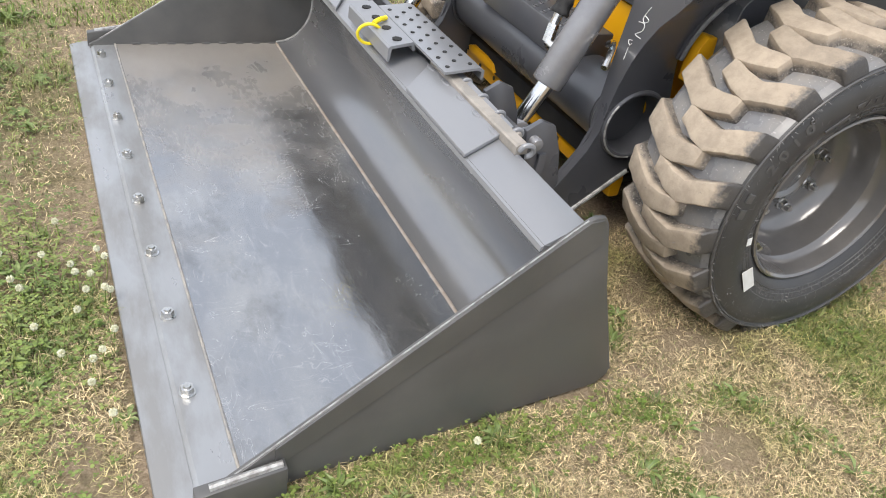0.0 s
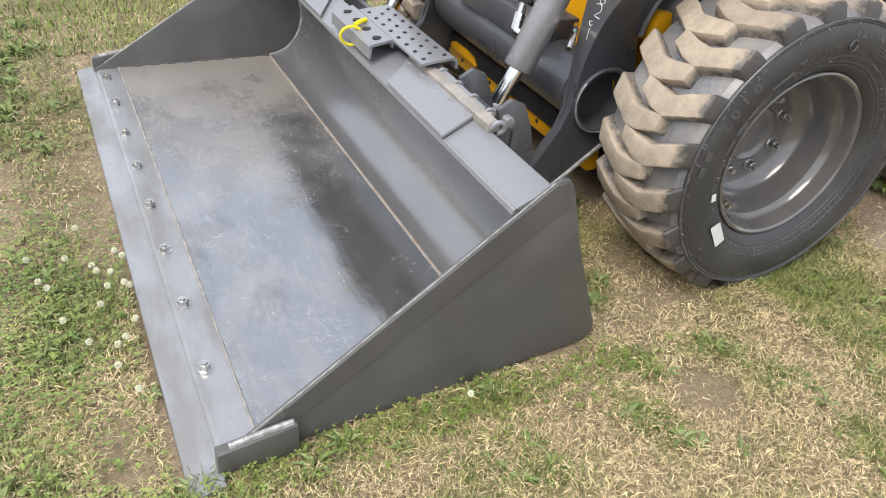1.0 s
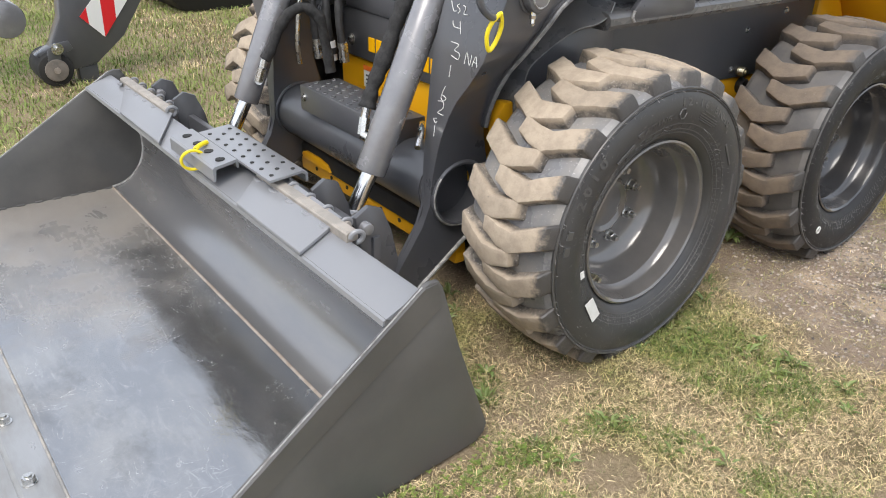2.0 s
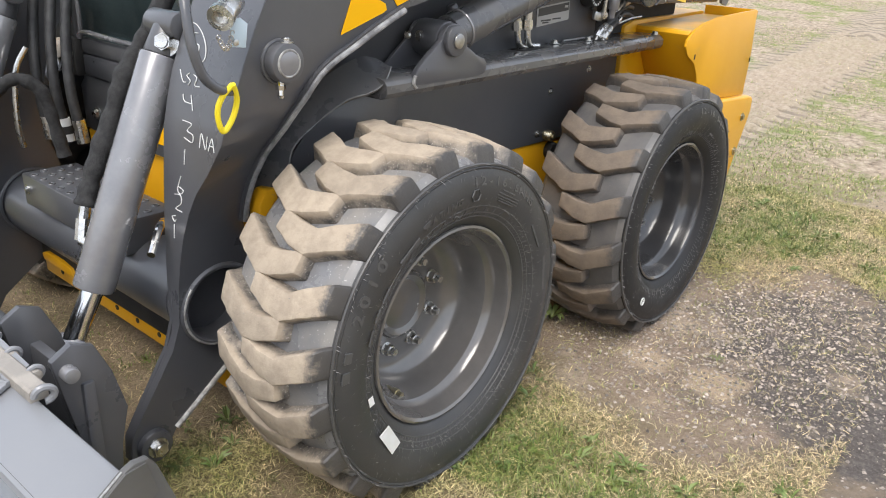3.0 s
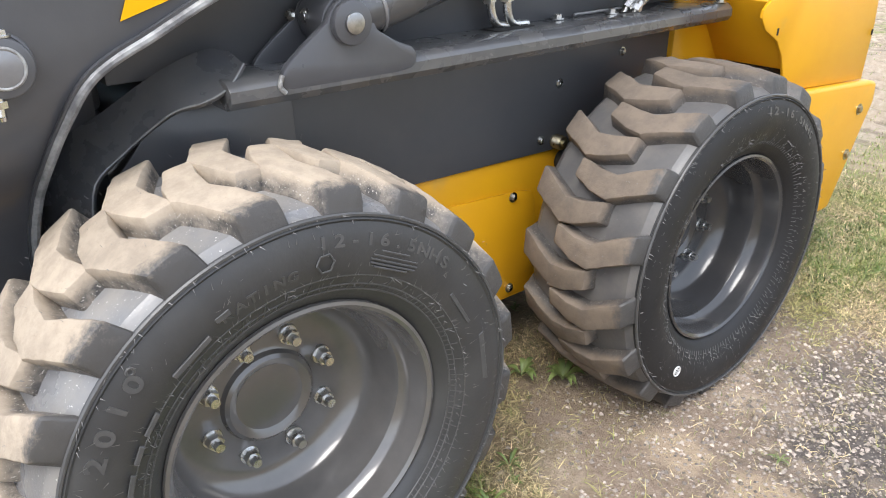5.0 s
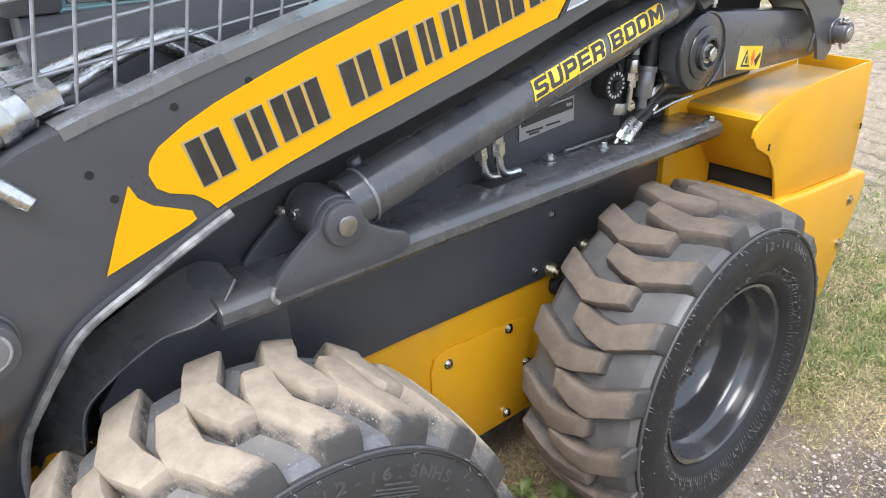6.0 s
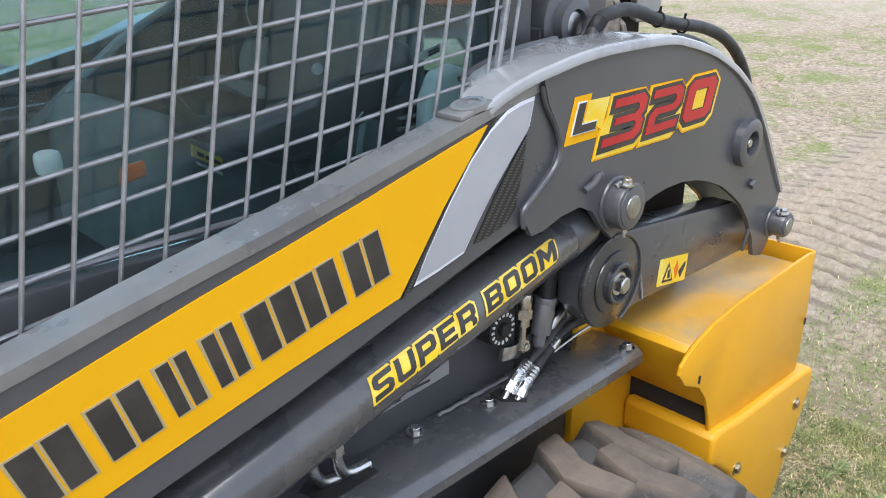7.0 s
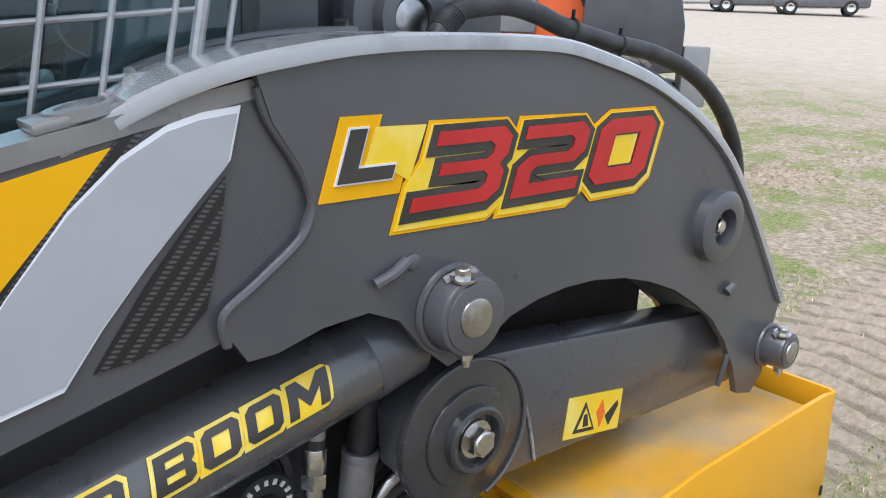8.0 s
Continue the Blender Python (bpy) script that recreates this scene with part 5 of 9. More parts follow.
# --- boom decals
ARM_Y, NECK_Y = 0.0755, 0.0655
main = [(-0.032, 1.03), (-0.028, 1.046), (-0.014, 1.061), (0.021, 1.081), (0.063, 1.099), (0.125, 1.120), (0.193, 1.141), (0.266, 1.161), (0.345, 1.183), (0.433, 1.207), (0.53, 1.231), (0.638, 1.259), (0.70, 1.276), (0.838, 1.313), (0.80, 1.270), (0.758, 1.222), (0.72, 1.172), (0.684, 1.125), (0.60, 1.107), (0.52, 1.090), (0.43, 1.069), (0.334, 1.046), (0.25, 1.026), (0.15, 0.999), (0.045, 0.966), (0.036, 0.978), (0.018, 0.992), (-0.012, 1.002), (-0.026, 1.012)]
decal = part("boom_decal", prism(main, ARM_Y - 0.0012, ARM_Y), DECAL_YELLOW, loader, "bright yellow decal band")
part("decal_tip", prism([(-0.104, 0.921), (-0.085, 0.965), (-0.058, 1.024), (-0.050, 1.006), (-0.034, 0.992), (-0.008, 0.981), (0.012, 0.972), (0.016, 0.960), (0.006, 0.955)], ARM_Y - 0.0012, ARM_Y), DECAL_YELLOW, decal)
part("decal_outline", prism([(0.838, 1.316), (0.858, 1.322), (0.80, 1.262), (0.755, 1.20), (0.708, 1.132), (0.686, 1.122), (0.72, 1.172), (0.758, 1.222), (0.80, 1.270)], ARM_Y - 0.0014, ARM_Y), CARBON, decal)
grey = [(0.708, 1.136), (0.73, 1.172), (0.765, 1.222), (0.805, 1.272), (0.84, 1.304), (0.872, 1.323), (0.895, 1.330), (0.923, 1.334), (0.914, 1.297), (0.885, 1.266), (0.85, 1.228), (0.82, 1.192), (0.793, 1.155), (0.745, 1.143)]
part("grey_swoosh", prism([(0.5 * (x - 0.81) * 2.03 + 0.81, (z - 1.235) * 1.03 + 1.235) for x, z in grey], ARM_Y - 0.0018, ARM_Y), DECAL_PALE, decal)
part("grey_swoosh", prism([((x - 0.81) * 0.985 + 0.81, (z - 1.235) * 0.975 + 1.235) for x, z in grey], ARM_Y - 0.0028, ARM_Y - 0.001), DECAL_GREY, decal)
part("carbon_patch", prism([(0.812, 1.16), (0.85, 1.215), (0.885, 1.258), (0.912, 1.287), (0.905, 1.24), (0.893, 1.19), (0.875, 1.173), (0.84, 1.163)], ARM_Y - 0.0014, ARM_Y), CARBON, decal)
# brand lettering as plain slanted blocks
blocks = [(0.020, 0.052), (0.088, 0.046), (0.140, 0.078), (0.248, 0.060), (0.318, 0.056), (0.384, 0.038), (0.432, 0.040), (0.480, 0.062), (0.542, 0.056), (0.606, 0.056)]
for x, wide in blocks:
    z0 = 1.000 + 0.255 * (x - 0.036)
    rise = 0.255
    n = 3 if wide > 0.07 else 2
    for k in range(n):
        w = wide / n - 0.006
        xa = x + 0.012 + k * (wide / n)
        quad = [(xa, z0 + rise * (xa - x)), (xa + w, z0 + rise * (xa + w - x)), (xa + w - 0.016, z0 + rise * (xa + w - x) + 0.059), (xa - 0.016, z0 + rise * (xa - x) + 0.059)]
        cx, cz = sum(q[0] for q in quad) / 4, sum(q[1] for q in quad) / 4
        part("letter_block", prism(quad, ARM_Y - 0.0026, ARM_Y - 0.0008), DECAL_DARK, decal, "plain dark slanted block")
        part("block_rim", prism([(cx + (qx - cx) * (1 + 0.0022 / max(w, 0.01) * 2), cz + (qz - cz) * 1.06) for qx, qz in quad], ARM_Y - 0.0018, ARM_Y - 0.0008), DECAL_RIM, decal)
for x, z in ((-0.097, 1.047), (-0.076, 1.012), (0.013, 1.104), (0.112, 1.118)):
    part("arm_hole", disc_boss(x, z, ARM_Y - 0.001, ARM_Y + 0.002, 0.005, 0, 12), MATT_BLACK, loader)

# model figures
GLYPHS = {
    "3": [(-0.12, 0), (-0.12, 0.22), (0.70, 0.22), (0.76, 0.28), (0.76, 0.36), (0.70, 0.41), (0.12, 0.41), (0.12, 0.60), (0.70, 0.60), (0.76, 0.65), (0.76, 0.73), (0.70, 0.78), (0, 0.78), (0, 1), (0.85, 1), (1, 0.85), (1, 0.60), (0.92, 0.5), (1, 0.40), (1, 0.15), (0.85, 0)],
    "2": [(0, 0), (0, 0.45), (0.15, 0.60), (0.70, 0.60), (0.76, 0.65), (0.76, 0.73), (0.70, 0.78), (0, 0.78), (0, 1), (0.85, 1), (1, 0.85), (1, 0.55), (0.85, 0.40), (0.30, 0.40), (0.24, 0.35), (0.24, 0.22), (1, 0.22), (1, 0)],
    "0": [(0.15, 0), (0, 0.15), (0, 0.85), (0.15, 1), (0.85, 1), (1, 0.85), (1, 0.15), (0.85, 0)],
    "L": [(0, 0), (0, 1), (0.30, 1), (0.30, 0.26), (1, 0.26), (1, 0)],
}
ZERO_HOLE = [(0.28, 0.25), (0.28, 0.75), (0.72, 0.75), (0.72, 0.25)]


def grown(poly, d):
    """The outline moved outwards by d."""
    area = sum(p[0] * q[1] - q[0] * p[1] for p, q in zip(poly, poly[1:] + poly[:1]))
    s = -1 if area < 0 else 1
    out = []
    for i, p in enumerate(poly):
        a, c = Vector(poly[i - 1]), Vector(poly[(i + 1) % len(poly)])
        p = Vector(p)
        u, w = (p - a).normalized(), (c - p).normalized()
        n1, n2 = Vector((u.y, -u.x)) * s, Vector((w.y, -w.x)) * s
        n = n1 + n2
        n = n / max(0.35, n.length_squared / 2) if n.length > 1e-6 else n1
        out.append(tuple(p + n * d))
    return out


def figure(ch, x, z, w, h, slant=0.30):
    return [(x + u * w + slant * v * h, z + v * h + 0.02 * u * w) for u, v in GLYPHS[ch]]


badge = part("model_badge", prism(grown(figure("L", 0.996, 1.272, 0.054, 0.044), 0.011), NECK_Y - 0.0008, NECK_Y), DECAL_YELLOW, loader, "red and black model figures on a yellow ground")
spots = (("3", 1.076, 1.243, 0.092), ("2", 1.183, 1.243, 0.094), ("0", 1.292, 1.245, 0.096))
for n, (ch, x, z, w) in enumerate(spots):
    line = figure(ch, x, z, w, 0.070)
    simple = figure(ch, x + 0.002, z - 0.004, w, 0.070) if ch == "0" else [(x + u * w + 0.3 * v * 0.070, z - 0.004 + v * 0.070) for u, v in ((-0.12 if ch == "3" else 0, 0), (-0.12 if ch == "3" else 0, 0.35), (0, 0.62), (0, 1), (0.85, 1), (1, 0.85), (1, 0.15), (0.85, 0))]
    part("figure_ground", prism(grown(simple, 0.012), NECK_Y - 0.0010 - 0.0002 * n, NECK_Y), DECAL_YELLOW, badge)
    part("figure_ground", prism(grown(simple, 0.009), NECK_Y - 0.0018 - 0.0002 * n, NECK_Y - 0.0006), DECAL_BRIGHT, badge)
    holes = ([tuple(q) for q in grown([(x + u * w + 0.3 * v * 0.070, z + v * 0.070 + 0.02 * u * w) for u, v in ZERO_HOLE], -0.002)],) if ch == "0" else ()
    part("figure_outline", prism(grown([(px, pz - 0.0015) for px, pz in line], 0.0058), NECK_Y - 0.0028, NECK_Y - 0.0016, holes=holes), DECAL_DARK, badge)
    holes = ([(x + u * w + 0.3 * v * 0.070, z + v * 0.070 + 0.02 * u * w) for u, v in ZERO_HOLE],) if ch == "0" else ()
    part("figure", prism(grown(line, -0.0016), NECK_Y - 0.0040, NECK_Y - 0.0026, holes=holes), DECAL_RED, badge)
part("figure_bridge", prism([(1.022, 1.284), (1.034, 1.318), (1.085, 1.318), (1.068, 1.272), (1.045, 1.284)], NECK_Y - 0.0014, NECK_Y), DECAL_BRIGHT, badge)
part("figure_rim", prism(grown(figure("L", 0.997, 1.275, 0.052, 0.042), 0.0016), NECK_Y - 0.0024, NECK_Y - 0.0006), DECAL_PALE, badge)
part("figure", prism(figure("L", 0.997, 1.275, 0.052, 0.042), NECK_Y - 0.0034, NECK_Y - 0.0018), DECAL_DARK, badge)


def on_cylinder(b):
    """Wraps lettering round the lift cylinder: x along it, z round it."""
    r = 0.0436
    side = Vector((0, -1, 0))
    up = side.cross(cyl_way)
    up = -up if up.z < 0 else up
    for v in b.verts:
        a = v.co.z / r + 0.42
        out = r - v.co.y
        v.co = AX0 + cyl_way * v.co.x + out * (math.cos(a) * side + math.sin(a) * up)
    return b


P_HOLE = [(0.27, 0.54), (0.27, 0.77), (0.70, 0.77), (0.73, 0.73), (0.73, 0.58), (0.70, 0.54)]
WORD_SHAPES = {
    "S": ([(0, 0), (0, 0.24), (0.68, 0.24), (0.74, 0.30), (0.74, 0.34), (0.68, 0.40), (0.2, 0.40), (0, 0.55), (0, 0.85), (0.15, 1), (1, 1), (1, 0.76), (0.32, 0.76), (0.26, 0.70), (0.26, 0.66), (0.32, 0.60), (0.8, 0.60), (1, 0.45), (1, 0.15), (0.85, 0)], ()),
    "U": ([(0.15, 0), (0, 0.15), (0, 1), (0.27, 1), (0.27, 0.3), (0.33, 0.24), (0.67, 0.24), (0.73, 0.3), (0.73, 1), (1, 1), (1, 0.15), (0.85, 0)], ()),
    "P": ([(0, 0), (0, 1), (0.85, 1), (1, 0.85), (1, 0.45), (0.85, 0.30), (0.27, 0.30), (0.27, 0)], (P_HOLE,)),
    "E": ([(0, 0), (0, 1), (1, 1), (1, 0.78), (0.27, 0.78), (0.27, 0.61), (0.9, 0.61), (0.9, 0.39), (0.27, 0.39), (0.27, 0.22), (1, 0.22), (1, 0)], ()),
    "R": ([(0, 0), (0, 1), (0.85, 1), (1, 0.85), (1, 0.5), (0.88, 0.38), (1, 0.22), (1, 0), (0.73, 0), (0.73, 0.2), (0.62, 0.32), (0.27, 0.32), (0.27, 0)], (P_HOLE,)),
    "B": ([(0, 0), (0, 1), (0.85, 1), (1, 0.87), (1, 0.62), (0.9, 0.5), (1, 0.38), (1, 0.13), (0.85, 0)], ([(0.27, 0.60), (0.27, 0.78), (0.73, 0.78), (0.73, 0.60)], [(0.27, 0.22), (0.27, 0.40), (0.73, 0.40), (0.73, 0.22)])),
    "O": ([(0.15, 0), (0, 0.15), (0, 0.85), (0.15, 1), (0.85, 1), (1, 0.85), (1, 0.15), (0.85, 0)], ([(0.27, 0.24), (0.27, 0.76), (0.73, 0.76), (0.73, 0.24)],)),
    "M": ([(0, 0), (0, 1), (0.25, 1), (0.5, 0.58), (0.75, 1), (1, 1), (1, 0), (0.77, 0), (0.77, 0.58), (0.5, 0.16), (0.23, 0.58), (0.23, 0)], ()),
}


def cyl_glyph(outline, holes, rise):
    b = prism(outline, -rise - 0.0006, -rise, "y", holes=holes)
    for k in range(9):
        bmesh.ops.bisect_plane(b, geom=b.verts[:] + b.edges[:] + b.faces[:], plane_co=(0, 0, -0.018 + 0.005 * k), plane_no=(0, 0, 1))
    return on_cylinder(b)


x0, tall = 0.424, 0.0285
for ch in "SUPER BOOM":
    if ch == " ":
        x0 += 0.017
        continue
    wide = 0.040 if ch == "M" else 0.0325

    def spot(p, x0=x0, wide=wide):
        return (x0 + p[0] * wide + 0.30 * p[1] * tall, -0.0135 + p[1] * tall)

    shape, gaps = WORD_SHAPES[ch]
    ground_line = grown([spot(p) for p in ((0, 0), (0, 1), (0.9, 1), (1, 0.9), (1, 0.1), (0.9, 0))], 0.0034)
    part("letter_ground", cyl_glyph(ground_line, (), 0.0004), DECAL_BRIGHT, lift, "yellow letter ground")
    part("letter", cyl_glyph([spot(p) for p in shape], tuple([spot(p) for p in g] for g in gaps), 0.0014), DECAL_DARK, lift, "black letter on yellow ground")
    x0 += wide + 0.0062

# warning sign on the link
part("warning_sign", prism([(1.335, 0.983), (1.438, 0.968), (1.434, 0.914), (1.329, 0.930)], 0.0935, 0.0948), DECAL_BRIGHT, link, "yellow pictogram warning sign")
part("sign_triangle", prism([(1.345, 0.934), (1.385, 0.928), (1.366, 0.970)], 0.0925, 0.0936), LABEL_DARK, link)
part("sign_triangle", prism([(1.352, 0.938), (1.379, 0.934), (1.366, 0.962)], 0.0918, 0.0926), DECAL_BRIGHT, link)
part("sign_figure", prism([(1.361, 0.939), (1.371, 0.938), (1.368, 0.955), (1.362, 0.954)], 0.0912, 0.0919), LABEL_DARK, link)
part("sign_figure", prism([(1.395, 0.928), (1.404, 0.945), (1.398, 0.965), (1.388, 0.95)], 0.0925, 0.0936), LABEL_ORANGE, link)
part("sign_figure", prism([(1.405, 0.94), (1.428, 0.955), (1.430, 0.948), (1.413, 0.925)], 0.0925, 0.0936), LABEL_DARK, link)

# --- wheels
TYRE = [(-0.128, 0.212), (-0.139, 0.2195), (-0.149, 0.232), (-0.1555, 0.245), (-0.1590, 0.2525), (-0.1650, 0.268), (-0.1692, 0.288), (-0.1688, 0.304), (-0.1672, 0.316), (-0.1645, 0.327), (-0.1610, 0.3355), (-0.1630, 0.339), (-0.1600, 0.3435), (-0.1520, 0.345), (-0.138, 0.354), (-0.10, 0.359), (-0.015, 0.362), (0.07, 0.359), (0.108, 0.354), (0.122, 0.345), (0.136, 0.32), (0.140, 0.28), (0.128, 0.235), (0.118, 0.222)]
RIM = [(-0.128, 0.212), (-0.136, 0.2165), (-0.141, 0.2150), (-0.1425, 0.2100), (-0.138, 0.2045), (-0.126, 0.2015), (-0.106, 0.1990), (-0.094, 0.1945), (-0.086, 0.1865), (-0.076, 0.1830), (-0.052, 0.1805), (-0.034, 0.1775), (-0.018, 0.171), (-0.004, 0.159), (0.004, 0.145), (0.006, 0.132), (0.005, 0.086), (0.002, 0.079), (-0.006, 0.075), (-0.010, 0.069), (-0.007, 0.061), (-0.004, 0.056), (-0.006, 0.045), (-0.007, 0.02), (-0.008, 0.0005), (0.012, 0.0005), (0.018, 0.15), (0.02, 0.185), (0.118, 0.205), (0.118, 0.222)]
LUGS = {"front": 20, "rear": 17}


def lug_mesh(name, mats, inner):
    """One tread lug near the top of the wheel: a bent bar from the shoulder to just past the middle."""
    b = bmesh.new()
    flip = -1 if inner else 1
    mid = -0.0145
    stations = [(-0.1615, 0.0, 0.030, 0.334), (-0.150, 0.002, 0.029, 0.381), (-0.10, 0.026, 0.027, 0.390), (-0.060, 0.046, 0.026, 0.393), (-0.02, 0.042, 0.024, 0.394), (0.032, 0.026, 0.020, 0.392)]
    floor_r = [0.325, 0.338, 0.352, 0.354, 0.355, 0.354]
    tops, feet = [], []
    for (y, lag, half, r), rf in zip(stations, floor_r):
        yy = y if not inner else 2 * mid - y
        row_t, row_f = [], []
        for s in (-1, 1):
            a = (-lag + s * half) / 0.38
            af = (-lag + s * (half + 0.007)) / 0.38
            row_t.append(b.verts.new((r * math.sin(a), yy, r * math.cos(a))))
            row_f.append(b.verts.new((rf * math.sin(af), yy + (0.006 * flip if y > 0 else 0), rf * math.cos(af))))
        tops.append(row_t)
        feet.append(row_f)
    for k in range(len(tops) - 1):
        b.faces.new((tops[k][0], tops[k][1], tops[k + 1][1], tops[k + 1][0]))
        for s in (0, 1):
            b.faces.new((tops[k][s], tops[k + 1][s], feet[k + 1][s], feet[k][s]))
    b.faces.new((tops[-1][0], tops[-1][1], feet[-1][1], feet[-1][0]))
    b.faces.new((tops[0][0], tops[0][1], feet[0][1], feet[0][0]))
    bmesh.ops.recalc_face_normals(b, faces=b.faces)
    edges = [e for e in b.edges if len(e.link_faces) == 2 and e.calc_face_angle(0) > radians(40)]
    bmesh.ops.bevel(b, geom=edges, offset=0.0048, segments=2, profile=0.5, affect="EDGES")
    bmesh.ops.subdivide_edges(b, edges=[e for e in b.edges if e.calc_length() > 0.02], cuts=2, use_grid_fill=True)
    for v in b.verts:
        out = Vector((v.co.x, 0, v.co.z)).normalized()
        v.co += out * 0.0022 * noise.noise(v.co * 45.0) + Vector((noise.noise(v.co * 60.0 + Vector((7, 0, 0))), noise.noise(v.co * 60.0 + Vector((0, 9, 0))), 0)) * 0.0012
    return mesh_of(name, b, mats, 26)


def curved_letters(name, text, radius, centre_angle, size, bold=0.0, pitch=0.026, wide=1.4):
    """Raised characters round the sidewall, one mesh for each."""
    out = []
    for k, ch in enumerate(text):
        b = lettering(ch, size, 0.0012, bold, 0.0, 1.0)
        xs = [v.co.x for v in b.verts]
        mid = (min(xs) + max(xs)) / 2
        for v in b.verts:
            a = centre_angle + ((k - (len(text) - 1) / 2) * pitch + wide * (v.co.x - mid)) / radius
            r = radius + v.co.z
            v.co = Vector((r * math.sin(a), float(np.interp(r, (0.268, 0.288, 0.304, 0.327), (-0.1650, -0.1692, -0.1688, -0.1645))) - 0.0010 + v.co.y, r * math.cos(a)))
        out.append(mesh_of(name, b, RUBBER_MARK))
    return out


tyre_bm = lathe(TYRE, 112)
for f in tyre_bm.faces:
    c = f.calc_center_median()
    f.material_index = 1 if math.hypot(c.x, c.z) > 0.347 else 0
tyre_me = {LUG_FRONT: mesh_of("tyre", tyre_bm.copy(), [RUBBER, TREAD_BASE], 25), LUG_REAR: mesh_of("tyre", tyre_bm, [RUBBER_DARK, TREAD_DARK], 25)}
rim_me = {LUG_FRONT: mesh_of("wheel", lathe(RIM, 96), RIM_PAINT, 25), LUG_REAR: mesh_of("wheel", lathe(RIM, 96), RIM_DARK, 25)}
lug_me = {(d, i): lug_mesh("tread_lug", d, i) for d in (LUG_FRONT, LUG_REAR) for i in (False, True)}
nut_b = rod((0, 0.006, 0), (0, 0.0, 0), 0.0155, 0.0155, 20)
nut_b = rod((0, 0.0, 0), (0, -0.015, 0), 0.0135, 0.0128, 6, 0, nut_b)
nut_b = rod((0, -0.015, 0), (0, -0.028, 0), 0.0085, 0.0075, 12, 0, nut_b)
nut_me = mesh_of("lug_nut", nut_b, ZINC)
valve_b = rod((0, -0.03, 0), (0, -0.075, 0), 0.006, 0.006, 12)
valve_b = rod((0, -0.05, 0), (0, -0.062, 0), 0.009, 0.009, 8, 0, valve_b)
valve_me = mesh_of("valve_stem", valve_b, BRASS_ZINC)
size_me = curved_letters("raised_figure", "12-16.5NHS", 0.306, radians(24), 0.023, 0.0005, 0.0235)
year_me = curved_letters("raised_figure", "2010", 0.304, radians(-56), 0.030, 0.0008, 0.0330)
rating_me = curved_letters("raised_letter", "RATING", 0.276, radians(-14), 0.020, 0.0005, 0.0180, 1.1)
bar_me = []
for ang, rad, wide, tall in ((0.46, 0.2985, 0.050, 0.0028), (0.47, 0.2925, 0.080, 0.0028), (0.47, 0.2870, 0.085, 0.0028), (0.47, 0.2815, 0.080, 0.0028), (0.46, 0.2760, 0.060, 0.0028), (-0.62, 0.276, 0.060, 0.007), (-0.95, 0.268, 0.030, 0.006), (-1.10, 0.268, 0.024, 0.006), (-1.25, 0.268, 0.030, 0.006), (1.05, 0.285, 0.070, 0.006), (1.45, 0.300, 0.090, 0.010), (-0.42, 0.287, 0.02, 0.008), (-1.36, 0.317, 0.020, 0.018), (-1.48, 0.317, 0.022, 0.018)):
    b = box(-wide / 2, wide / 2, -0.1695, -0.166, -tall / 2, tall / 2, 0.0006, 1)
    for v in b.verts:
        a = ang + v.co.x / rad
        r = rad + v.co.z
        v.co = Vector((r * math.sin(a), v.co.y - (0.001 if rad < 0.3 else 0), r * math.cos(a)))
    bar_me.append(mesh_of("raised_marking", b, RUBBER_MARK))


ring_me = [mesh_of("raised_ring", ring((0, y, 0), (0, 1, 0), r, w, 96, 6), m) for y, r, w, m in ((-0.1605, 0.3445, 0.0032, RUBBER_MARK), (-0.1627, 0.262, 0.0010, RUBBER_MARK), (-0.1565, 0.2475, 0.0014, RUBBER_MARK), (-0.1520, 0.2385, 0.0016, RUBBER_MARK))]
mark_me = []
for a in (-0.78,):
    mark_me.append(mesh_of("raised_marking", ring((0.325 * math.sin(a), -0.1655, 0.325 * math.cos(a)), (0, 1, 0), 0.0045, 0.0018, 16, 6), RUBBER_MARK))
mark_me.append(mesh_of("raised_marking", ring((0.287 * math.sin(0.08), -0.1705, 0.287 * math.cos(0.08)), (0, 1, 0), 0.013, 0.0016, 6, 6), RUBBER_MARK))


def bead_ribs():
    """Short moulded ribs round the bead, too fine to count."""
    b = bmesh.new()
    for k in range(150):
        a = k * math.tau / 150
        rib = box(-0.0007, 0.0007, -0.1635, -0.158, 0.240, 0.248 if k % 3 else 0.258)
        for v in rib.verts:
            v.co.x += 0.25 * (v.co.z - 0.24)
            v.co.y += 0.0095 - 0.5 * (v.co.z - 0.24)
        placed(rib, Matrix.Rotation(a, 4, "Y"))
        joined(b, rib)
    return mesh_of("bead_rib", b, RUBBER_MARK)


rib_me = bead_ribs()


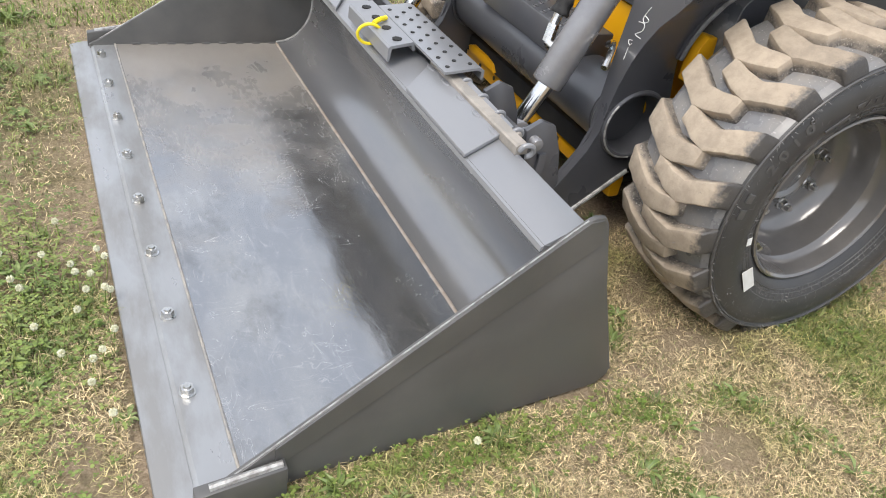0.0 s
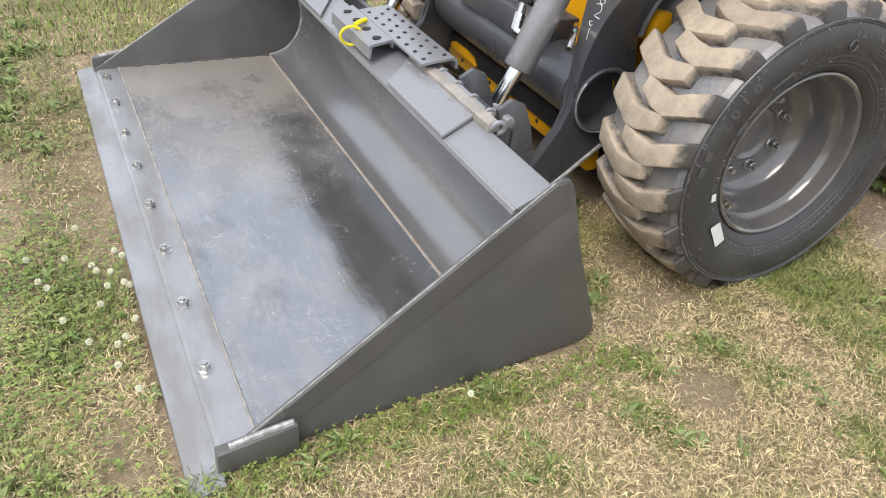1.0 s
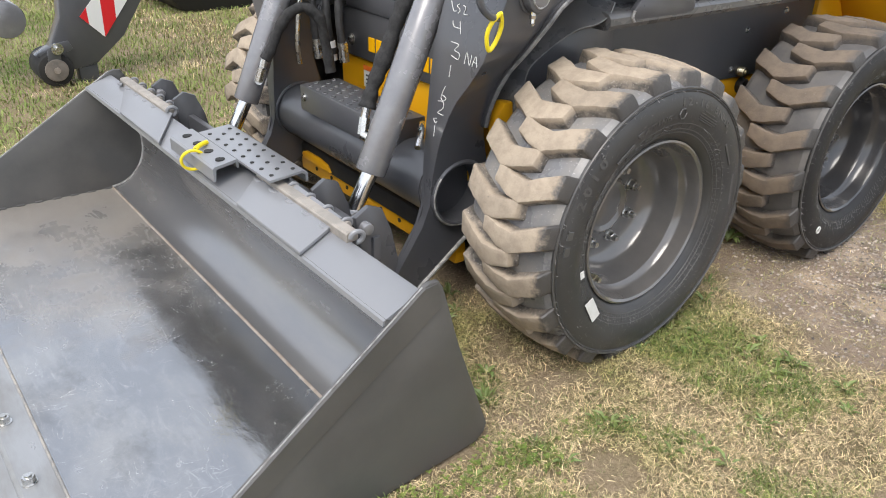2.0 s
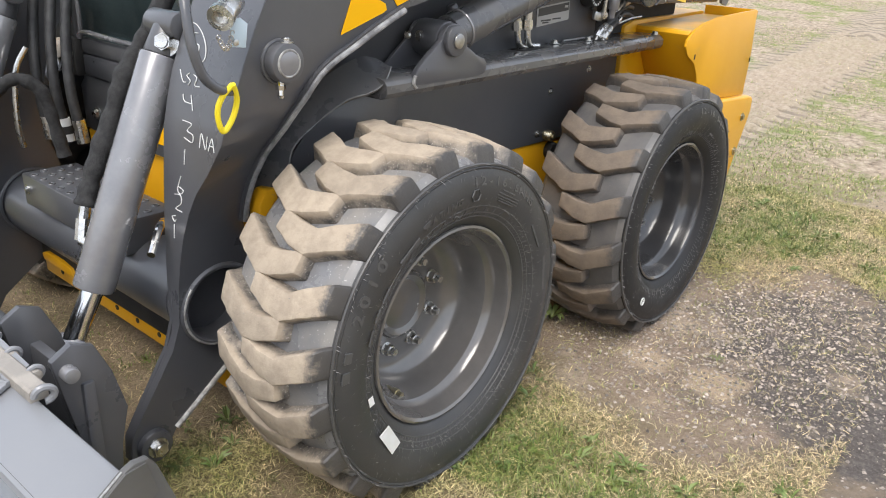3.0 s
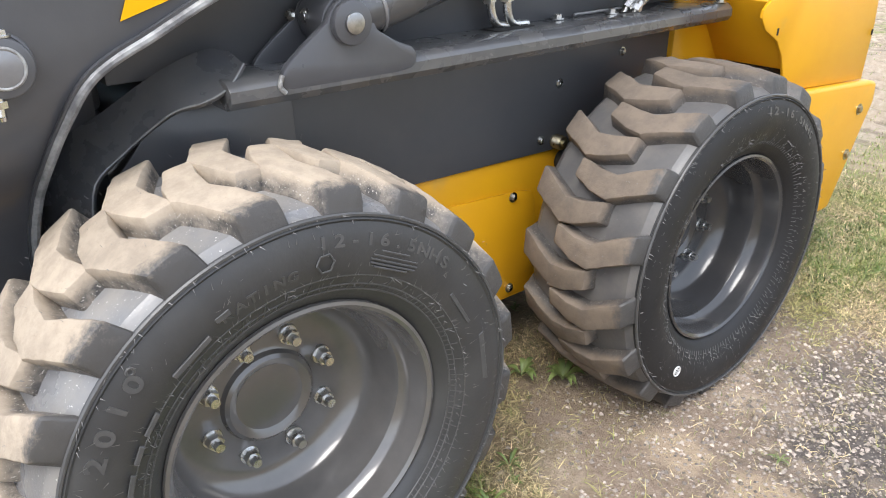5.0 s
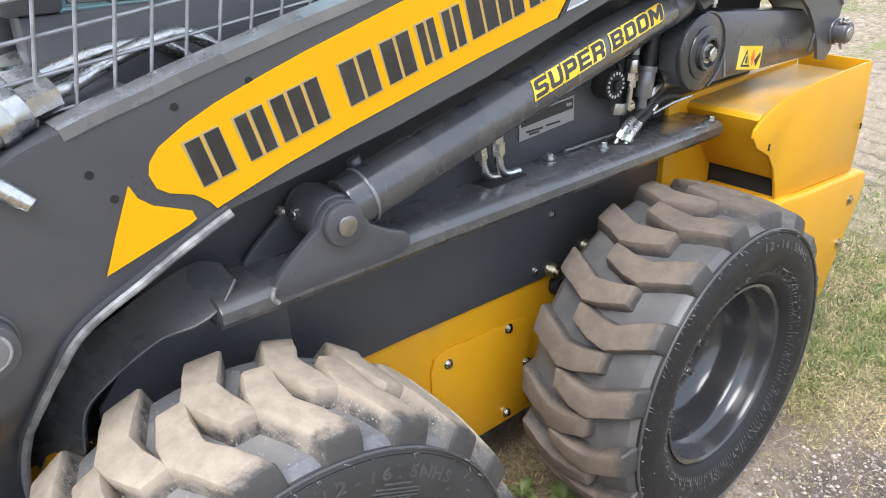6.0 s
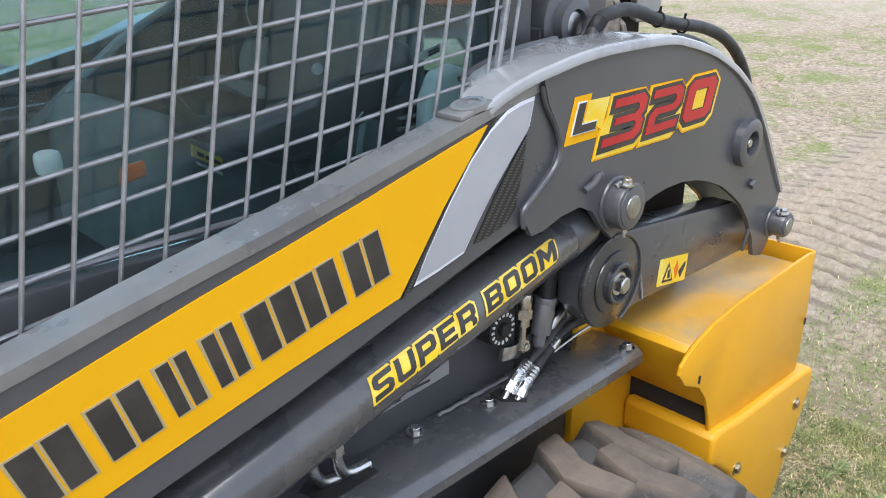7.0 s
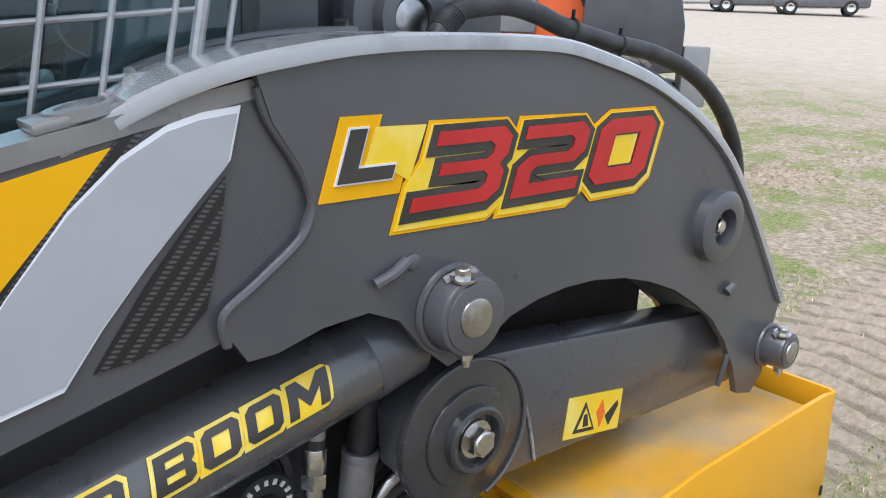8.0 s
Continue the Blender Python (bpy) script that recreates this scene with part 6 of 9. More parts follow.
def tyre_hairs():
    rng = random.Random(5)
    b = bmesh.new()
    for k in range(420):
        a, r = rng.uniform(0, math.tau), rng.choice((0.345, 0.338, 0.262, 0.247, 0.254, 0.31))
        y0 = -0.164 if r > 0.3 else -0.156 - 0.45 * (r - 0.247)
        p = Vector((r * math.sin(a), y0, r * math.cos(a)))
        w = Vector((rng.uniform(-1, 1), -1.2, rng.uniform(-1, 1))).normalized() * rng.uniform(0.006, 0.012)
        s = w.orthogonal().normalized() * 0.0008
        b.faces.new([b.verts.new(q) for q in (p - s, p + s, p + w)])
    for k in range(330):
        a, r = rng.uniform(0, math.tau), rng.choice((0.250, 0.262, 0.262, 0.276, 0.296, 0.322))
        y0 = float(np.interp(r, (0.245, 0.2525, 0.268, 0.288, 0.304, 0.327), (-0.1555, -0.1590, -0.1650, -0.1692, -0.1688, -0.1645))) - 0.0012
        p = Vector((r * math.sin(a), y0, r * math.cos(a)))
        lean = a + rng.gauss(0, 0.5)
        w = Vector((math.sin(lean), -0.22, math.cos(lean))).normalized() * rng.uniform(0.007, 0.015)
        s = Vector((math.cos(lean), 0, -math.sin(lean))) * 0.0006
        b.faces.new([b.verts.new(q) for q in (p - s, p + s, p + w)])
    for k in range(260):
        a, y = rng.uniform(0, math.tau), rng.uniform(-0.13, 0.10)
        r = 0.391
        p = Vector((r * math.sin(a), y, r * math.cos(a)))
        w = (Vector((math.sin(a), 0, math.cos(a))) + 0.5 * Vector((rng.uniform(-1, 1), rng.uniform(-1, 1), rng.uniform(-1, 1)))).normalized() * rng.uniform(0.004, 0.010)
        s = w.orthogonal().normalized() * 0.0004
        b.faces.new([b.verts.new(q) for q in (p - s, p + s, p + w)])
    return mesh_of("rubber_hair", b, HAIR)


hair_me = tyre_hairs()


def make_wheel(x, y, z, far_side, dust, spin, nut_turn):
    wheel = new("wheel", rim_me[dust])
    wheel.parent = loader
    wheel.location = Vector((x, y, z)) - loader.location
    if far_side:
        wheel.rotation_euler = (0, 0, math.pi)
    tagged(wheel, "dark glossy steel rim with wide dusty lugged tyre")

    def under(name, me, m, label=""):
        ob = new(name, me)
        ob.parent = wheel
        ob.matrix_basis = m
        if label:
            tagged(ob, label)
        return ob

    under("tyre", tyre_me[dust], Matrix(), "black rubber tyre")
    count = LUGS["front" if dust == LUG_FRONT else "rear"]
    for k in range(count):
        a = spin + k * math.tau / count
        under("tread_lug", lug_me[(dust, False)], Matrix.Rotation(a, 4, "Y"))
        under("tread_lug", lug_me[(dust, True)], Matrix.Rotation(a + math.pi / count, 4, "Y"))
    for k in range(8):
        a = nut_turn + k * math.tau / 8
        under("lug_nut", nut_me, Matrix.Translation((0.103 * math.sin(a), 0.0, 0.103 * math.cos(a))) @ Matrix.Rotation(0.7 * k, 4, "Y"))
    if not far_side:
        tagged(under("rubber_hair", hair_me, Matrix()), kind="stuff")
        for me in size_me:
            under("raised_figure", me, Matrix())
        tagged(under("bead_rib", rib_me, Matrix()), kind="stuff")
        for me in ring_me if dust == LUG_FRONT else ring_me[:1]:
            under(me.name.split(".")[0], me, Matrix())
    return under


under_f = make_wheel(-0.005, 0.0, 0.356, False, LUG_FRONT, 0.19, radians(25))
for me in rating_me:
    under_f("raised_letter", me, Matrix())
for me in year_me:
    under_f("raised_figure", me, Matrix())
for me in bar_me + mark_me:
    under_f("raised_marking", me, Matrix())
under_f("valve_stem", valve_me, Matrix.Translation((-0.071, 0.0, -0.166)), "brass valve stem")
tag_b = prism([(-0.015, -0.035), (0.013, -0.033), (0.015, 0.033), (-0.013, 0.035)], -0.1718, -0.1708)
under_f("paper_tag", mesh_of("paper_tag", tag_b, LABEL_WHITE), Matrix.Translation((-0.205, 0, -0.158)) @ Matrix.Rotation(radians(-32), 4, "Y"), "pale paper tag")
tag_b = prism([(-0.006, -0.010), (0.006, -0.010), (0.006, 0.010), (-0.006, 0.010)], -0.1712, -0.1702)
under_f("paper_tag", mesh_of("paper_tag", tag_b, LABEL_WHITE), Matrix.Translation((-0.252, 0.004, -0.05)) @ Matrix.Rotation(radians(-15), 4, "Y"))
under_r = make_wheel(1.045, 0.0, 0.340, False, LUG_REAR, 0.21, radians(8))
under_r("valve_stem", valve_me, Matrix.Translation((-0.15, 0.0, -0.10)))
dot_b = ring((0, -0.1712, 0), (0, 1, 0), 0.011, 0.0018, 16, 6)
for k in range(5):
    dot_b = disc_boss(0.005 * math.sin(k * 1.256), 0.005 * math.cos(k * 1.256), -0.172, -0.170, 0.002, 0, 8, dot_b)
under_r("round_mark", mesh_of("round_mark", dot_b, LABEL_WHITE), Matrix.Translation((-0.186, 0, -0.226)), "small white ring mark")
make_wheel(-0.005, 2 * YC, 0.356, True, LUG_FRONT, 0.06, 0.2)
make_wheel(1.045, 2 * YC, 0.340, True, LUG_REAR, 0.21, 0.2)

# --- yellow rear end
part("rear_body", prism([(1.24, 0.52), (1.24, 0.84), (1.30, 0.855), (1.86, 0.86), (1.86, 0.30), (1.60, 0.22), (1.30, 0.22)], 0.20, 2 * YC - 0.20, bevel=0.006), YELLOW, loader, "yellow rear body")


def fender_box():
    b = prism([(1.312, 0.828), (1.322, 0.838), (1.42, 0.838), (1.56, 0.656), (1.436, 0.656)], 0.0125, 0.2005, bevel=0.004)
    return "fender_front", b, YELLOW, "yellow sloping fender front"


def fender_top():
    b = prism([(1.318, 0.832), (1.326, 0.8415), (1.84, 0.850), (1.84, 0.838)], 0.0125, 0.2005, bevel=0.003)
    return "fender_top", b, DUSTY_YELLOW, "dusty yellow fender top"


def fender_side():
    line = [(1.285, 0.795), (1.288, 0.812), (1.305, 0.826), (1.345, 0.845), (1.40, 0.860), (1.50, 0.872), (1.70, 0.878), (1.84, 0.880), (1.865, 0.876), (1.885, 0.72), (1.878, 0.570), (1.44, 0.602), (1.430, 0.64), (1.405, 0.695), (1.37, 0.735), (1.31, 0.765)]
    return "fender_side", prism(line, 0.004, 0.012, bevel=0.002), YELLOW, "curved yellow side plate"


def lower_fender():
    line = [(1.428, 0.592), (1.440, 0.606), (1.47, 0.604), (1.55, 0.592), (1.90, 0.566), (1.945, 0.556), (1.95, 0.50), (1.80, 0.20), (1.70, 0.20), (1.62, 0.34), (1.53, 0.46), (1.46, 0.515), (1.428, 0.53)]
    return "lower_fender", prism(line, -0.016, 0.198, bevel=0.012, seg=3), YELLOW, "yellow moulded lower fender"


def fender_gap():
    return "fender_gap", prism([(1.452, 0.600), (1.452, 0.660), (1.56, 0.660), (1.56, 0.600)], 0.0128, 0.199), MATT_BLACK, "dark gap strip"


def fender_end():
    return "fender_end", prism([(0.012, 0.58), (0.004, 0.876), (0.012, 0.880), (0.20, 0.880), (0.20, 0.58)], 1.862, 1.870, "x"), YELLOW, ""


for make in (fender_box, fender_top, fender_side, lower_fender, fender_gap, fender_end):
    both(make)
for x, z in ((1.56, 0.46), (1.86, 0.49), (1.84, 0.36)):
    part("fender_bolt", hexbolt((x, -0.016, z), (0, -1, 0), 0.011, 0.007), BRASS_ZINC, loader)
for x, z in ((1.362, 0.757), (1.875, 0.70)):
    part("fender_slot", pipe([(x, 0.003, z - 0.008), (x + 0.001, 0.003, z + 0.008)], 0.0025, 6), MATT_BLACK, loader)

# --- cab
CAB_Y, CAB_F = 0.206, 2 * YC - 0.206
SILL_Z, CAB_REAR = 1.206, 1.36
part("cab_sill", box(-0.10, 1.06, CAB_Y, CAB_Y + 0.05, 0.8155, SILL_Z, 0.004), BLACK, loader, "black lower cab wall")
part("cab_sill", box(-0.10, 1.06, CAB_F - 0.05, CAB_F, 0.8155, SILL_Z, 0.004), BLACK, loader)
part("cab_floor", box(-0.10, CAB_REAR, CAB_Y + 0.051, CAB_F - 0.051, 0.8155, 0.95, 0.004), CAB_DARK, loader)
for x0, x1 in ((-0.12, -0.05), (1.0, 1.062)):
    for a, b_ in ((CAB_Y - 0.012, CAB_Y + 0.06), (CAB_F - 0.06, CAB_F + 0.012)):
        part("cab_post", box(x0, x1, a, b_, SILL_Z + 0.001, 1.93, 0.008), BLACK, loader, "black cab post")
part("cab_roof", box(-0.16, CAB_REAR + 0.04, CAB_Y - 0.03, CAB_F + 0.03, 1.931, 2.0, 0.02), CHARCOAL, loader, "dark cab roof")
part("cab_pillar", prism([(0.235, SILL_Z), (0.285, SILL_Z), (0.215, 1.93), (0.165, 1.93)], CAB_Y + 0.053, CAB_Y + 0.075, bevel=0.004), BLACK, loader)
for a, b_, seal in ((CAB_Y + 0.020, CAB_Y + 0.024, CAB_Y + 0.012), (CAB_F - 0.024, CAB_F - 0.020, CAB_F - 0.012)):
    pane = part("side_glass", box(-0.05, 1.0, a, b_, SILL_Z + 0.001, 1.93), GLASS, loader, "tinted side window")
    pane.visible_shadow = False
    part("window_seal", pipe([(-0.04, seal, SILL_Z + 0.012), (0.25, seal, SILL_Z + 0.006), (0.55, seal, SILL_Z + 0.012), (0.99, seal, SILL_Z + 0.012)], 0.0045, 8, 6), CYL_GREY, loader, "glossy grey lower window seal")
    inner = CAB_Y + 0.062 if seal < YC else CAB_F - 0.084
    part("rear_side_wall", box(1.063, CAB_REAR, inner, inner + 0.022, 0.951, 1.93, 0.004), BLACK, loader)
part("rear_wall", box(CAB_REAR, CAB_REAR + 0.025, CAB_Y + 0.062, CAB_F - 0.062, 0.951, 1.26, 0.004), CAB_DARK, loader)
pane = part("rear_glass", box(CAB_REAR + 0.010, CAB_REAR + 0.014, CAB_Y + 0.085, CAB_F - 0.085, 1.261, 1.93), GLASS, loader)
pane.visible_shadow = False
GUARD_Y, GUARD_END = 0.136, 0.925             # the guard's plane, and its rear rod at z = 1.40
LEAN, RISE = 0.193, 0.121                     # its uprights lean back, its cross wires rise to the rear


def guard_x(x, z):
    return x + LEAN * (z - 1.25)


end_x = GUARD_END - LEAN * 0.15
screen = part("window_guard", rod((guard_x(end_x, 1.21), GUARD_Y, 1.21), (guard_x(end_x, 1.90), GUARD_Y, 1.90), 0.0055, 0.0055, 10), MESH_STEEL, loader, "welded grey wire guard over the window")
for k in range(-14, 12):
    x = 0.4345 + 0.0441 * k
    z0 = max(0.985, 0.95 + 0.256 * (x - 0.236) / (1 - 0.256 * LEAN))
    part("wire", rod((guard_x(x, z0), GUARD_Y - 0.002, z0), (guard_x(x, 1.90), GUARD_Y - 0.002, 1.90), 0.0025, 0.0025, 8), MESH_STEEL, screen)
for k in range(-8, 14):
    z = 1.351 + 0.0423 * k                    # height at x = 0.5
    x1 = guard_x(end_x, z + RISE * 0.4)
    x1 = min(x1, 0.5 + (z - 1.03) / (0.256 - RISE))
    x0 = -0.16 + LEAN * (z - 1.25)
    if x1 > x0 + 0.05:
        part("wire", rod((x0, GUARD_Y + 0.002, z + RISE * (x0 - 0.5)), (x1, GUARD_Y + 0.002, z + RISE * (x1 - 0.5)), 0.0026, 0.0026, 8), MESH_STEEL, screen)
for z in (1.32, 1.60, 1.88):
    part("guard_stay", rod((guard_x(end_x, z), GUARD_Y, z), (guard_x(end_x, z) + 0.06, CAB_Y, z), 0.005, 0.005, 8), MESH_STEEL, screen)
# seat, controls and lining
seat = part("seat", prism([(0.57, 1.05), (0.575, 1.24), (0.60, 1.285), (0.66, 1.275), (0.80, 1.215), (1.06, 1.18), (1.06, 1.0), (0.62, 1.0)], 0.50, 0.92, bevel=0.03, seg=3), SEAT_DARK, loader, "grey-green vinyl operator seat")
part("seat_back", prism([(1.02, 1.15), (1.10, 1.62), (1.18, 1.64), (1.18, 1.15)], 0.54, 0.94, bevel=0.035, seg=3), SEAT_DARK, seat)
part("seat_pan", box(0.64, 1.16, 0.52, 0.90, 0.951, 1.02, 0.02), CAB_DARK, seat)
arm = [(0.600, 1.340), (0.628, 1.303), (0.684, 1.275), (0.734, 1.284), (0.805, 1.303), (0.861, 1.312), (0.943, 1.341), (1.010, 1.378), (1.030, 1.330), (0.984, 1.289), (0.939, 1.263), (0.895, 1.244), (0.823, 1.213), (0.750, 1.208), (0.695, 1.237), (0.610, 1.275)]
pod = part("arm_rest", prism(arm, 0.415, 0.475, bevel=0.012, seg=3), ARM_BLACK, loader, "black curved arm rest")
part("arm_bracket", pipe([(0.80, 0.44, 1.215), (0.83, 0.44, 1.10), (0.86, 0.44, 0.955)], 0.018, 12), ARM_BLACK, pod)
part("pod_trim", pipe([(0.865, 0.413, 1.252), (0.89, 0.412, 1.262), (0.905, 0.413, 1.272)], 0.0016, 6), CHROME, pod)
far_pod = part("control_pod", prism([(0.90, 1.12), (0.92, 1.22), (1.02, 1.235), (1.20, 1.26), (1.30, 1.30), (1.30, 1.12)], 0.96, 1.11, bevel=0.015, seg=3), CAB_DARK, loader, "dark control pod with pale joystick")
part("pod_panel", prism([(0.930, 1.262), (0.985, 1.262), (1.095, 1.222), (1.070, 1.205), (1.000, 1.220)], 0.93, 1.03, bevel=0.006), SEAT, far_pod, "pale teal control panel")
part("joystick", pipe([(1.115, 1.09, 1.20), (1.118, 1.09, 1.245), (1.125, 1.09, 1.285), (1.130, 1.09, 1.325)], lambda t: 0.016 + 0.030 * math.sin(0.2 + 2.5 * t), 18), SEAT, far_pod, "pale joystick grip")
part("joystick_boot", rod((1.112, 1.09, 1.17), (1.116, 1.09, 1.215), 0.05, 0.025, 16, 0.004), ARM_BLACK, far_pod)
part("pod_knob", pipe([(1.285, 1.05, 1.27), (1.288, 1.05, 1.30), (1.292, 1.05, 1.335), (1.294, 1.05, 1.35)], lambda t: 0.012 + 0.022 * math.sin(0.25 + 2.5 * t), 16), SEAT, far_pod, "pale round knob")
part("pod_knob", rod((1.127, 0.90, 1.385), (1.127, 0.90, 1.425), 0.024, 0.020, 16, 0.007), LABEL_WHITE, far_pod)
part("knob_stalk", rod((1.127, 0.96, 1.24), (1.127, 0.90, 1.386), 0.006, 0.006, 10), MATT_BLACK, far_pod)
for k in range(4):
    part("pod_slot", box(1.15 + 0.03 * k, 1.165 + 0.03 * k, 0.97, 1.03, 1.258 + 0.006 * k, 1.270 + 0.006 * k, 0.002), MATT_BLACK, far_pod)
part("seat_pad", prism([(0.942, 1.150), (0.963, 1.237), (0.994, 1.239), (0.990, 1.150)], 0.478, 0.499, bevel=0.006), SEAT, loader, "pale seat side pad")
part("seat_pad", prism([(0.935, 1.20), (0.947, 1.302), (0.967, 1.340), (1.006, 1.348), (1.040, 1.338), (1.040, 1.20)], 0.300, 0.335, bevel=0.012, seg=3), SEAT, loader, "pale rounded head of the belt reel")
part("belt_box", box(0.93, 1.02, 0.345, 0.40, 1.06, 1.29, 0.01), MATT_BLACK, loader)
for k in range(3):
    part("belt_bar", box(0.915, 0.955, 0.335, 0.343, 1.25 + 0.018 * k, 1.256 + 0.018 * k, 0.001), CYL_GREY, loader)
part("vent_ring", ring((1.075, 0.92, 1.40), (0.15, 1, 0.1), 0.062, 0.0022, 40, 8), SEAT, loader, "thin pale curved line of the far vent")
part("boot_bellows", pipe([(1.275, 1.0, 1.38), (1.285, 1.0, 1.54)], lambda t: 0.058 - 0.008 * t + 0.007 * math.sin(t * 44), 18, 26), MATT_BLACK, loader, "black rubber bellows")
part("dash", prism([(-0.05, 0.98), (-0.04, 1.16), (0.06, 1.20), (0.14, 1.02)], 0.28, 1.10, bevel=0.02), CAB_DARK, loader)
part("far_lining", prism([(0.0, 0.952), (0.0, 1.05), (0.50, 1.12), (0.66, 1.24), (0.81, 1.352), (0.985, 1.442), (1.055, 1.420), (1.075, 1.374), (0.93, 1.30), (0.866, 1.20), (1.0, 1.15), (1.0, 0.952)], CAB_F - 0.115, CAB_F - 0.052, bevel=0.012), CAB_DARK, loader, "dark moulded door lining")
part("lining_edge", pipe([(0.67, CAB_F - 0.119, 1.252), (0.81, CAB_F - 0.121, 1.356), (0.975, CAB_F - 0.119, 1.444)], 0.007, 8), SEAT, loader, "pale edge of the lining")
for x, z in ((0.28, 1.24), (0.90, 1.33)):
    part("seat_belt_clip", disc_boss(x, z, 0.52, 0.53, 0.010, 0.003), SEAT, loader)
part("warning_triangle", prism([(0.285, 1.262), (0.318, 1.262), (0.302, 1.295)], 0.265, 0.272), LABEL_ORANGE, loader, "orange triangle sign")
part("orange_buckle", prism([(0.22, 1.245), (0.275, 1.252), (0.275, 1.266), (0.23, 1.268)], 0.30, 0.315, bevel=0.003), LABEL_ORANGE, loader, "orange plastic clip")
part("orange_buckle", prism([(0.50, 1.235), (0.535, 1.242), (0.535, 1.262), (0.505, 1.258)], 0.40, 0.412, bevel=0.003), LABEL_ORANGE, loader)
part("side_sticker", prism([(0.647, 1.249), (0.692, 1.220), (0.690, 1.204), (0.645, 1.231)], 0.492, 0.4985), DECAL_BRIGHT, seat, "small yellow sticker on the seat side")
for k in range(3):
    x, z = 0.652 + 0.013 * k, 1.2385 - 0.0084 * k
    part("sticker_bar", prism([(x, z), (x + 0.010, z - 0.0065), (x + 0.0095, z - 0.0125), (x - 0.0005, z - 0.006)], 0.490, 0.4925), LABEL_DARK, seat)
part("sticker_bar", prism([(0.652, 1.222), (0.690, 1.198), (0.690, 1.193), (0.652, 1.217)], 0.492, 0.4985), LABEL_WHITE, seat)
part("white_knob", rod((0.374, 0.247, 1.306), (0.374, 0.247, 1.330), 0.013, 0.013, 18, 0.006), LABEL_WHITE, loader, "round white knob")
part("window_label", prism([(1.030, 1.338), (1.085, 1.352), (1.085, 1.366), (1.030, 1.352)], 0.418, 0.421), LABEL_WHITE, loader, "small white label inside the cab")
for k in range(2):
    part("label_bar", prism([(1.055, 1.3475 + 0.005 * k), (1.080, 1.3538 + 0.005 * k), (1.080, 1.3560 + 0.005 * k), (1.055, 1.3497 + 0.005 * k)], 0.416, 0.4178), LABEL_DARK, loader)
# side label on the wall below the boom
lab = part("side_label", prism([(0.733, 0.868), (0.895, 0.880), (0.893, 0.932), (0.731, 0.920)], CAB_Y - 0.0025, CAB_Y - 0.0005), LABEL_SILVER, loader, "silver side label with dark bars")
part("label_field", prism([(0.738, 0.896), (0.890, 0.906), (0.889, 0.928), (0.737, 0.917)], CAB_Y - 0.0035, CAB_Y - 0.002), LABEL_DARK, lab)
for x0, x1, z in ((0.752, 0.80, 0.882), (0.81, 0.852, 0.884), (0.76, 0.79, 0.876)):
    part("label_bar", box(x0, x1, CAB_Y - 0.0035, CAB_Y - 0.002, z, z + 0.004), LABEL_DARK, lab)
part("label_bar", box(0.868, 0.884, CAB_Y - 0.0045, CAB_Y - 0.003, 0.914, 0.920), LABEL_SILVER, lab)

# --- front of the machine between the arms
part("front_panel", box(-0.118, -0.101, 0.38, 1.10, 0.545, 0.70, 0.004), BLACK, loader, "black front panel")
for k in range(10):
    y1 = 0.945 - k * 0.0435 - (0.03 if k > 2 else 0)
    part("name_block", box(-0.1215, -0.1175, y1 - 0.035, y1, 0.579, 0.624, 0.001, 1), DECAL_YELLOW, loader, "plain yellow block")
part("front_label", box(-0.1035, -0.1005, 0.935, 1.005, 0.448, 0.520), LABEL_WHITE, loader, "white label with orange head")
part("label_head", box(-0.1050, -0.1030, 0.935, 1.005, 0.505, 0.521), LABEL_ORANGE, loader)
for k in range(3):
    part("label_bar", box(-0.1050, -0.1030, 0.95, 0.99, 0.458 + 0.014 * k, 0.463 + 0.014 * k), LABEL_DARK, loader)
part("panel_bolt", hexbolt((-0.118, 1.05, 0.60), (-1, 0, 0), 0.012, 0.010), ZINC, loader)
part("door_sill", box(-0.125, -0.085, 0.32, 1.14, 0.70, 0.76, 0.008), CHARCOAL, loader)
pane = part("door_glass", box(-0.105, -0.100, 0.36, 1.10, 0.80, 1.90), GLASS, loader, "tinted front door glass")
pane.visible_shadow = False
for y0, y1 in ((0.30, 0.36), (1.10, 1.16)):
    part("door_frame", box(-0.125, -0.085, y0, y1, 0.76, 1.93, 0.010), BLACK, loader)
part("door_frame", box(-0.125, -0.085, 0.36, 1.10, 0.76, 0.80, 0.008), BLACK, loader)
part("door_bead", pipe([(-0.127, 0.40, 1.5), (-0.127, 0.40, 0.86), (-0.127, 0.44, 0.82), (-0.127, 1.02, 0.82), (-0.127, 1.06, 0.86), (-0.127, 1.06, 1.5)], 0.006, 8), CYL_GREY, loader, "grey window bead")
part("door_hinge", box(-0.15, -0.12, 1.07, 1.14, 0.70, 0.80, 0.01), MATT_BLACK, loader)
part("door_hinge_bolt", hexbolt((-0.15, 1.10, 0.765), (-1, 0, 0), 0.016, 0.014), ZINC, loader)
step = part("cab_step", box(-0.387, -0.25, 0.455, 0.922, 0.436, 0.516, 0.005), CHARCOAL, loader, "perforated step box on the cross tube")
for j in range(4):
    for k in range(10):
        x, y = -0.372 + j * 0.032, 0.475 + k * 0.045 + (0.022 if j % 2 else 0)
        if y < 0.91:
            part("step_stud", ring((x, y, 0.5165), (0, 0, 1), 0.0068, 0.0024, 10, 6), CHARCOAL, step)
            part("stud_hole", rod((x, y, 0.5155), (x, y, 0.5172), 0.0050, 0.0050, 10), MATT_BLACK, step)
part("step_rivet", hexbolt((-0.387, 0.895, 0.480), (-1, 0, 0), 0.008, 0.006), ZINC, step)
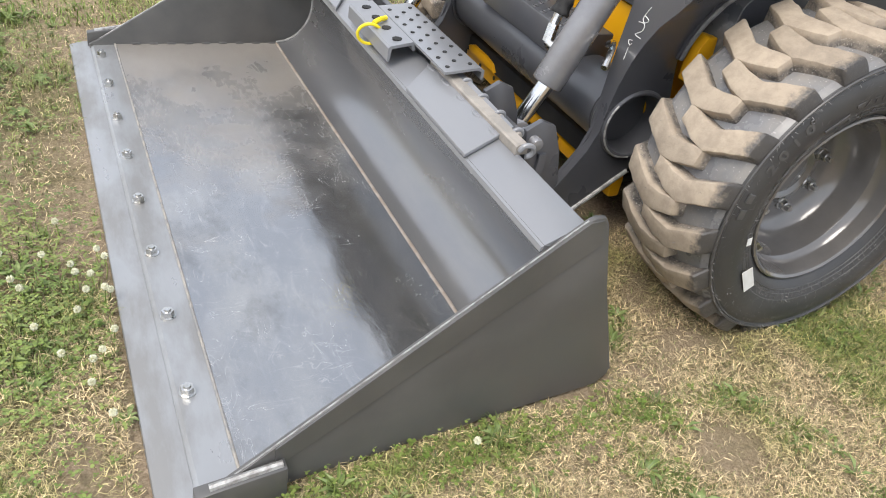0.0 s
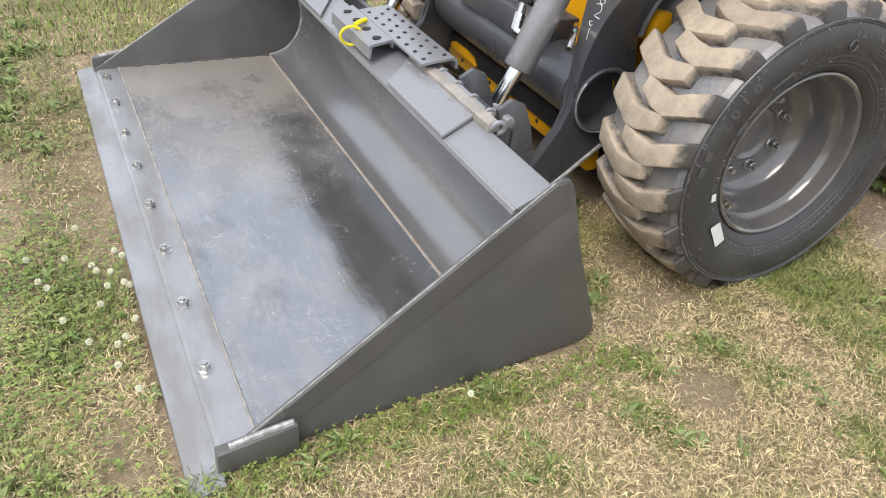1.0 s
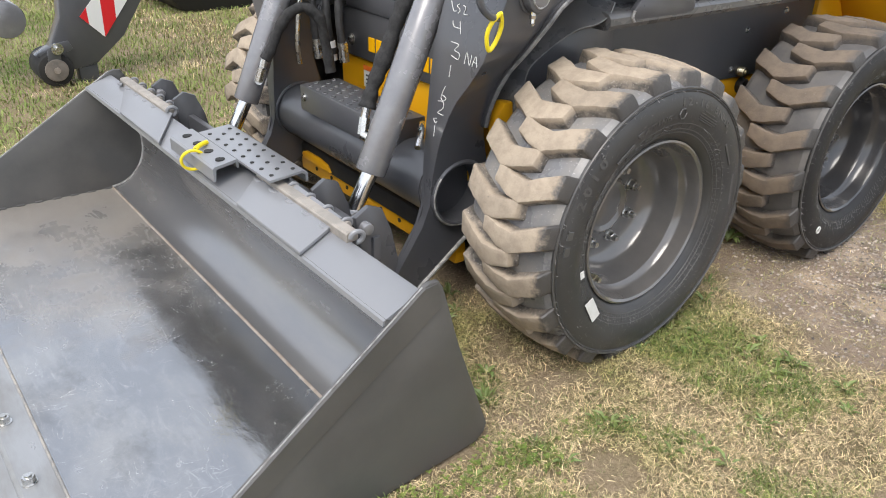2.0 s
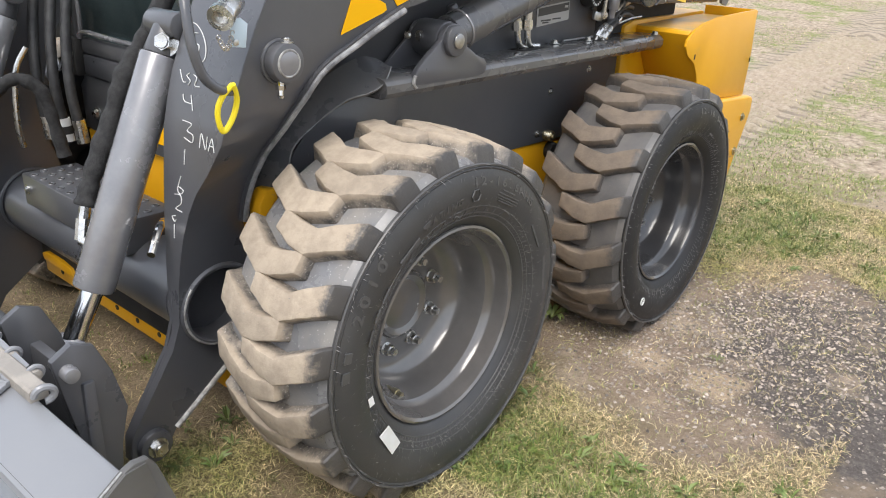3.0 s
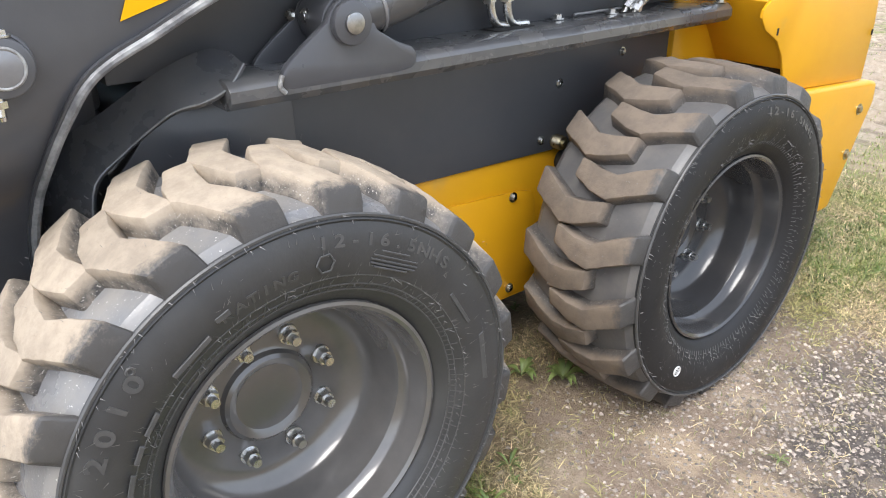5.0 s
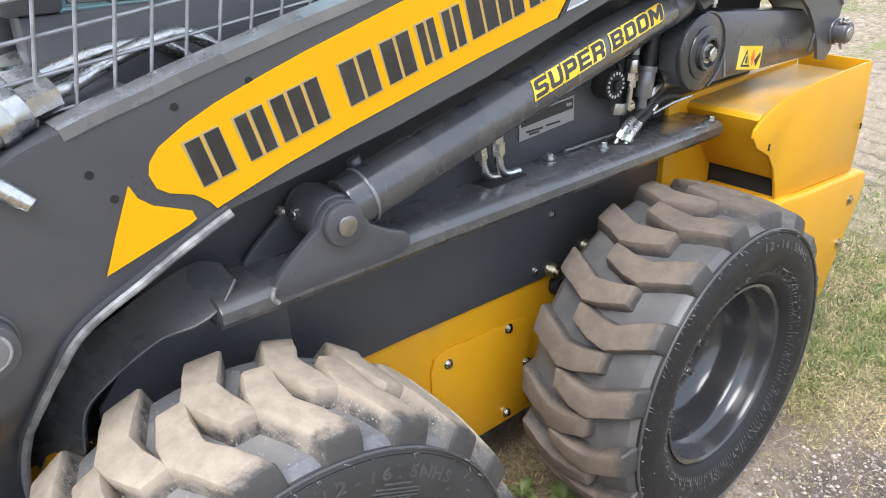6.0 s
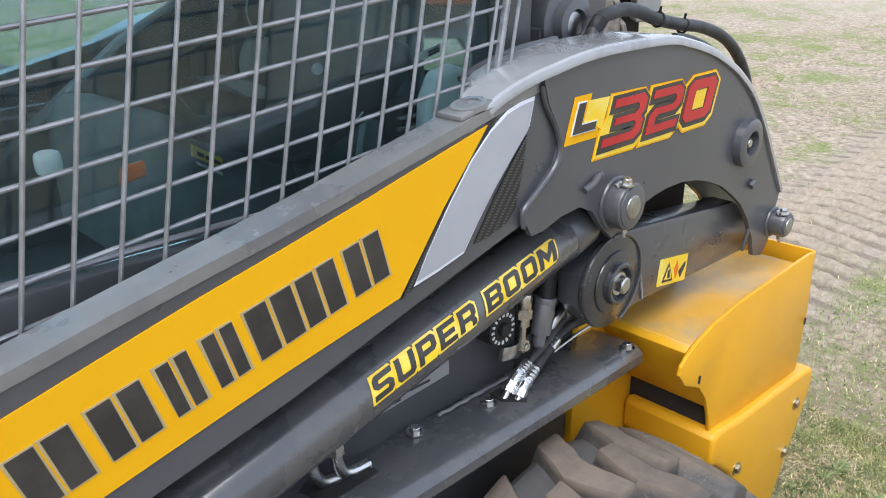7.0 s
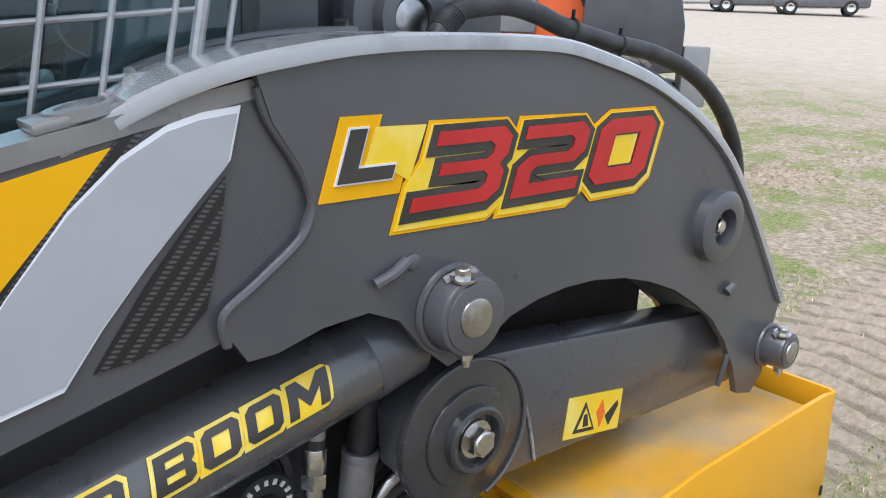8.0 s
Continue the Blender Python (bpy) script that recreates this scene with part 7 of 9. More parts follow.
part("front_beam", box(-0.285, -0.250, 0.26, 1.14, 0.150, 0.212, 0.006), YELLOW, loader, "yellow front cross beam")
part("beam_tab", prism([(0.90, 0.210), (0.92, 0.232), (0.97, 0.240), (1.06, 0.240), (1.09, 0.228), (1.08, 0.210)], -0.31, -0.284, "x", 0.004), YELLOW, loader)
for k in range(8):
    part("beam_hole", rod((-0.287, 0.33 + 0.1 * k, 0.180), (-0.284, 0.33 + 0.1 * k, 0.180), 0.007, 0.007, 10), MATT_BLACK, loader)
part("front_crossmember", box(-0.30, -0.10, 0.30, 1.16, 0.20, 0.26, 0.01), MATT_BLACK, loader)


def tower():
    return "front_tower", prism([(-0.235, 0.50), (-0.215, 0.60), (-0.10, 0.55), (-0.10, 0.22), (-0.20, 0.22)], 0.296, 0.325, bevel=0.004), YELLOW, "yellow front chassis cheek"


def tower_tab():
    return "cheek_tab", prism([(-0.222, 0.500), (-0.222, 0.585), (-0.205, 0.612), (-0.178, 0.612), (-0.168, 0.500)], 0.188, 0.226, bevel=0.004), YELLOW, "yellow tab behind the arm"


def tilt_barrel():
    return "tilt_cylinder", rod((-0.511, 0.33, 0.449), (-0.322, 0.33, 0.870), 0.0385, 0.0385, 32, 0.005), CYL_GREY, "grey hydraulic tilt cylinder"


def tilt_rod():
    return "tilt_rod", rod((-0.57, 0.33, 0.345), (-0.50, 0.33, 0.47), 0.0205, 0.0205, 24), CHROME, "chromed tilt rod"


def tilt_eye():
    b = disc_boss(-0.575, 0.335, 0.30, 0.36, 0.034, 0.004)
    return "tilt_eye", b, CYL_GREY, ""


def tilt_head():
    b = rod((-0.322, 0.33, 0.87), (-0.30, 0.33, 0.92), 0.034, 0.028, 20, 0.004)
    return "tilt_head", disc_boss(-0.30, 0.925, 0.284, 0.38, 0.026, 0.003, 24, b), CHARCOAL, ""


def tilt_bolt():
    return "tilt_bolt", hexbolt((-0.318, 0.31, 0.895), (-1, -0.6, 0.3), 0.017, 0.022), ZINC, "zinc end bolt"


def tilt_port():
    b = rod((-0.478, 0.360, 0.515), (-0.490, 0.395, 0.525), 0.014, 0.012, 12)
    b = rod((-0.490, 0.395, 0.525), (-0.478, 0.402, 0.565), 0.014, 0.014, 8, 0, b)
    b = rod((-0.478, 0.402, 0.565), (-0.470, 0.404, 0.590), 0.011, 0.011, 8, 0, b)
    return "hose_fitting", b, ZINC, "zinc hydraulic elbow"


near_sleeve = [(-0.470, 0.404, 0.588), (-0.448, 0.408, 0.64), (-0.405, 0.410, 0.72), (-0.368, 0.412, 0.80), (-0.325, 0.42, 0.86), (-0.27, 0.43, 0.92), (-0.22, 0.44, 1.0)]
part("hose_sleeve", pipe(near_sleeve, lambda t: 0.0195 + 0.0016 * math.sin(70 * t) + 0.0022 * math.sin(23 * t + 1.0), 14, 14), SLEEVE, loader, "black fabric hose sleeve")
far_sleeve = [(-0.470, 0.976, 0.588), (-0.448, 0.972, 0.62), (-0.42, 0.968, 0.675), (-0.385, 0.955, 0.722), (-0.345, 0.94, 0.735), (-0.305, 0.925, 0.70), (-0.29, 0.92, 0.62), (-0.28, 0.915, 0.54)]
part("hose_sleeve", pipe(far_sleeve, lambda t: 0.0160 + 0.0011 * math.sin(64 * t) + 0.0012 * math.sin(21 * t), 14, 14), SLEEVE, loader, "black fabric hose sleeve")


for make in (tilt_barrel, tilt_rod, tilt_eye, tilt_head, tilt_bolt, tilt_port):
    both(make)
for make in (tower, tower_tab):
    name, b, mats, label = make()
    part(name, b, mats, loader, label)
# standing hoses near the far arm
for k, (y, x) in enumerate(((1.02, -0.26), (0.97, -0.24), (0.93, -0.22))):
    part("standing_hose", pipe([(x, y, 0.56), (x - 0.01, y + 0.01, 0.70), (x + 0.01, y + 0.03, 0.85), (x + 0.05, y + 0.05, 1.0)], 0.013, 12), HOSE, loader, "black hydraulic hose")
    part("hose_collar", rod((x, y, 0.56), (x - 0.004, y + 0.004, 0.62), 0.016, 0.016, 12), LABEL_WHITE if k == 1 else ZINC, loader)
    if k == 1:
        part("hose_band", rod((x - 0.001, y + 0.001, 0.58), (x - 0.002, y + 0.002, 0.60), 0.017, 0.017, 12), MATT_BLACK, loader)
part("steel_line", pipe([(-0.34, 1.00, 0.555), (-0.345, 1.0, 0.62), (-0.33, 1.0, 0.74), (-0.30, 0.99, 0.80)], 0.007, 10), ZINC, loader)
part("steel_line", pipe([(-0.44, 0.23, 0.53), (-0.40, 0.27, 0.555), (-0.36, 0.32, 0.55), (-0.34, 0.36, 0.53)], 0.008, 10), CHROME, loader, "bright bent steel line")

# --- marker strokes, hose and coupler on the near boom leg
def stroke(pts):
    return pipe(pts, 0.0010, 6, 5)


def web_x(z):
    """The front plate's x at a height."""
    line = sorted((zz, xx) for xx, zz in front_low)
    for (z0, x0), (z1, x1) in zip(line, line[1:]):
        if z0 <= z <= z1:
            return x0 + (x1 - x0) * (z - z0) / (z1 - z0) - 0.001
    return line[-1][1]


marks = [
    [(0.256, 0.904), (0.266, 0.926), (0.251, 0.936), (0.221, 0.926), (0.193, 0.904), (0.186, 0.883), (0.202, 0.874), (0.230, 0.883), (0.256, 0.904)],
    [(0.227, 0.921), (0.240, 0.919), (0.232, 0.906), (0.213, 0.902), (0.209, 0.888)],
    [(0.250, 0.857), (0.234, 0.839), (0.224, 0.839)], [(0.219, 0.855), (0.225, 0.850), (0.212, 0.843), (0.216, 0.835)], [(0.205, 0.854), (0.194, 0.850), (0.196, 0.837), (0.181, 0.837)],
    [(0.227, 0.818), (0.219, 0.807), (0.195, 0.806)], [(0.202, 0.820), (0.190, 0.795)],
    [(0.217, 0.774), (0.188, 0.772), (0.199, 0.759), (0.180, 0.754), (0.182, 0.741), (0.206, 0.745)],
    [(0.204, 0.724), (0.206, 0.696)],
    [(0.216, 0.672), (0.227, 0.646), (0.219, 0.637), (0.208, 0.646), (0.225, 0.651)],
    [(0.237, 0.633), (0.218, 0.635), (0.216, 0.620), (0.234, 0.606), (0.213, 0.604)],
    [(0.236, 0.591), (0.247, 0.587), (0.239, 0.579), (0.234, 0.584)], [(0.240, 0.573), (0.241, 0.545)],
    [(0.158, 0.736), (0.155, 0.762), (0.140, 0.737), (0.137, 0.760)], [(0.131, 0.736), (0.123, 0.759), (0.114, 0.737)], [(0.129, 0.746), (0.117, 0.746)],
]
for line in marks:
    part("marker_stroke", stroke([(web_x(z) - 0.0005, y, z) for y, z in line]), CHALK, loader, "white marker stroke")
part("leg_hose", pipe([(-0.40, 0.11, 1.04), (-0.424, 0.07, 0.99), (-0.429, 0.052, 0.93), (-0.415, 0.05, 0.884), (-0.388, 0.05, 0.860), (-0.360, 0.056, 0.853)], 0.0082, 14), GREY_HOSE, loader, "dark grey hose looped on the boom leg")
part("leg_tie", pipe([(-0.366, 0.044, 0.866), (-0.383, 0.052, 0.845), (-0.389, 0.058, 0.818), (-0.378, 0.062, 0.787), (-0.360, 0.060, 0.806), (-0.353, 0.054, 0.838), (-0.366, 0.044, 0.866)], 0.0050, 8), TIE_YELLOW, loader, "yellow plastic tie")
part("blue_tag", prism([(-0.350, 0.921), (-0.324, 0.918), (-0.318, 0.956), (-0.332, 0.966), (-0.352, 0.962)], 0.0615, 0.0630, bevel=0.0004), LABEL_BLUE, loader, "pale blue tag")
part("tag_rivet", disc_boss(-0.344, 0.928, 0.058, 0.0615, 0.0055, 0.001, 16), ZINC, loader)
for k in range(11):
    f = k / 10
    part("tag_chain", ring((-0.374 + 0.026 * f, 0.062, 0.955 - 0.036 * math.sin(math.pi * (0.15 + 0.75 * f))), (1 if k % 2 else 0.2, 1, 0.3), 0.0036, 0.0010, 10, 6), ZINC, loader, "small zinc chain link")
coup = part("flat_coupler", rod((-0.372, 0.052, 0.972), (-0.325, 0.085, 0.990), 0.0185, 0.0185, 24, 0.003), ZINC, loader, "zinc quick coupler")
part("coupler_sleeve", placed(lathe([(0.0, 0.0135), (0.0, 0.0210), (0.010, 0.0215), (0.012, 0.0190), (0.012, 0.0135)], 24), Matrix.Translation((-0.380, 0.046, 0.969)) @ Vector((0, 1, 0)).rotation_difference(Vector((0.047, 0.033, 0.018))).to_matrix().to_4x4()), ZINC, coup, "open coupler collar")
block = part("coupler_block", box(-0.20, -0.10, 0.215, 0.27, 1.105, 1.150, 0.008), ZINC, loader, "bright zinc coupler block")
for y, lift_z in ((0.120, 0.0), (0.175, 0.008), (0.235, 0.014)):
    body = rod((-0.205, y, 1.098 + lift_z), (-0.135, y + 0.012, 1.122 + lift_z), 0.026, 0.026, 24, 0.004)
    body = rod((-0.175, y + 0.005, 1.108 + lift_z), (-0.155, y + 0.008, 1.115 + lift_z), 0.029, 0.029, 24, 0.003, body)
    part("block_coupler", body, ZINC, block, "round zinc quick coupler")
    part("coupler_nut", rod((-0.135, y + 0.012, 1.122 + lift_z), (-0.098, y + 0.018, 1.130 + lift_z), 0.021, 0.020, 6), ZINC, block)
part("coupler_stub", rod((-0.215, 0.085, 1.085), (-0.165, 0.055, 1.035), 0.012, 0.010, 14, 0.002), ZINC, block)
tube_lines = (
    [(-0.105, 0.137, 1.130), (-0.075, 0.148, 1.133), (-0.035, 0.160, 1.146), (0.012, 0.165, 1.161), (0.064, 0.166, 1.171), (0.089, 0.166, 1.165), (0.117, 0.166, 1.146), (0.135, 0.164, 1.125)],
    [(-0.105, 0.192, 1.138), (-0.067, 0.200, 1.147), (-0.006, 0.200, 1.158), (0.050, 0.200, 1.157), (0.086, 0.200, 1.136), (0.11, 0.20, 1.11)],
    [(-0.105, 0.252, 1.144), (-0.06, 0.25, 1.148), (0.00, 0.240, 1.150), (0.060, 0.235, 1.146), (0.105, 0.230, 1.122), (0.13, 0.225, 1.09)],
)
for pts in tube_lines:
    part("steel_tube", pipe(pts, 0.0095, 12), ZINC, loader, "bent bright steel tube")

# --- hoses and fittings behind the lift cylinder
def elbow(x, y, tall, lean):
    b = pipe([(x + 0.055, y, 0.825), (x + 0.02, y, 0.828), (x + 0.004, y, 0.845), (x - lean * 0.3, y, 0.88)], 0.0085, 12)
    b = rod((x - lean * 0.3, y, 0.872), (x - lean * 0.6, y, 0.872 + 0.024), 0.0135, 0.0135, 6, 0, b)
    return rod((x - lean * 0.6, y, 0.896), (x - lean, y, 0.872 + tall), 0.0115, 0.011, 12, 0, b)


part("rail_elbow", elbow(0.645, 0.172, 0.050, 0.004), ZINC, loader, "zinc elbow fitting on the rail")
part("rail_elbow", elbow(0.610, 0.178, 0.040, 0.016), ZINC, loader)
runs = ([(0.966, 0.152, 0.812), (0.990, 0.155, 0.836), (1.013, 0.157, 0.850), (1.043, 0.160, 0.858), (1.090, 0.163, 0.876), (1.137, 0.168, 0.899), (1.180, 0.175, 0.905), (1.240, 0.185, 0.898)],
        [(0.978, 0.133, 0.812), (0.996, 0.137, 0.828), (1.012, 0.140, 0.840), (1.045, 0.147, 0.853), (1.091, 0.155, 0.866), (1.133, 0.160, 0.885), (1.180, 0.167, 0.882), (1.240, 0.178, 0.868)])
for run in runs:
    p = [Vector(q) for q in run]
    b = rod(p[0], p[1], 0.0062, 0.0062, 12)
    b = rod(p[1].lerp(p[0], 0.3), p[1].lerp(p[2], 0.35), 0.0115, 0.0115, 6, 0, b)
    b = rod(p[1].lerp(p[2], 0.35), p[2], 0.0095, 0.0095, 14, 0, b)
    b = rod(p[2].lerp(p[1], 0.1), p[2].lerp(p[3], 0.12), 0.0112, 0.0112, 6, 0, b)
    for f in (0.12, 0.34, 0.56, 0.78):
        b = rod(p[2].lerp(p[3], f), p[2].lerp(p[3], f + 0.19), 0.0105, 0.0105, 14, 0.001, b)
    part("hose_crimp", b, ZINC, loader, "crimped zinc hose end")
    part("rear_hose", pipe(p[3:], 0.0085, 12), HOSE, loader, "black rubber hose")
band = [Vector(q) for q in runs[1][3:6]]
part("hose_band", rod(band[1].lerp(band[2], 0.1), band[1].lerp(band[2], 0.55), 0.0100, 0.0100, 14), ZINC, loader)
part("drop_hose", pipe([(1.105, 0.165, 1.09), (1.096, 0.165, 1.024), (1.087, 0.165, 0.955)], 0.0160, 14), HOSE, loader, "thick black drop hose")
b = rod((1.0875, 0.165, 0.962), (1.0780, 0.165, 0.900), 0.0195, 0.0180, 18, 0.002)
part("drop_crimp", rod((1.0885, 0.165, 0.968), (1.0870, 0.165, 0.957), 0.0208, 0.0208, 18, 0.001, b), CYL_GREY, loader, "grey crimped collar")
part("return_pipe", pipe([(1.078, 0.165, 0.902), (1.079, 0.168, 0.878), (1.092, 0.172, 0.868), (1.112, 0.178, 0.876)], 0.0115, 14), CYL_GREY, loader)
part("thin_hose", pipe([(1.036, 0.165, 1.060), (1.035, 0.165, 1.018), (1.033, 0.165, 0.985)], 0.0105, 12), HOSE, loader, "black hose with pale print")
part("hose_print", rod((1.0352, 0.1635, 1.022), (1.0340, 0.1635, 1.000), 0.0098, 0.0098, 14), LABEL_SILVER, loader)
b = rod((1.0335, 0.165, 0.990), (1.0320, 0.165, 0.962), 0.0125, 0.0125, 14, 0.001)
b = rod((1.0320, 0.165, 0.962), (1.0310, 0.165, 0.946), 0.0140, 0.0140, 6, 0, b)
b = rod((1.0310, 0.165, 0.946), (1.0305, 0.165, 0.932), 0.0105, 0.0105, 12, 0, b)
part("hose_crimp", rod((1.0305, 0.165, 0.932), (1.0300, 0.167, 0.885), 0.0062, 0.0062, 10, 0, b), ZINC, loader)
elbow_b = pipe([(1.108, 0.172, 0.880), (1.122, 0.170, 0.905), (1.140, 0.168, 0.918)], 0.0085, 12)
for k in range(3):
    elbow_b = rod((1.138 + 0.014 * k, 0.168, 0.917 + 0.003 * k), (1.148 + 0.014 * k, 0.168, 0.919 + 0.003 * k), 0.0150 - 0.001 * k, 0.0150 - 0.001 * k, 14, 0.001, elbow_b)
part("stacked_fitting", elbow_b, PIN_STEEL, loader, "ribbed steel fitting")
part("wall_bracket", prism([(0.985, 0.878), (1.028, 0.868), (1.052, 0.884), (1.046, 0.905), (1.020, 0.896), (0.990, 0.902)], 0.170, 0.180, bevel=0.002), PIN_STEEL, loader, "small bright bracket")
part("wall_bracket", hexbolt((1.040, 0.169, 0.888), (0, -1, 0), 0.008, 0.008), ZINC, loader)
dial = part("round_cap", disc_boss(0.979, 0.944, 0.165, 0.206, 0.032, 0.004), MATT_BLACK, loader, "round black cap with white marks")
for k in range(16):
    a = k * math.tau / 16
    b = placed(box(-0.002, 0.002, 0.1635, 0.1655, 0.0215, 0.0275), Matrix.Translation((0.979, 0, 0.944)) @ Matrix.Rotation(a, 4, "Y"))
    part("cap_mark", b, CHALK, dial)
part("cap_knob", disc_boss(0.979, 0.944, 0.155, 0.166, 0.012, 0.003), MATT_BLACK, dial)
part("small_line", pipe([(0.985, 0.185, 0.905), (1.000, 0.182, 0.925), (1.010, 0.180, 0.960), (1.004, 0.182, 0.985)], 0.0055, 8), HOSE, loader)
part("small_line", pipe([(1.040, 0.185, 0.875), (1.075, 0.182, 0.892), (1.120, 0.184, 0.925), (1.180, 0.190, 0.935)], 0.0055, 8), HOSE, loader)
part("steel_line", pipe([(1.098, 0.150, 0.862), (1.170, 0.150, 0.872), (1.245, 0.150, 0.875)], 0.003, 8), ZINC, loader)
# hose over the boom
over = [(1.175, 0.168, 1.372), (1.184, 0.170, 1.396), (1.203, 0.170, 1.414), (1.234, 0.170, 1.421), (1.274, 0.170, 1.424), (1.318, 0.170, 1.417), (1.365, 0.170, 1.404), (1.447, 0.170, 1.390), (1.540, 0.170, 1.378), (1.636, 0.170, 1.350), (1.710, 0.170, 1.304), (1.762, 0.170, 1.244), (1.785, 0.170, 1.180), (1.790, 0.170, 1.10)]
part("boom_hose", pipe(over, 0.0112, 16), HOSE, loader, "black hose along the boom")
for k in range(9):
    p, q = Vector(over[1]).lerp(Vector(over[2]), k / 9), Vector(over[1]).lerp(Vector(over[2]), k / 9 + 0.05)
    part("hose_rib", ring(p, q - p, 0.0118, 0.0012, 16, 6), HOSE, loader)
part("boom_hose", pipe([(1.40, 0.150, 1.372), (1.458, 0.150, 1.364), (1.544, 0.150, 1.337), (1.632, 0.150, 1.287), (1.690, 0.150, 1.248), (1.725, 0.150, 1.190), (1.74, 0.150, 1.10)], 0.0075, 12), HOSE, loader)
for x, z in ((1.375, 1.402), (1.462, 1.386)):
    part("hose_tie", ring((x, 0.17, z), (1, 0, -0.2), 0.0122, 0.0022, 18, 6), MATT_BLACK, loader)
    part("tie_end", pipe([(x, 0.168, z + 0.011), (x - 0.004, 0.164, z + 0.022)], 0.0024, 6), MATT_BLACK, loader)


# ---------------------------------------------------------------- grass, gravel and weeds
GREEN = material("grass_green", (0.115, 0.165, 0.030), 0.5, 0.0, (0.235, 0.265, 0.075), 7, (0.4, 0.6), vary=0.55, island=True)
FAR_GREEN = material("far_grass", (0.15, 0.225, 0.042), 0.7, 0.0, (0.27, 0.315, 0.09), 1.2, (0.4, 0.6), vary=0.3, island=True)
STRAW = material("dry_straw", (0.67, 0.545, 0.32), 0.65, 0.0, (0.33, 0.25, 0.135), 90, (0.40, 0.60), vary=0.70, island=True, third=(0.38, 0.345, 0.13), third_scale=2.2, third_mix=(0.50, 0.64))
CLOVER = material("clover_green", (0.12, 0.18, 0.032), 0.45, 0.0, (0.22, 0.265, 0.065), 6, (0.4, 0.6), vary=0.35, island=True)
LEAF = material("weed_leaf", (0.12, 0.175, 0.042), 0.5, 0.0, (0.19, 0.235, 0.075), 30, (0.4, 0.6), 0.1, 120, vary=0.2)
PETAL = material("clover_petal", (0.70, 0.69, 0.54), 0.7, 0.0, (0.56, 0.55, 0.36), 160, (0.45, 0.6), 0.5, 200)
STONE = material("gravel_stone", (0.42, 0.36, 0.305), 0.85, 0.0, (0.23, 0.195, 0.17), 60, (0.4, 0.6), 0.3, 200, vary=0.6, island=True)


def covered(x, y):
    """Under the bucket or a wheel's foot."""
    if -1.50 < x < -0.605 and (-0.27 if x < -1.27 else -0.222) < y < 1.66:
        return True
    for cx in (-0.005, 1.045):
        if abs(x - cx) < 0.13 and (-0.15 < y < 0.12 or 1.34 < y < 1.61):
            return True
    return False


# green and bare places in the turf: x, y, strength, half-length in x and in y
LUSH = [(0.12, -0.16, 0.7, 0.10, 0.08), (0.16, -0.30, 0.9, 0.12, 0.12), (0.15, -0.46, 0.9, 0.12, 0.14), (-0.15, -0.06, 0.6, 0.12, 0.05), (-0.43, -0.05, 1.0, 0.05, 0.13), (-0.21, -0.44, 0.7, 0.06, 0.06), (-0.61, -0.41, 0.8, 0.05, 0.07), (-0.30, -0.31, 0.4, 0.10, 0.05), (-0.46, -0.33, 0.5, 0.05, 0.05), (-1.05, -0.29, 0.9, 0.42, 0.03), (-1.42, -0.31, 0.7, 0.10, 0.05), (-1.02, -0.47, 0.7, 0.08, 0.05), (-1.67, -0.21, 0.9, 0.05, 0.06), (-1.76, -0.14, 0.8, 0.06, 0.08), (-1.28, -0.36, 0.5, 0.12, 0.06), (-1.64, 0.50, 0.9, 0.09, 0.34), (-1.62, 1.50, 1.1, 0.16, 0.40), (-1.62, 0.20, 0.6, 0.08, 0.12), (0.38, -0.13, 0.7, 0.09, 0.09), (1.58, -0.39, 0.5, 0.10, 0.08), (0.46, -0.33, 0.6, 0.05, 0.05), (2.35, -0.10, 0.7, 0.50, 0.25), (2.0, -0.30, 0.5, 0.40, 0.30), (1.85, -0.60, 0.8, 0.14, 0.10), (1.62, -0.52, 0.6, 0.06, 0.05), (0.72, -0.34, 0.8, 0.03, 0.03), (1.02, -0.42, 0.9, 0.04, 0.03), (0.95, -0.66, 0.9, 0.05, 0.04)]
BARE = [(-0.40, -0.42, 1.5, 0.08, 0.05), (-0.43, -0.19, 0.8, 0.06, 0.07), (-0.26, -0.15, 0.5, 0.06, 0.05), (0.52, -0.25, 0.9, 0.12, 0.12), (-1.62, -0.06, 0.9, 0.09, 0.10), (-1.58, -0.20, 0.9, 0.06, 0.09), (-0.915, -0.34, 0.6, 0.05, 0.03), (-1.54, 0.74, 0.6, 0.08, 0.14), (0.82, -0.26, 1.5, 0.18, 0.16), (0.76, 0.0, 0.8, 0.12, 0.08), (1.30, -0.50, 1.8, 0.42, 0.28), (0.88, -0.62, 1.5, 0.32, 0.26), (0.62, -0.30, 0.7, 0.14, 0.18), (1.05, -0.10, 1.0, 0.40, 0.16), (1.75, -0.42, 0.7, 0.20, 0.20), (-0.74, -0.34, 0.5, 0.05, 0.04), (2.85, -0.31, 0.8, 0.2, 0.15)]


def greenness(x, y):
    g = 0.8 * noise.noise((x * 1.9, y * 1.9, 0.0)) + 0.7 * noise.noise((x * 5.1, y * 5.1, 5.0)) + 0.4 * noise.noise((x * 13, y * 13, 9.0)) - 0.10
    for cx, cy, k, a, b in LUSH:
        u = ((x - cx) / a) ** 2 + ((y - cy) / b) ** 2
        if u < 6:
            g += k * math.exp(-u * 0.7)
    for cx, cy, k, a, b in BARE:
        u = ((x - cx) / a) ** 2 + ((y - cy) / b) ** 2
        if u < 6:
            g -= k * math.exp(-u * 0.7)
    return g


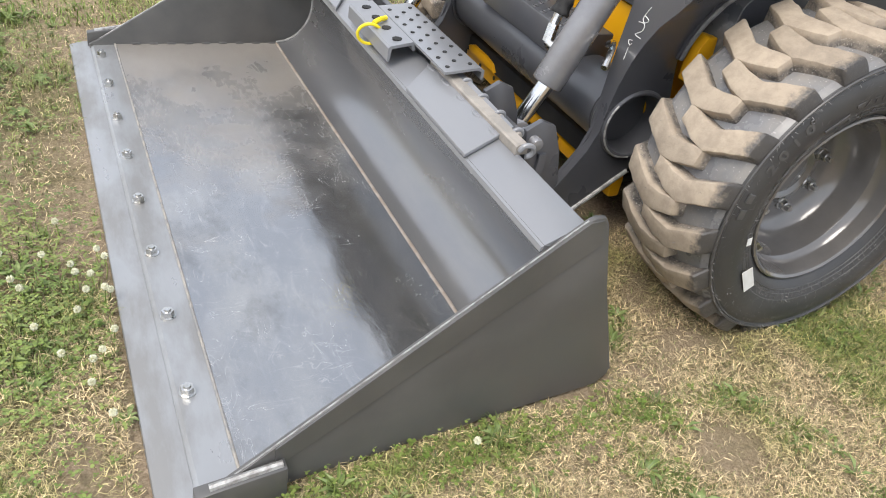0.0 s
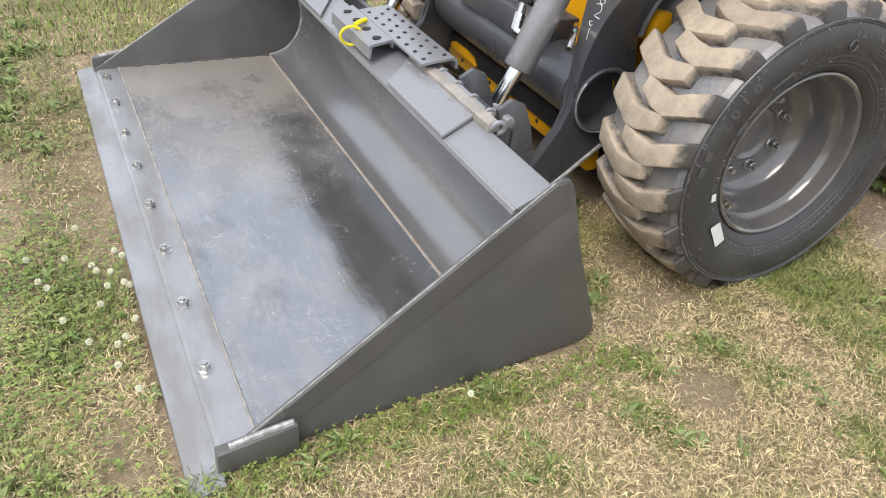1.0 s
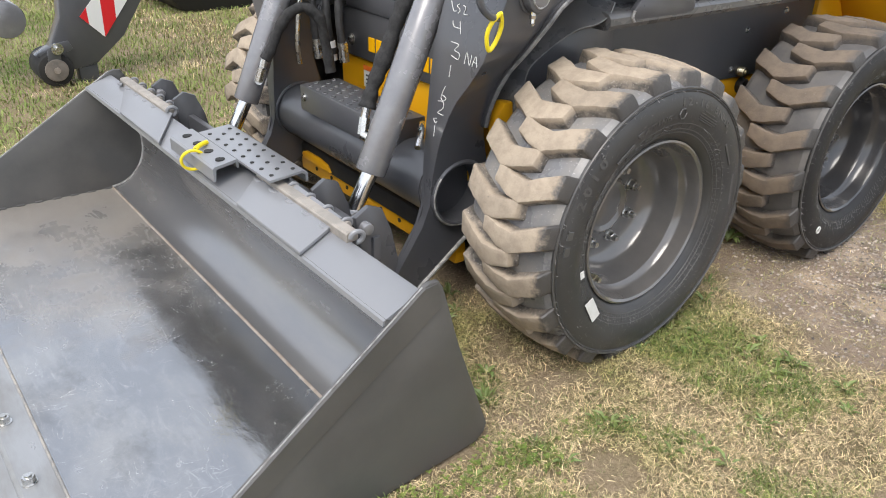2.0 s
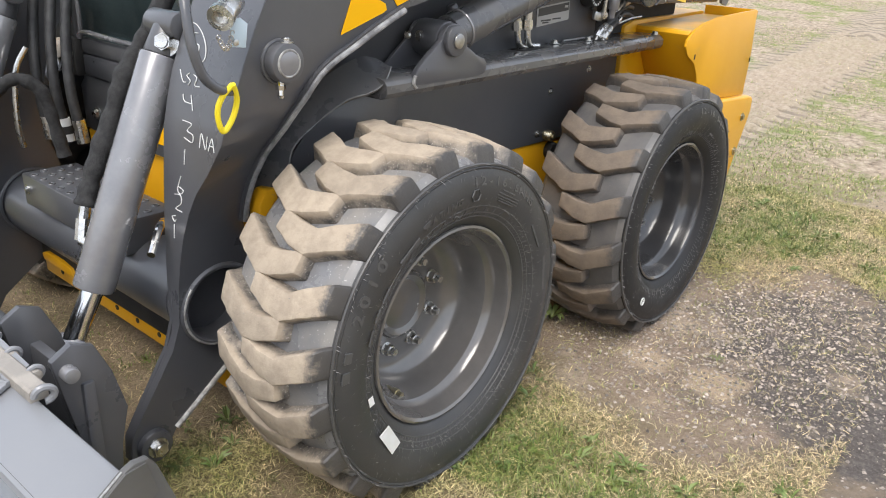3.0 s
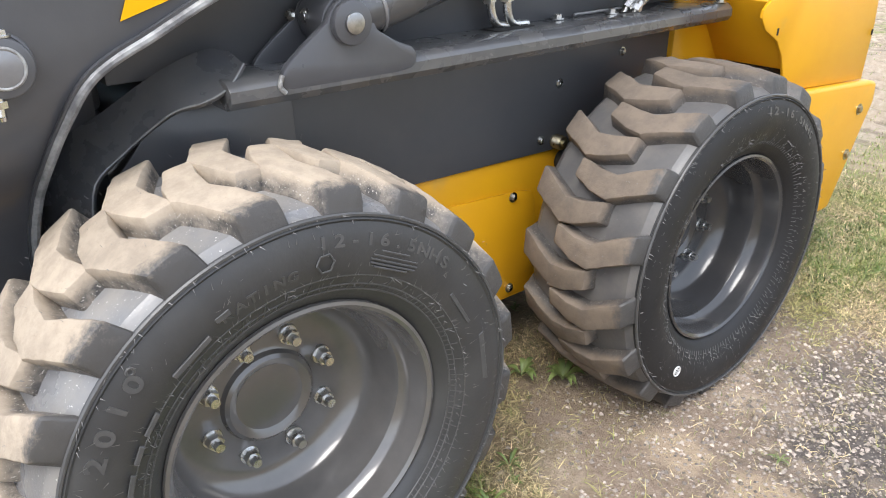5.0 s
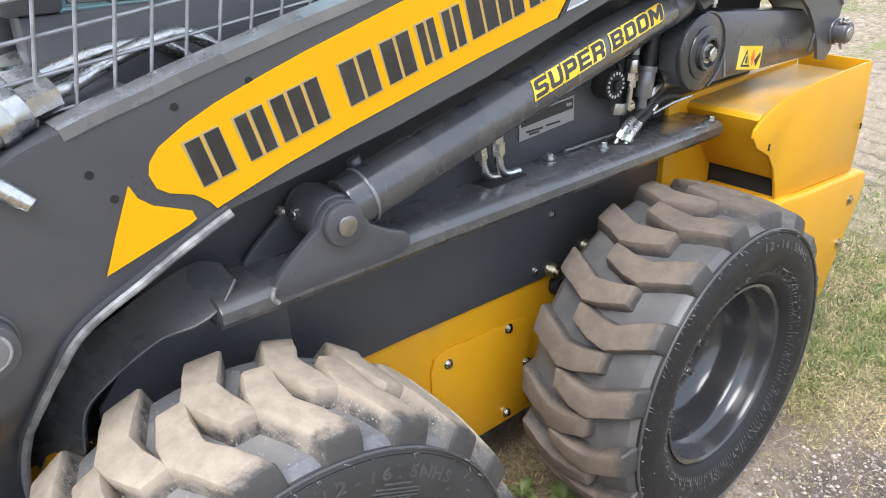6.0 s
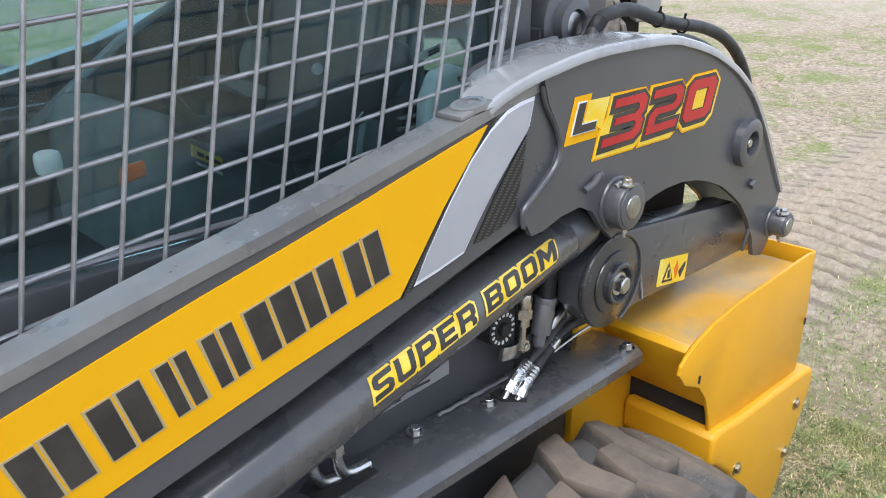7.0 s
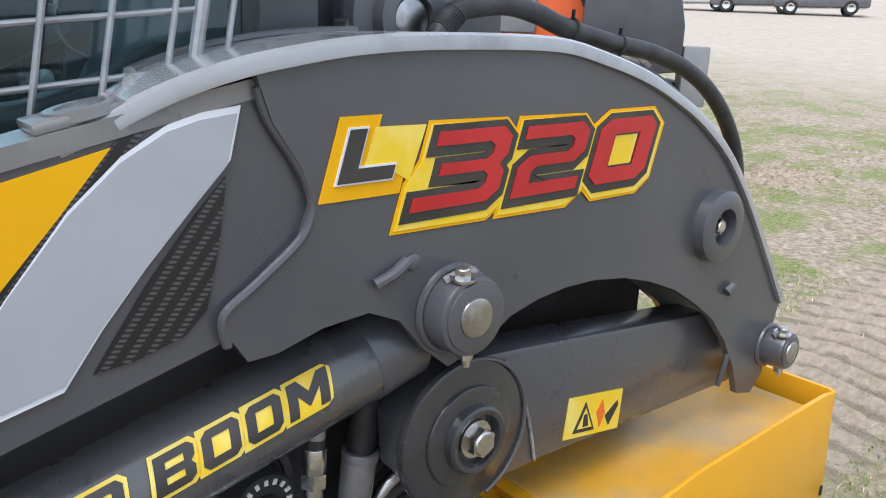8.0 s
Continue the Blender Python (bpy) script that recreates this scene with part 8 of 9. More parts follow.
def blades(name, mat, seed, spots, label):
    """Many bent blades in one mesh. spots: (x, y, length, width, droop)."""
    rng = np.random.default_rng(seed)
    n = len(spots)
    s = np.array(spots)
    base = np.column_stack([s[:, 0], s[:, 1], [ground_z(x, y) - 0.003 for x, y in s[:, :2]]])
    turn = rng.uniform(0, math.tau, n)
    out = np.column_stack([np.cos(turn), np.sin(turn), np.zeros(n)])
    side = np.column_stack([-np.sin(turn), np.cos(turn), np.zeros(n)]) * (s[:, 3] / 2)[:, None]
    length, droop = s[:, 2], s[:, 4]
    up = np.array([0, 0, 1.0])
    mid = base + out * (length * 0.45 * droop)[:, None] + up * (length * 0.6 * np.sqrt(np.maximum(0.02, 1 - droop ** 2)))[:, None]
    tip = base + out * (length * (0.35 + 0.65 * droop))[:, None] + up * (length * np.maximum(0.06, 0.95 - 0.95 * droop) + 0.004)[:, None]
    v = np.empty((n, 5, 3))
    v[:, 0], v[:, 1], v[:, 2], v[:, 3], v[:, 4] = base - side, base + side, mid + side * 0.75, mid - side * 0.75, tip
    idx = np.arange(n)[:, None] * 5
    loops = np.concatenate([idx + 0, idx + 1, idx + 2, idx + 3, idx + 3, idx + 2, idx + 4], 1).ravel()
    me = bpy.data.meshes.new(name)
    me.vertices.add(n * 5)
    me.vertices.foreach_set("co", v.ravel())
    me.loops.add(len(loops))
    me.loops.foreach_set("vertex_index", loops.astype(np.int32))
    me.polygons.add(n * 2)
    starts = (np.arange(n)[:, None] * 7 + np.array([0, 4])).ravel()
    me.polygons.foreach_set("loop_start", starts.astype(np.int32))
    me.update(calc_edges=True)
    me.validate()
    me.materials.append(mat)
    return tagged(new(name, me), label, "grass", kind="stuff")


def strands(name, mat, seed, spots, label):
    """Thin bent straws lying every way, in one mesh. spots: (x, y, length, width, tilt)."""
    gen = np.random.default_rng(seed)
    s = np.array(spots)
    n = len(s)
    base = np.column_stack([s[:, 0], s[:, 1], [ground_z(x, y) for x, y in s[:, :2]]])
    base[:, 2] += gen.uniform(-0.003, 0.012, n)
    turn = gen.uniform(0, math.tau, n)
    bend = turn + gen.normal(0, 0.5, n)
    half = s[:, 2][:, None] * 0.5
    mid = base + np.column_stack([np.cos(turn), np.sin(turn), s[:, 4] + 0.15]) * half
    tip = mid + np.column_stack([np.cos(bend), np.sin(bend), s[:, 4] * 0.5 - 0.25]) * half
    side = np.column_stack([-np.sin(turn), np.cos(turn), gen.uniform(-0.6, 0.6, n)]) * (s[:, 3] / 2)[:, None]
    v = np.empty((n, 5, 3))
    v[:, 0], v[:, 1], v[:, 2], v[:, 3], v[:, 4] = base - side, base + side, mid + side * 0.9, mid - side * 0.9, tip
    idx = np.arange(n)[:, None] * 5
    loops = np.concatenate([idx + 0, idx + 1, idx + 2, idx + 3, idx + 3, idx + 2, idx + 4], 1).ravel()
    me = bpy.data.meshes.new(name)
    me.vertices.add(n * 5)
    me.vertices.foreach_set("co", v.ravel())
    me.loops.add(len(loops))
    me.loops.foreach_set("vertex_index", loops.astype(np.int32))
    me.polygons.add(n * 2)
    me.polygons.foreach_set("loop_start", (np.arange(n)[:, None] * 7 + np.array([0, 4])).ravel().astype(np.int32))
    me.update(calc_edges=True)
    me.materials.append(mat)
    return tagged(new(name, me), label, "grass", kind="stuff")


rng = random.Random(11)
green, straw, far_green, far_straw = [], [], [], []


def turf_spot(n):
    return rng.uniform(-2.25, 2.7), (rng.uniform(-0.80, 0.35) if n % 10 < 8 else rng.uniform(0.35, 2.4))


def hidden(x, y):
    return covered(x, y) or (-0.2 < x < 1.3 and 0.3 < y < 1.2 and rng.random() < 0.85)


# tufts: many blades out of one root
for n in range(60000):
    x, y = turf_spot(n)
    g = greenness(x, y)
    if hidden(x, y) or g < -0.02 + 0.55 * rng.random():
        continue
    tall = rng.uniform(0.012, 0.034) * (1 + 0.55 * min(1.0, max(0.0, g)))
    for _ in range(rng.randint(5, 13)):
        green.append((x + rng.gauss(0, 0.007), y + rng.gauss(0, 0.007), tall * rng.uniform(0.5, 1.15), rng.uniform(0.0012, 0.0030), rng.uniform(0.15, 0.95)))
# dead thatch everywhere, thinner over bare soil
for n in range(520000):
    x, y = turf_spot(n)
    if hidden(x, y):
        continue
    g = greenness(x, y)
    bare = noise.noise((x * 3.1, y * 3.1, 17.0)) + 0.6 * noise.noise((x * 9.0, y * 9.0, 21.0))
    if rng.random() > (0.07 if g < -0.85 else 0.40 if g < -0.55 or bare > 0.55 else 0.95):
        continue
    straw.append((x, y, rng.uniform(0.008, 0.030), rng.uniform(0.0007, 0.0017), rng.uniform(-0.1, 0.75)))
    if rng.random() < 0.22:
        green.append((x, y, rng.uniform(0.010, 0.026), rng.uniform(0.0010, 0.0022), rng.uniform(0.2, 0.95)))
for _ in range(200000):
    d = rng.random() ** 1.6
    x, y = 2.2 + d * 13.0, rng.uniform(-2.2, 1.5 + d * 13)
    track = y - 0.05 * (x - 4.7)
    if x > 3.0 and (0.55 < track < 1.35 or 2.7 < track < 3.4) and rng.random() < 0.85:
        continue
    if noise.noise((x * 0.55, y * 0.55, 2.0)) + 0.5 * noise.noise((x * 2.2, y * 2.2, 4.0)) > -0.14 + 0.50 * d + 0.2 * (rng.random() - 0.5):
        (far_green if rng.random() < 0.7 else far_straw).append((x, y, rng.uniform(0.015, 0.04), rng.uniform(0.002, 0.004) * (1 + d), rng.uniform(0.5, 0.95)))
for _ in range(85000):
    x, y = rng.uniform(-2.6, 2.0), rng.uniform(1.9, 6.5)
    (far_green if noise.noise((x, y, 1.0)) + 0.5 * noise.noise((x * 4, y * 4, 3.0)) + rng.uniform(-0.4, 0.4) > -0.42 else far_straw).append((x, y, rng.uniform(0.02, 0.055), rng.uniform(0.003, 0.006), rng.uniform(0.2, 0.85)))
blades("lawn_grass", GREEN, 3, green, "short green lawn grass in patches")
blades("sparse_grass", FAR_GREEN, 6, far_green, "thin pale green grass over the bare lot")
blades("dry_tuft", STRAW, 5, far_straw, "dry pale grass tufts")
strands("dry_grass", STRAW, 4, straw, "dry straw-coloured mown grass")


def scattered_leaves(name, spots, mat, label):
    """Small three-lobed leaves lying over the turf, in one mesh."""
    r = random.Random(8)
    verts, faces = [], []
    for x, y, size in spots:
        z = ground_z(x, y) + r.uniform(0.008, 0.030)
        for k in range(3):
            a = r.uniform(0, 0.4) + k * math.tau / 3
            c, s = math.cos(a), math.sin(a)
            lift = r.uniform(-0.2, 0.35) * size
            n = len(verts)
            for u, w, h in ((0, 0, 0), (0.5, -0.42, 0.6), (1.0, -0.3, 1.0), (1.08, 0.0, 1.0), (1.0, 0.3, 1.0), (0.5, 0.42, 0.6)):
                verts.append((x + size * (u * c - w * s), y + size * (u * s + w * c), z + lift * h))
            faces.append(tuple(range(n, n + 6)))
    me = bpy.data.meshes.new(name)
    me.from_pydata(verts, [], faces)
    me.materials.append(mat)
    return tagged(new(name, me), label, "clover", kind="stuff")


spots = []
while len(spots) < 4500:
    x, y = rng.uniform(-2.2, 1.2), rng.uniform(-1.0, 2.2)
    near = math.exp(-((x + 1.72) ** 2 / 0.05 + (y - 0.30) ** 2 / 0.16)) + 0.5 * math.exp(-((y + 0.27) ** 2 / 0.006)) * (x < -0.5) + 0.12 * max(0.0, min(1.0, greenness(x, y)))
    if not covered(x, y) and rng.random() < near:
        spots.append((x, y, rng.uniform(0.0035, 0.0085)))
scattered_leaves("clover_leaf", spots, CLOVER, "small green clover leaves among the grass")


def pebbles(name, count, where, label):
    r = random.Random(21)
    verts, faces = [], []
    for _ in range(count):
        x, y = where(r)
        s = 0.0013 + 0.0062 * r.random() ** 2.6
        z = ground_z(x, y) + s * 0.2
        n = len(verts)
        turn = r.uniform(0, 1.5)
        for px, py, pz in ((1, 0, 0), (0, 1, 0), (-1, 0, 0), (0, -1, 0), (0, 0, 1), (0, 0, -1)):
            k = r.uniform(0.65, 1.25)
            verts.append((x + s * k * (px * math.cos(turn) - py * math.sin(turn)), y + s * k * (px * math.sin(turn) + py * math.cos(turn)), z + s * k * pz * 0.75))
        faces += [(n + i, n + (i + 1) % 4, n + 4) for i in range(4)] + [(n + (i + 1) % 4, n + i, n + 5) for i in range(4)]
    me = bpy.data.meshes.new(name)
    me.from_pydata(verts, [], faces)
    me.materials.append(STONE)
    return tagged(new(name, me), label, "gravel", kind="stuff")


def gravel_spot(r):
    if r.random() < 0.75:
        return r.gauss(1.22, 0.40), r.gauss(-0.45, 0.26)
    return r.uniform(0.3, 3.2), r.uniform(-1.0, 0.1)


pebbles("gravel", 15000, gravel_spot, "pale and grey gravel pressed into the soil")

# white clover heads
flower = thing("clover_flower", (-1.50, 0.40, ground_z(-1.50, 0.40)), "round white clover flower on a thin stem", "flower", "clover beside the bucket")
fx, fy, fz = -1.50, 0.40, ground_z(-1.50, 0.40)
part("stem", pipe([(fx, fy, fz), (fx + 0.004, fy, fz + 0.03), (fx + 0.002, fy + 0.003, fz + 0.058)], 0.0011, 6), CLOVER, flower)
b = bmesh.new()
r2 = random.Random(2)
for k in range(110):
    d = Vector((r2.gauss(0, 1), r2.gauss(0, 1), r2.gauss(0.25, 1))).normalized()
    p = Vector((fx + 0.002, fy + 0.003, fz + 0.062))
    s = d.orthogonal().normalized() * 0.0024
    t = d.cross(s)
    tip = b.verts.new(p + d * 0.0085)
    q = [b.verts.new(p + d * 0.004 + u * s + w * t) for u, w in ((1, 0), (-0.5, 0.87), (-0.5, -0.87))]
    for i in range(3):
        b.faces.new((q[i], q[(i + 1) % 3], tip))
part("flower_head", b, PETAL, flower)
at = [(-1.461, 0.358), (-1.439, 0.312), (-1.395, 0.32), (-1.51, 0.30), (-1.53, 0.36), (-1.56, 0.27), (-1.545, 0.10), (-1.53, 0.13), (-1.55, 0.055), (-1.52, -0.05), (-1.60, 0.14), (-1.57, 0.42), (-1.66, 0.33), (-1.62, 0.46), (-1.515, 0.47), (-1.59, 0.56), (-1.70, 0.48), (-1.50, 0.20), (-0.83, -0.30), (-1.64, 0.22), (-1.68, 0.40)]
for k, (x, y) in enumerate(at):
    if x > -1.5:
        x -= 0.10
    copy_thing(flower, Matrix.Translation((x, y, ground_z(x, y) - 0.012 * (k % 3))) @ Matrix.Rotation(k * 1.7, 4, "Z"))


# broad-leaved weeds
def weed(x, y, leaves, length, wide, seed, rise, label):
    z = ground_z(x, y)
    plant = thing("weed_plant", (x, y, z), label, "weed", "weeds in the turf")
    r = random.Random(seed)
    for k in range(leaves):
        a = k * 2.4 + r.uniform(-0.3, 0.3)
        ln = 0.62 * length * r.uniform(0.6, 1.1)
        b = bmesh.new()
        rows = []
        for i in range(6):
            t = i / 5
            half = wide * ln * math.sin(math.pi * (0.08 + 0.90 * t)) * (0.55 + 0.6 * t if t < 0.7 else 1.0)
            h = rise * ln * (math.sin(t * 2.0) - 0.35 * t * t) + 0.004
            c = Vector((math.cos(a) * t * ln, math.sin(a) * t * ln, h))
            s = Vector((-math.sin(a), math.cos(a), 0)) * half
            rows.append([b.verts.new(Vector((x, y, z)) + c + s + Vector((0, 0, half * 0.35))), b.verts.new(Vector((x, y, z)) + c), b.verts.new(Vector((x, y, z)) + c - s + Vector((0, 0, half * 0.35)))])
        for p, q in zip(rows, rows[1:]):
            b.faces.new((p[0], p[1], q[1], q[0]))
            b.faces.new((p[1], p[2], q[2], q[1]))
        part("leaf", b, LEAF, plant, sharp=180)
    return plant


weed(-0.66, -0.275, 7, 0.055, 0.20, 1, 0.5, "low weed with broad green leaves beside the bucket")
weed(-0.615, -0.43, 9, 0.060, 0.14, 2, 0.6, "green rosette weed in dry turf")
weed(-0.53, -0.55, 8, 0.055, 0.16, 3, 0.6, "green rosette weed in dry turf")
weed(-0.45, -0.59, 8, 0.050, 0.14, 4, 0.5, "green rosette weed in dry turf")
weed(-0.83, -0.27, 6, 0.035, 0.25, 5, 0.6, "small round-leaved weed by the bucket")
weed(0.79, 0.09, 12, 0.095, 0.17, 6, 0.7, "leafy weed growing between the wheels")
weed(0.72, 0.16, 9, 0.085, 0.16, 16, 0.7, "leafy weed growing between the wheels")
weed(0.47, -0.06, 9, 0.065, 0.10, 7, 0.6, "narrow-leaved weed beside the tyre")
weed(0.36, -0.12, 8, 0.065, 0.10, 8, 0.7, "narrow-leaved weed beside the tyre")
weed(0.92, -0.40, 7, 0.045, 0.12, 9, 0.5, "small weed in gravel")
weed(1.73, -0.35, 9, 0.060, 0.16, 10, 0.5, "small weed in gravel")
weed(-1.60, 1.42, 30, 0.050, 0.20, 11, 0.6, "large leafy weed beside the bucket")
weed(-1.66, 1.20, 28, 0.048, 0.20, 12, 0.6, "large leafy weed beside the bucket")
weed(-1.72, 1.65, 30, 0.052, 0.20, 13, 0.6, "large leafy weed beside the bucket")
weed(-1.73, 0.55, 18, 0.045, 0.18, 14, 0.8, "leafy weed among clover")
weed(-1.50, -0.02, 6, 0.05, 0.20, 15, 0.4, "pale weed by the cutting edge")
weed(-1.43, -0.42, 7, 0.045, 0.18, 17, 0.4, "small weed in dry turf")
weed(-0.40, -0.02, 10, 0.055, 0.16, 18, 0.8, "weed between bucket and tyre")



def rosettes(name, centres, mat, label):
    """Small star-shaped plants over the turf, in one mesh."""
    r = random.Random(31)
    verts, faces = [], []
    for x, y, size in centres:
        z = ground_z(x, y)
        for k in range(r.randint(6, 13)):
            a = r.uniform(0, math.tau)
            ln, w = size * r.uniform(0.5, 1.1), size * r.uniform(0.07, 0.15)
            up = r.uniform(0.25, 0.9)
            n = len(verts)
            c, q = math.cos(a), math.sin(a)
            for u, v, h in ((0.03, 0.0, 0.0), (0.45, -1.0, 0.75), (0.5, 0.0, 0.62), (0.45, 1.0, 0.75), (1.0, 0.0, 0.8)):
                verts.append((x + ln * u * c - w * v * q, y + ln * u * q + w * v * c, z + 0.004 + ln * h * up))
            faces += [(n, n + 1, n + 2), (n, n + 2, n + 3), (n + 1, n + 4, n + 2), (n + 2, n + 4, n + 3)]
    me = bpy.data.meshes.new(name)
    me.from_pydata(verts, [], faces)
    me.materials.append(mat)
    return tagged(new(name, me), label, "weed", kind="stuff")


centres = []
while len(centres) < 190:
    x, y = rng.uniform(-2.0, 2.4), rng.uniform(-1.0, 0.6)
    if not covered(x, y) and rng.random() < 0.25 + greenness(x, y):
        centres.append((x, y, rng.uniform(0.018, 0.05)))
for _ in range(130):
    centres.append((rng.gauss(-1.86, 0.13), rng.uniform(1.0, 2.3), rng.uniform(0.03, 0.06)))
rosettes("turf_weed", centres, LEAF, "small green rosette weeds dotted in the turf")

# ---------------------------------------------------------------- background
FAR_RUBBER = material("far_tyre_rubber", (0.10, 0.09, 0.08), 0.8, 0.0, (0.22, 0.19, 0.16), 6, (0.4, 0.6), 0.2, 40)
# implement with striped arm behind the bucket
boom2 = thing("striped_implement", (-0.45, 3.25, ground_z(-0.45, 3.25)), "dark grey implement arm with red and white reflective stripes", "implement")
part("arm", prism([(-0.70, 0.16), (-0.62, 0.20), (-0.55, 0.34), (-0.50, 0.75), (-0.30, 1.25), (0.25, 1.25), (-0.05, 0.50), (-0.24, 0.22), (-0.40, 0.09), (-0.52, 0.07)], 3.24, 3.34, bevel=0.01), CHARCOAL, boom2)
part("arm_back", prism([(-1.30, 0.30), (-0.95, 0.36), (-0.62, 0.60), (-0.55, 1.2), (-1.5, 1.2)], 3.42, 3.50, bevel=0.01), CHARCOAL, boom2)
def left_edge(u):
    return (-0.452 + 0.676 * u, 0.340 + 0.737 * u)


def right_edge(u):
    return (-0.342 + 0.624 * u, 0.225 + 0.782 * u)


for k in range(8):
    low, high = max(0.0, 0.114 * k - 0.057), 0.114 * k + 0.057
    quad = [left_edge(low), left_edge(high)] + ([(-0.412, 0.298)] if k == 0 else [right_edge(0.114 * (k - 1)), (-0.412, 0.298) if k == 1 else right_edge(0.114 * (k - 2))])
    part("stripe", prism(quad, 3.232, 3.2395), WHITE_STRIPE if k % 2 else RED_STRIPE, boom2)
roller = part("roller", rod((-0.62, 3.20, 0.090), (-0.62, 3.42, 0.090), 0.088, 0.088, 32, 0.012), MATT_BLACK, boom2)
part("roller_hub", rod((-0.62, 3.185, 0.090), (-0.62, 3.20, 0.090), 0.058, 0.058, 28, 0.006), FAR_RUBBER, roller)
part("roller_pin", rod((-0.62, 3.178, 0.090), (-0.62, 3.186, 0.090), 0.016, 0.016, 14), RUST, roller)
part("roller_bracket", prism([(-0.66, 0.075), (-0.648, 0.19), (-0.62, 0.225), (-0.54, 0.235), (-0.52, 0.19), (-0.585, 0.17), (-0.60, 0.075)], 3.19, 3.198, bevel=0.003), CHARCOAL, boom2)
part("pivot", disc_boss(-0.80, 0.36, 3.20, 3.44, 0.09, 0.01), CYL_GREY, boom2)
part("bolt", hexbolt((-0.60, 3.19, 0.20), (0, -1, 0), 0.02, 0.03), ZINC, boom2)
part("support_foot", box(-0.50, -0.40, 3.25, 3.33, -0.01, 0.10, 0.01), CHARCOAL, boom2)

spare = thing("black_bucket", (0.85, 4.9, ground_z(0.85, 4.9)), "large black loader bucket resting on the grass", "bucket")
part("shell", prism([(0.45, 0.45), (0.50, 0.18), (0.65, 0.02), (0.90, -0.02), (1.60, -0.02), (1.75, 0.12), (1.75, 0.8), (0.40, 0.8)], 4.8, 6.2, bevel=0.03), DEEP_BLACK, spare)
part("lip", box(0.38, 1.78, 4.76, 4.81, 0.76, 0.84, 0.01), MATT_BLACK, spare)
part("mark", disc_boss(0.62, 0.45, 4.78, 4.80, 0.05, 0.01), RED_STRIPE, spare)


def lug_tyre(cx, cy, cz, radius, width, turn, parent):
    m = Matrix.Translation((cx, cy, cz)) @ Matrix.Rotation(turn, 4, "Z")
    w = width / 2
    prof = [(-w * 0.8, radius * 0.58), (-w, radius * 0.72), (-w, radius * 0.88), (-w * 0.8, radius * 0.95), (w * 0.8, radius * 0.95), (w, radius * 0.88), (w, radius * 0.72), (w * 0.8, radius * 0.58)]
    tyre = part("tyre", placed(lathe(prof, 48), m), FAR_RUBBER, parent)
    part("rim", placed(lathe([(-w * 0.7, radius * 0.58), (-w * 0.3, radius * 0.5), (-w * 0.2, 0.01), (w * 0.2, 0.01), (w * 0.7, radius * 0.58)], 32), m), GREY_TANK, parent)
    for k in range(20):
        for s in (-1, 1):
            b = box(-0.06 * radius, 0.06 * radius, min(0, s * w), max(0, s * w), radius * 0.94, radius, 0.01, 1)
            for v in b.verts:
                v.co.x += abs(v.co.y) * 0.5
            part("tread_lug", placed(b, m @ Matrix.Rotation(k * math.tau / 20 + (0.157 if s > 0 else 0), 4, "Y")), FAR_RUBBER, parent)
    return tyre


gz = ground_z(6.0, 4.4)
tractor = thing("orange_tractor", (6.2, 4.4, gz), "orange tractor with black guard and dusty lugged tyre", "tractor")
lug_tyre(5.95, 4.05, gz + 0.62, 0.72, 0.45, radians(-35), tractor)
lug_tyre(7.4, 5.6, gz + 0.62, 0.72, 0.45, radians(-35), tractor)
turn = Matrix.Translation((6.2, 4.4, gz)) @ Matrix.Rotation(radians(-48), 4, "Z")
part("hood", placed(box(-1.2, 0.55, 0.2, 1.3, 0.9, 2.0, 0.08, 3), turn), ORANGE, tractor, "orange sheet metal hood")
part("pillar", placed(box(-1.35, -1.22, 0.2, 0.32, 0.9, 2.8, 0.02), turn), ORANGE, tractor)
part("side_window", placed(box(-0.9, -0.35, 0.16, 0.19, 1.35, 1.75, 0.02), turn), GREY_TANK, tractor)
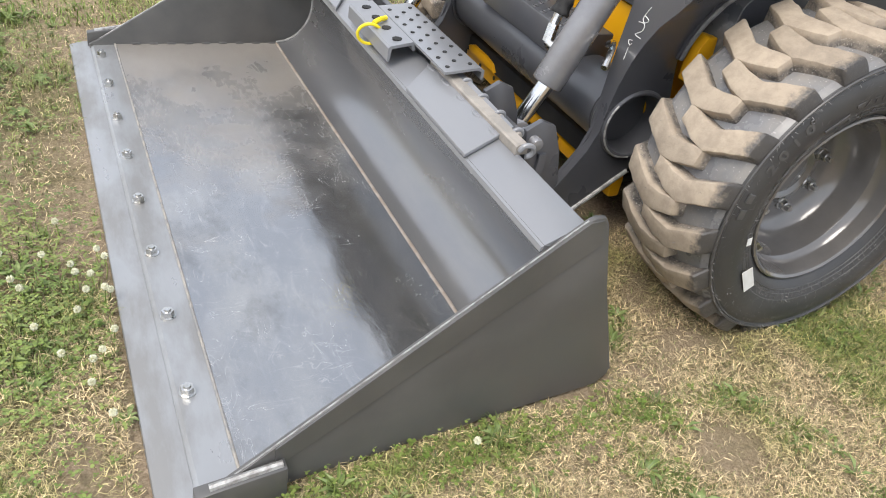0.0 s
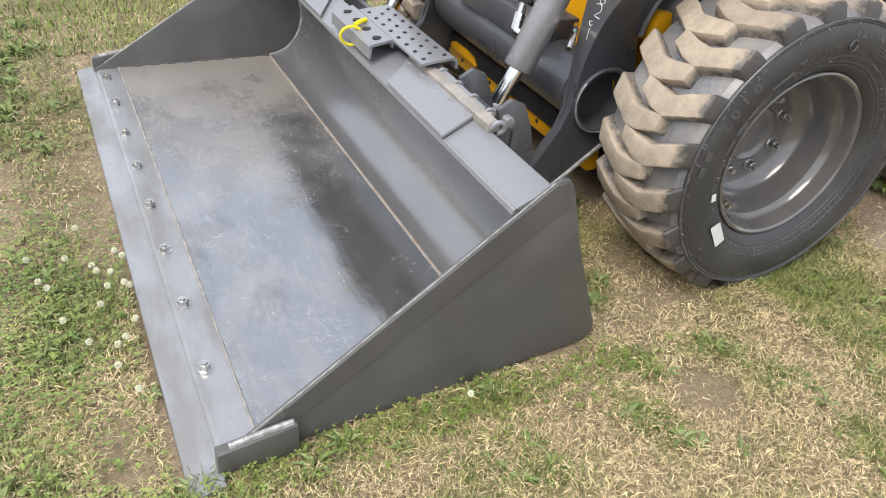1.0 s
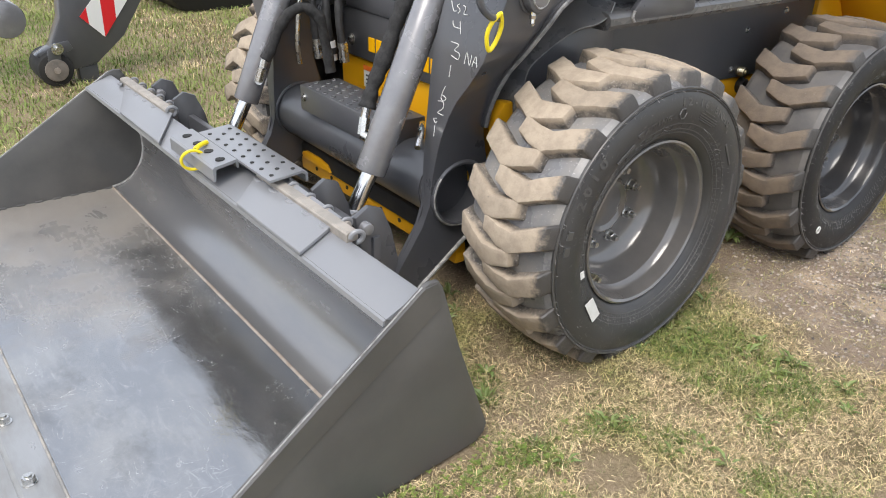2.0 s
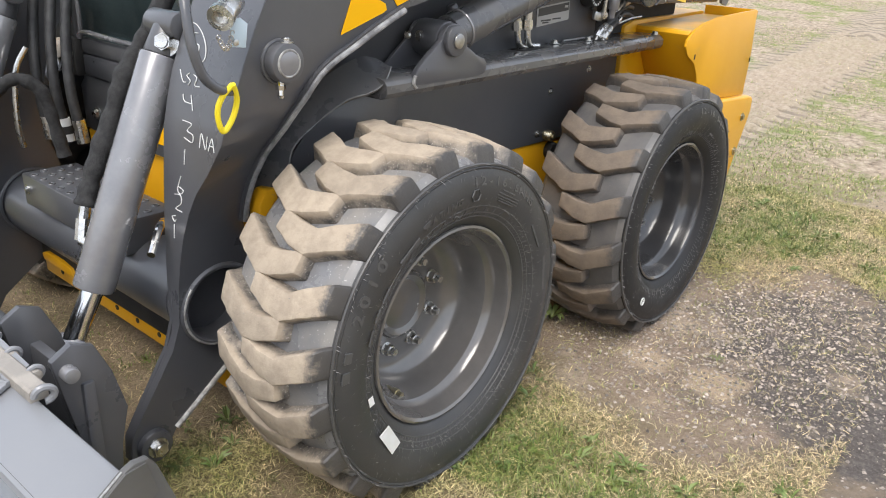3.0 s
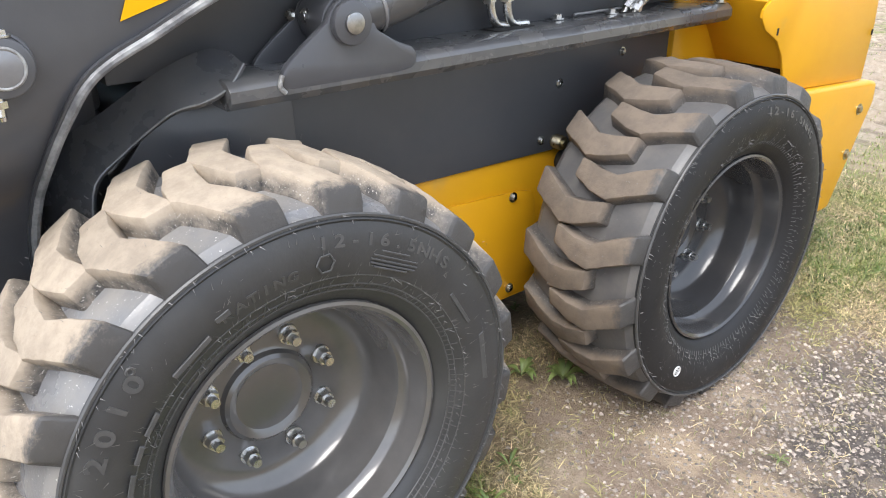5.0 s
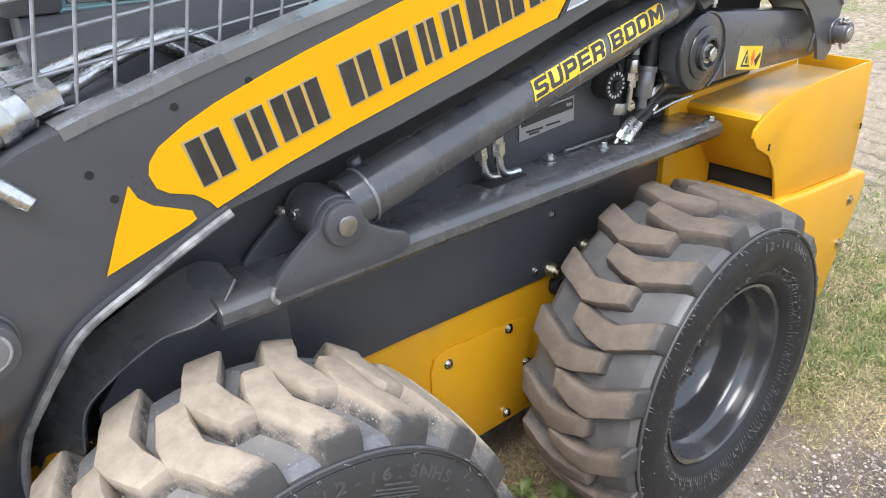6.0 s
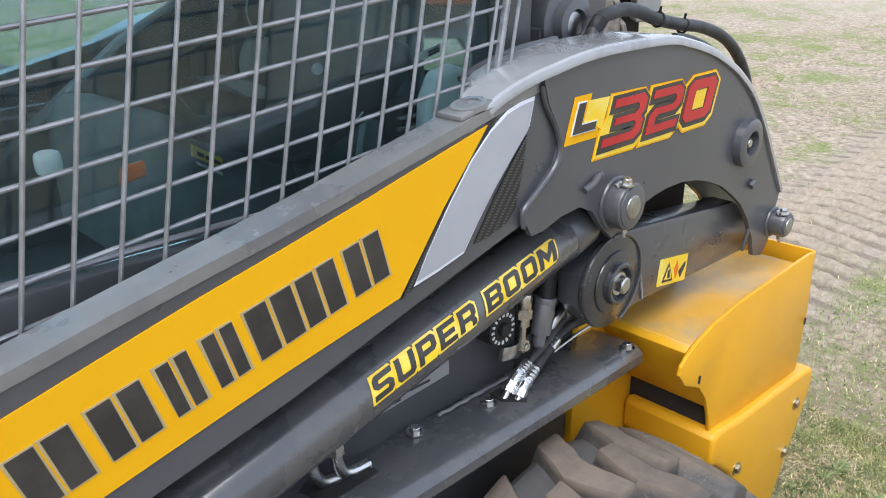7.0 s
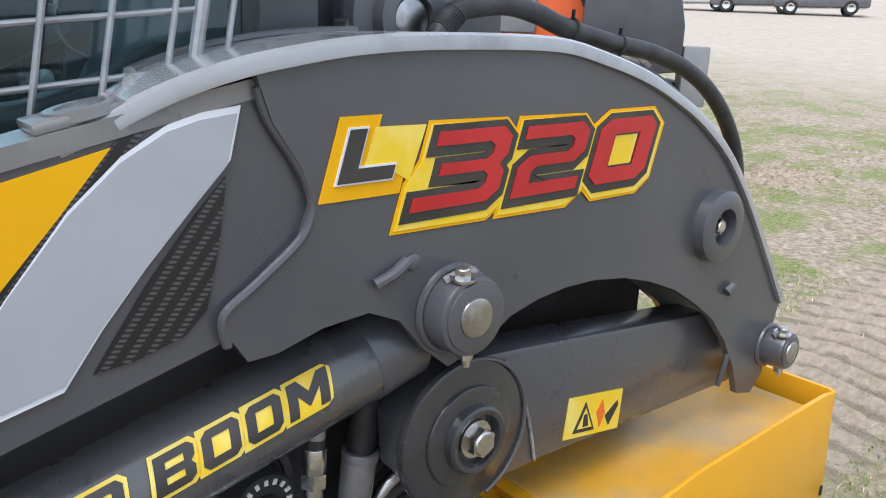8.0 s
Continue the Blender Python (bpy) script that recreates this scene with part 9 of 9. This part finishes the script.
part("guard", placed(prism([(0.05, 0.95), (0.12, 2.3), (0.80, 2.3), (0.98, 1.45), (0.98, 1.05)], -0.05, 0.25, bevel=0.02), turn), BLACK, tractor, "black side guard")
part("frame", placed(box(-1.2, 1.1, 0.3, 1.2, 0.55, 0.95, 0.05), turn), MATT_BLACK, tractor)
part("tool_box", placed(box(0.99, 1.22, -0.05, 0.35, 0.75, 1.28, 0.02), turn), GREY_TANK, tractor, "grey plastic box")
part("hose", placed(pipe([(-0.10, 0.05, 2.2), (-0.02, 0.0, 1.9), (0.10, 0.0, 1.6)], 0.03, 10), turn), MATT_BLACK, tractor)


def car(x, y, turn_deg, paint, label):
    z = ground_z(x, y)
    c = thing("parked_car", (x, y, z), label, "car", "cars at the far edge of the lot")
    m = Matrix.Translation((x, y, z)) @ Matrix.Rotation(radians(turn_deg), 4, "Z")
    part("body", placed(prism([(-2.2, 0.35), (-2.25, 0.75), (-1.3, 0.95), (-0.7, 1.45), (1.0, 1.5), (1.7, 1.0), (2.25, 0.9), (2.25, 0.35)], -0.9, 0.9, bevel=0.08, seg=3), m), paint, c)
    part("window", placed(prism([(-1.1, 1.0), (-0.65, 1.38), (0.9, 1.42), (1.4, 1.02)], -0.905, 0.905), m), BLACK, c)
    for wx in (-1.4, 1.4):
        for wy in (-0.82, 0.82):
            w = part("wheel", placed(lathe([(-0.11, 0.2), (-0.12, 0.32), (-0.08, 0.35), (0.08, 0.35), (0.12, 0.32), (0.11, 0.2)], 28), m @ Matrix.Translation((wx, wy, 0.34))), MATT_BLACK, c)
            part("rim", placed(lathe([(-0.10, 0.21), (-0.06, 0.08), (-0.06, 0.005), (0.06, 0.005), (0.10, 0.21)], 20), m @ Matrix.Translation((wx, wy, 0.34))), CHROME, w)
    return c


car(40.6, 22.0, -62, CAR_PAINT, "dark parked car at the far edge of the lot")
car(42.0, 19.2, -62, CAR_PAINT, "dark parked car at the far edge of the lot")
car(39.2, 25.0, -62, material("pale_car_paint", (0.55, 0.56, 0.58), 0.3, 0.2, (0.5, 0.5, 0.52), 3, (0.4, 0.6), coat=0.5), "silver parked car at the far edge of the lot")
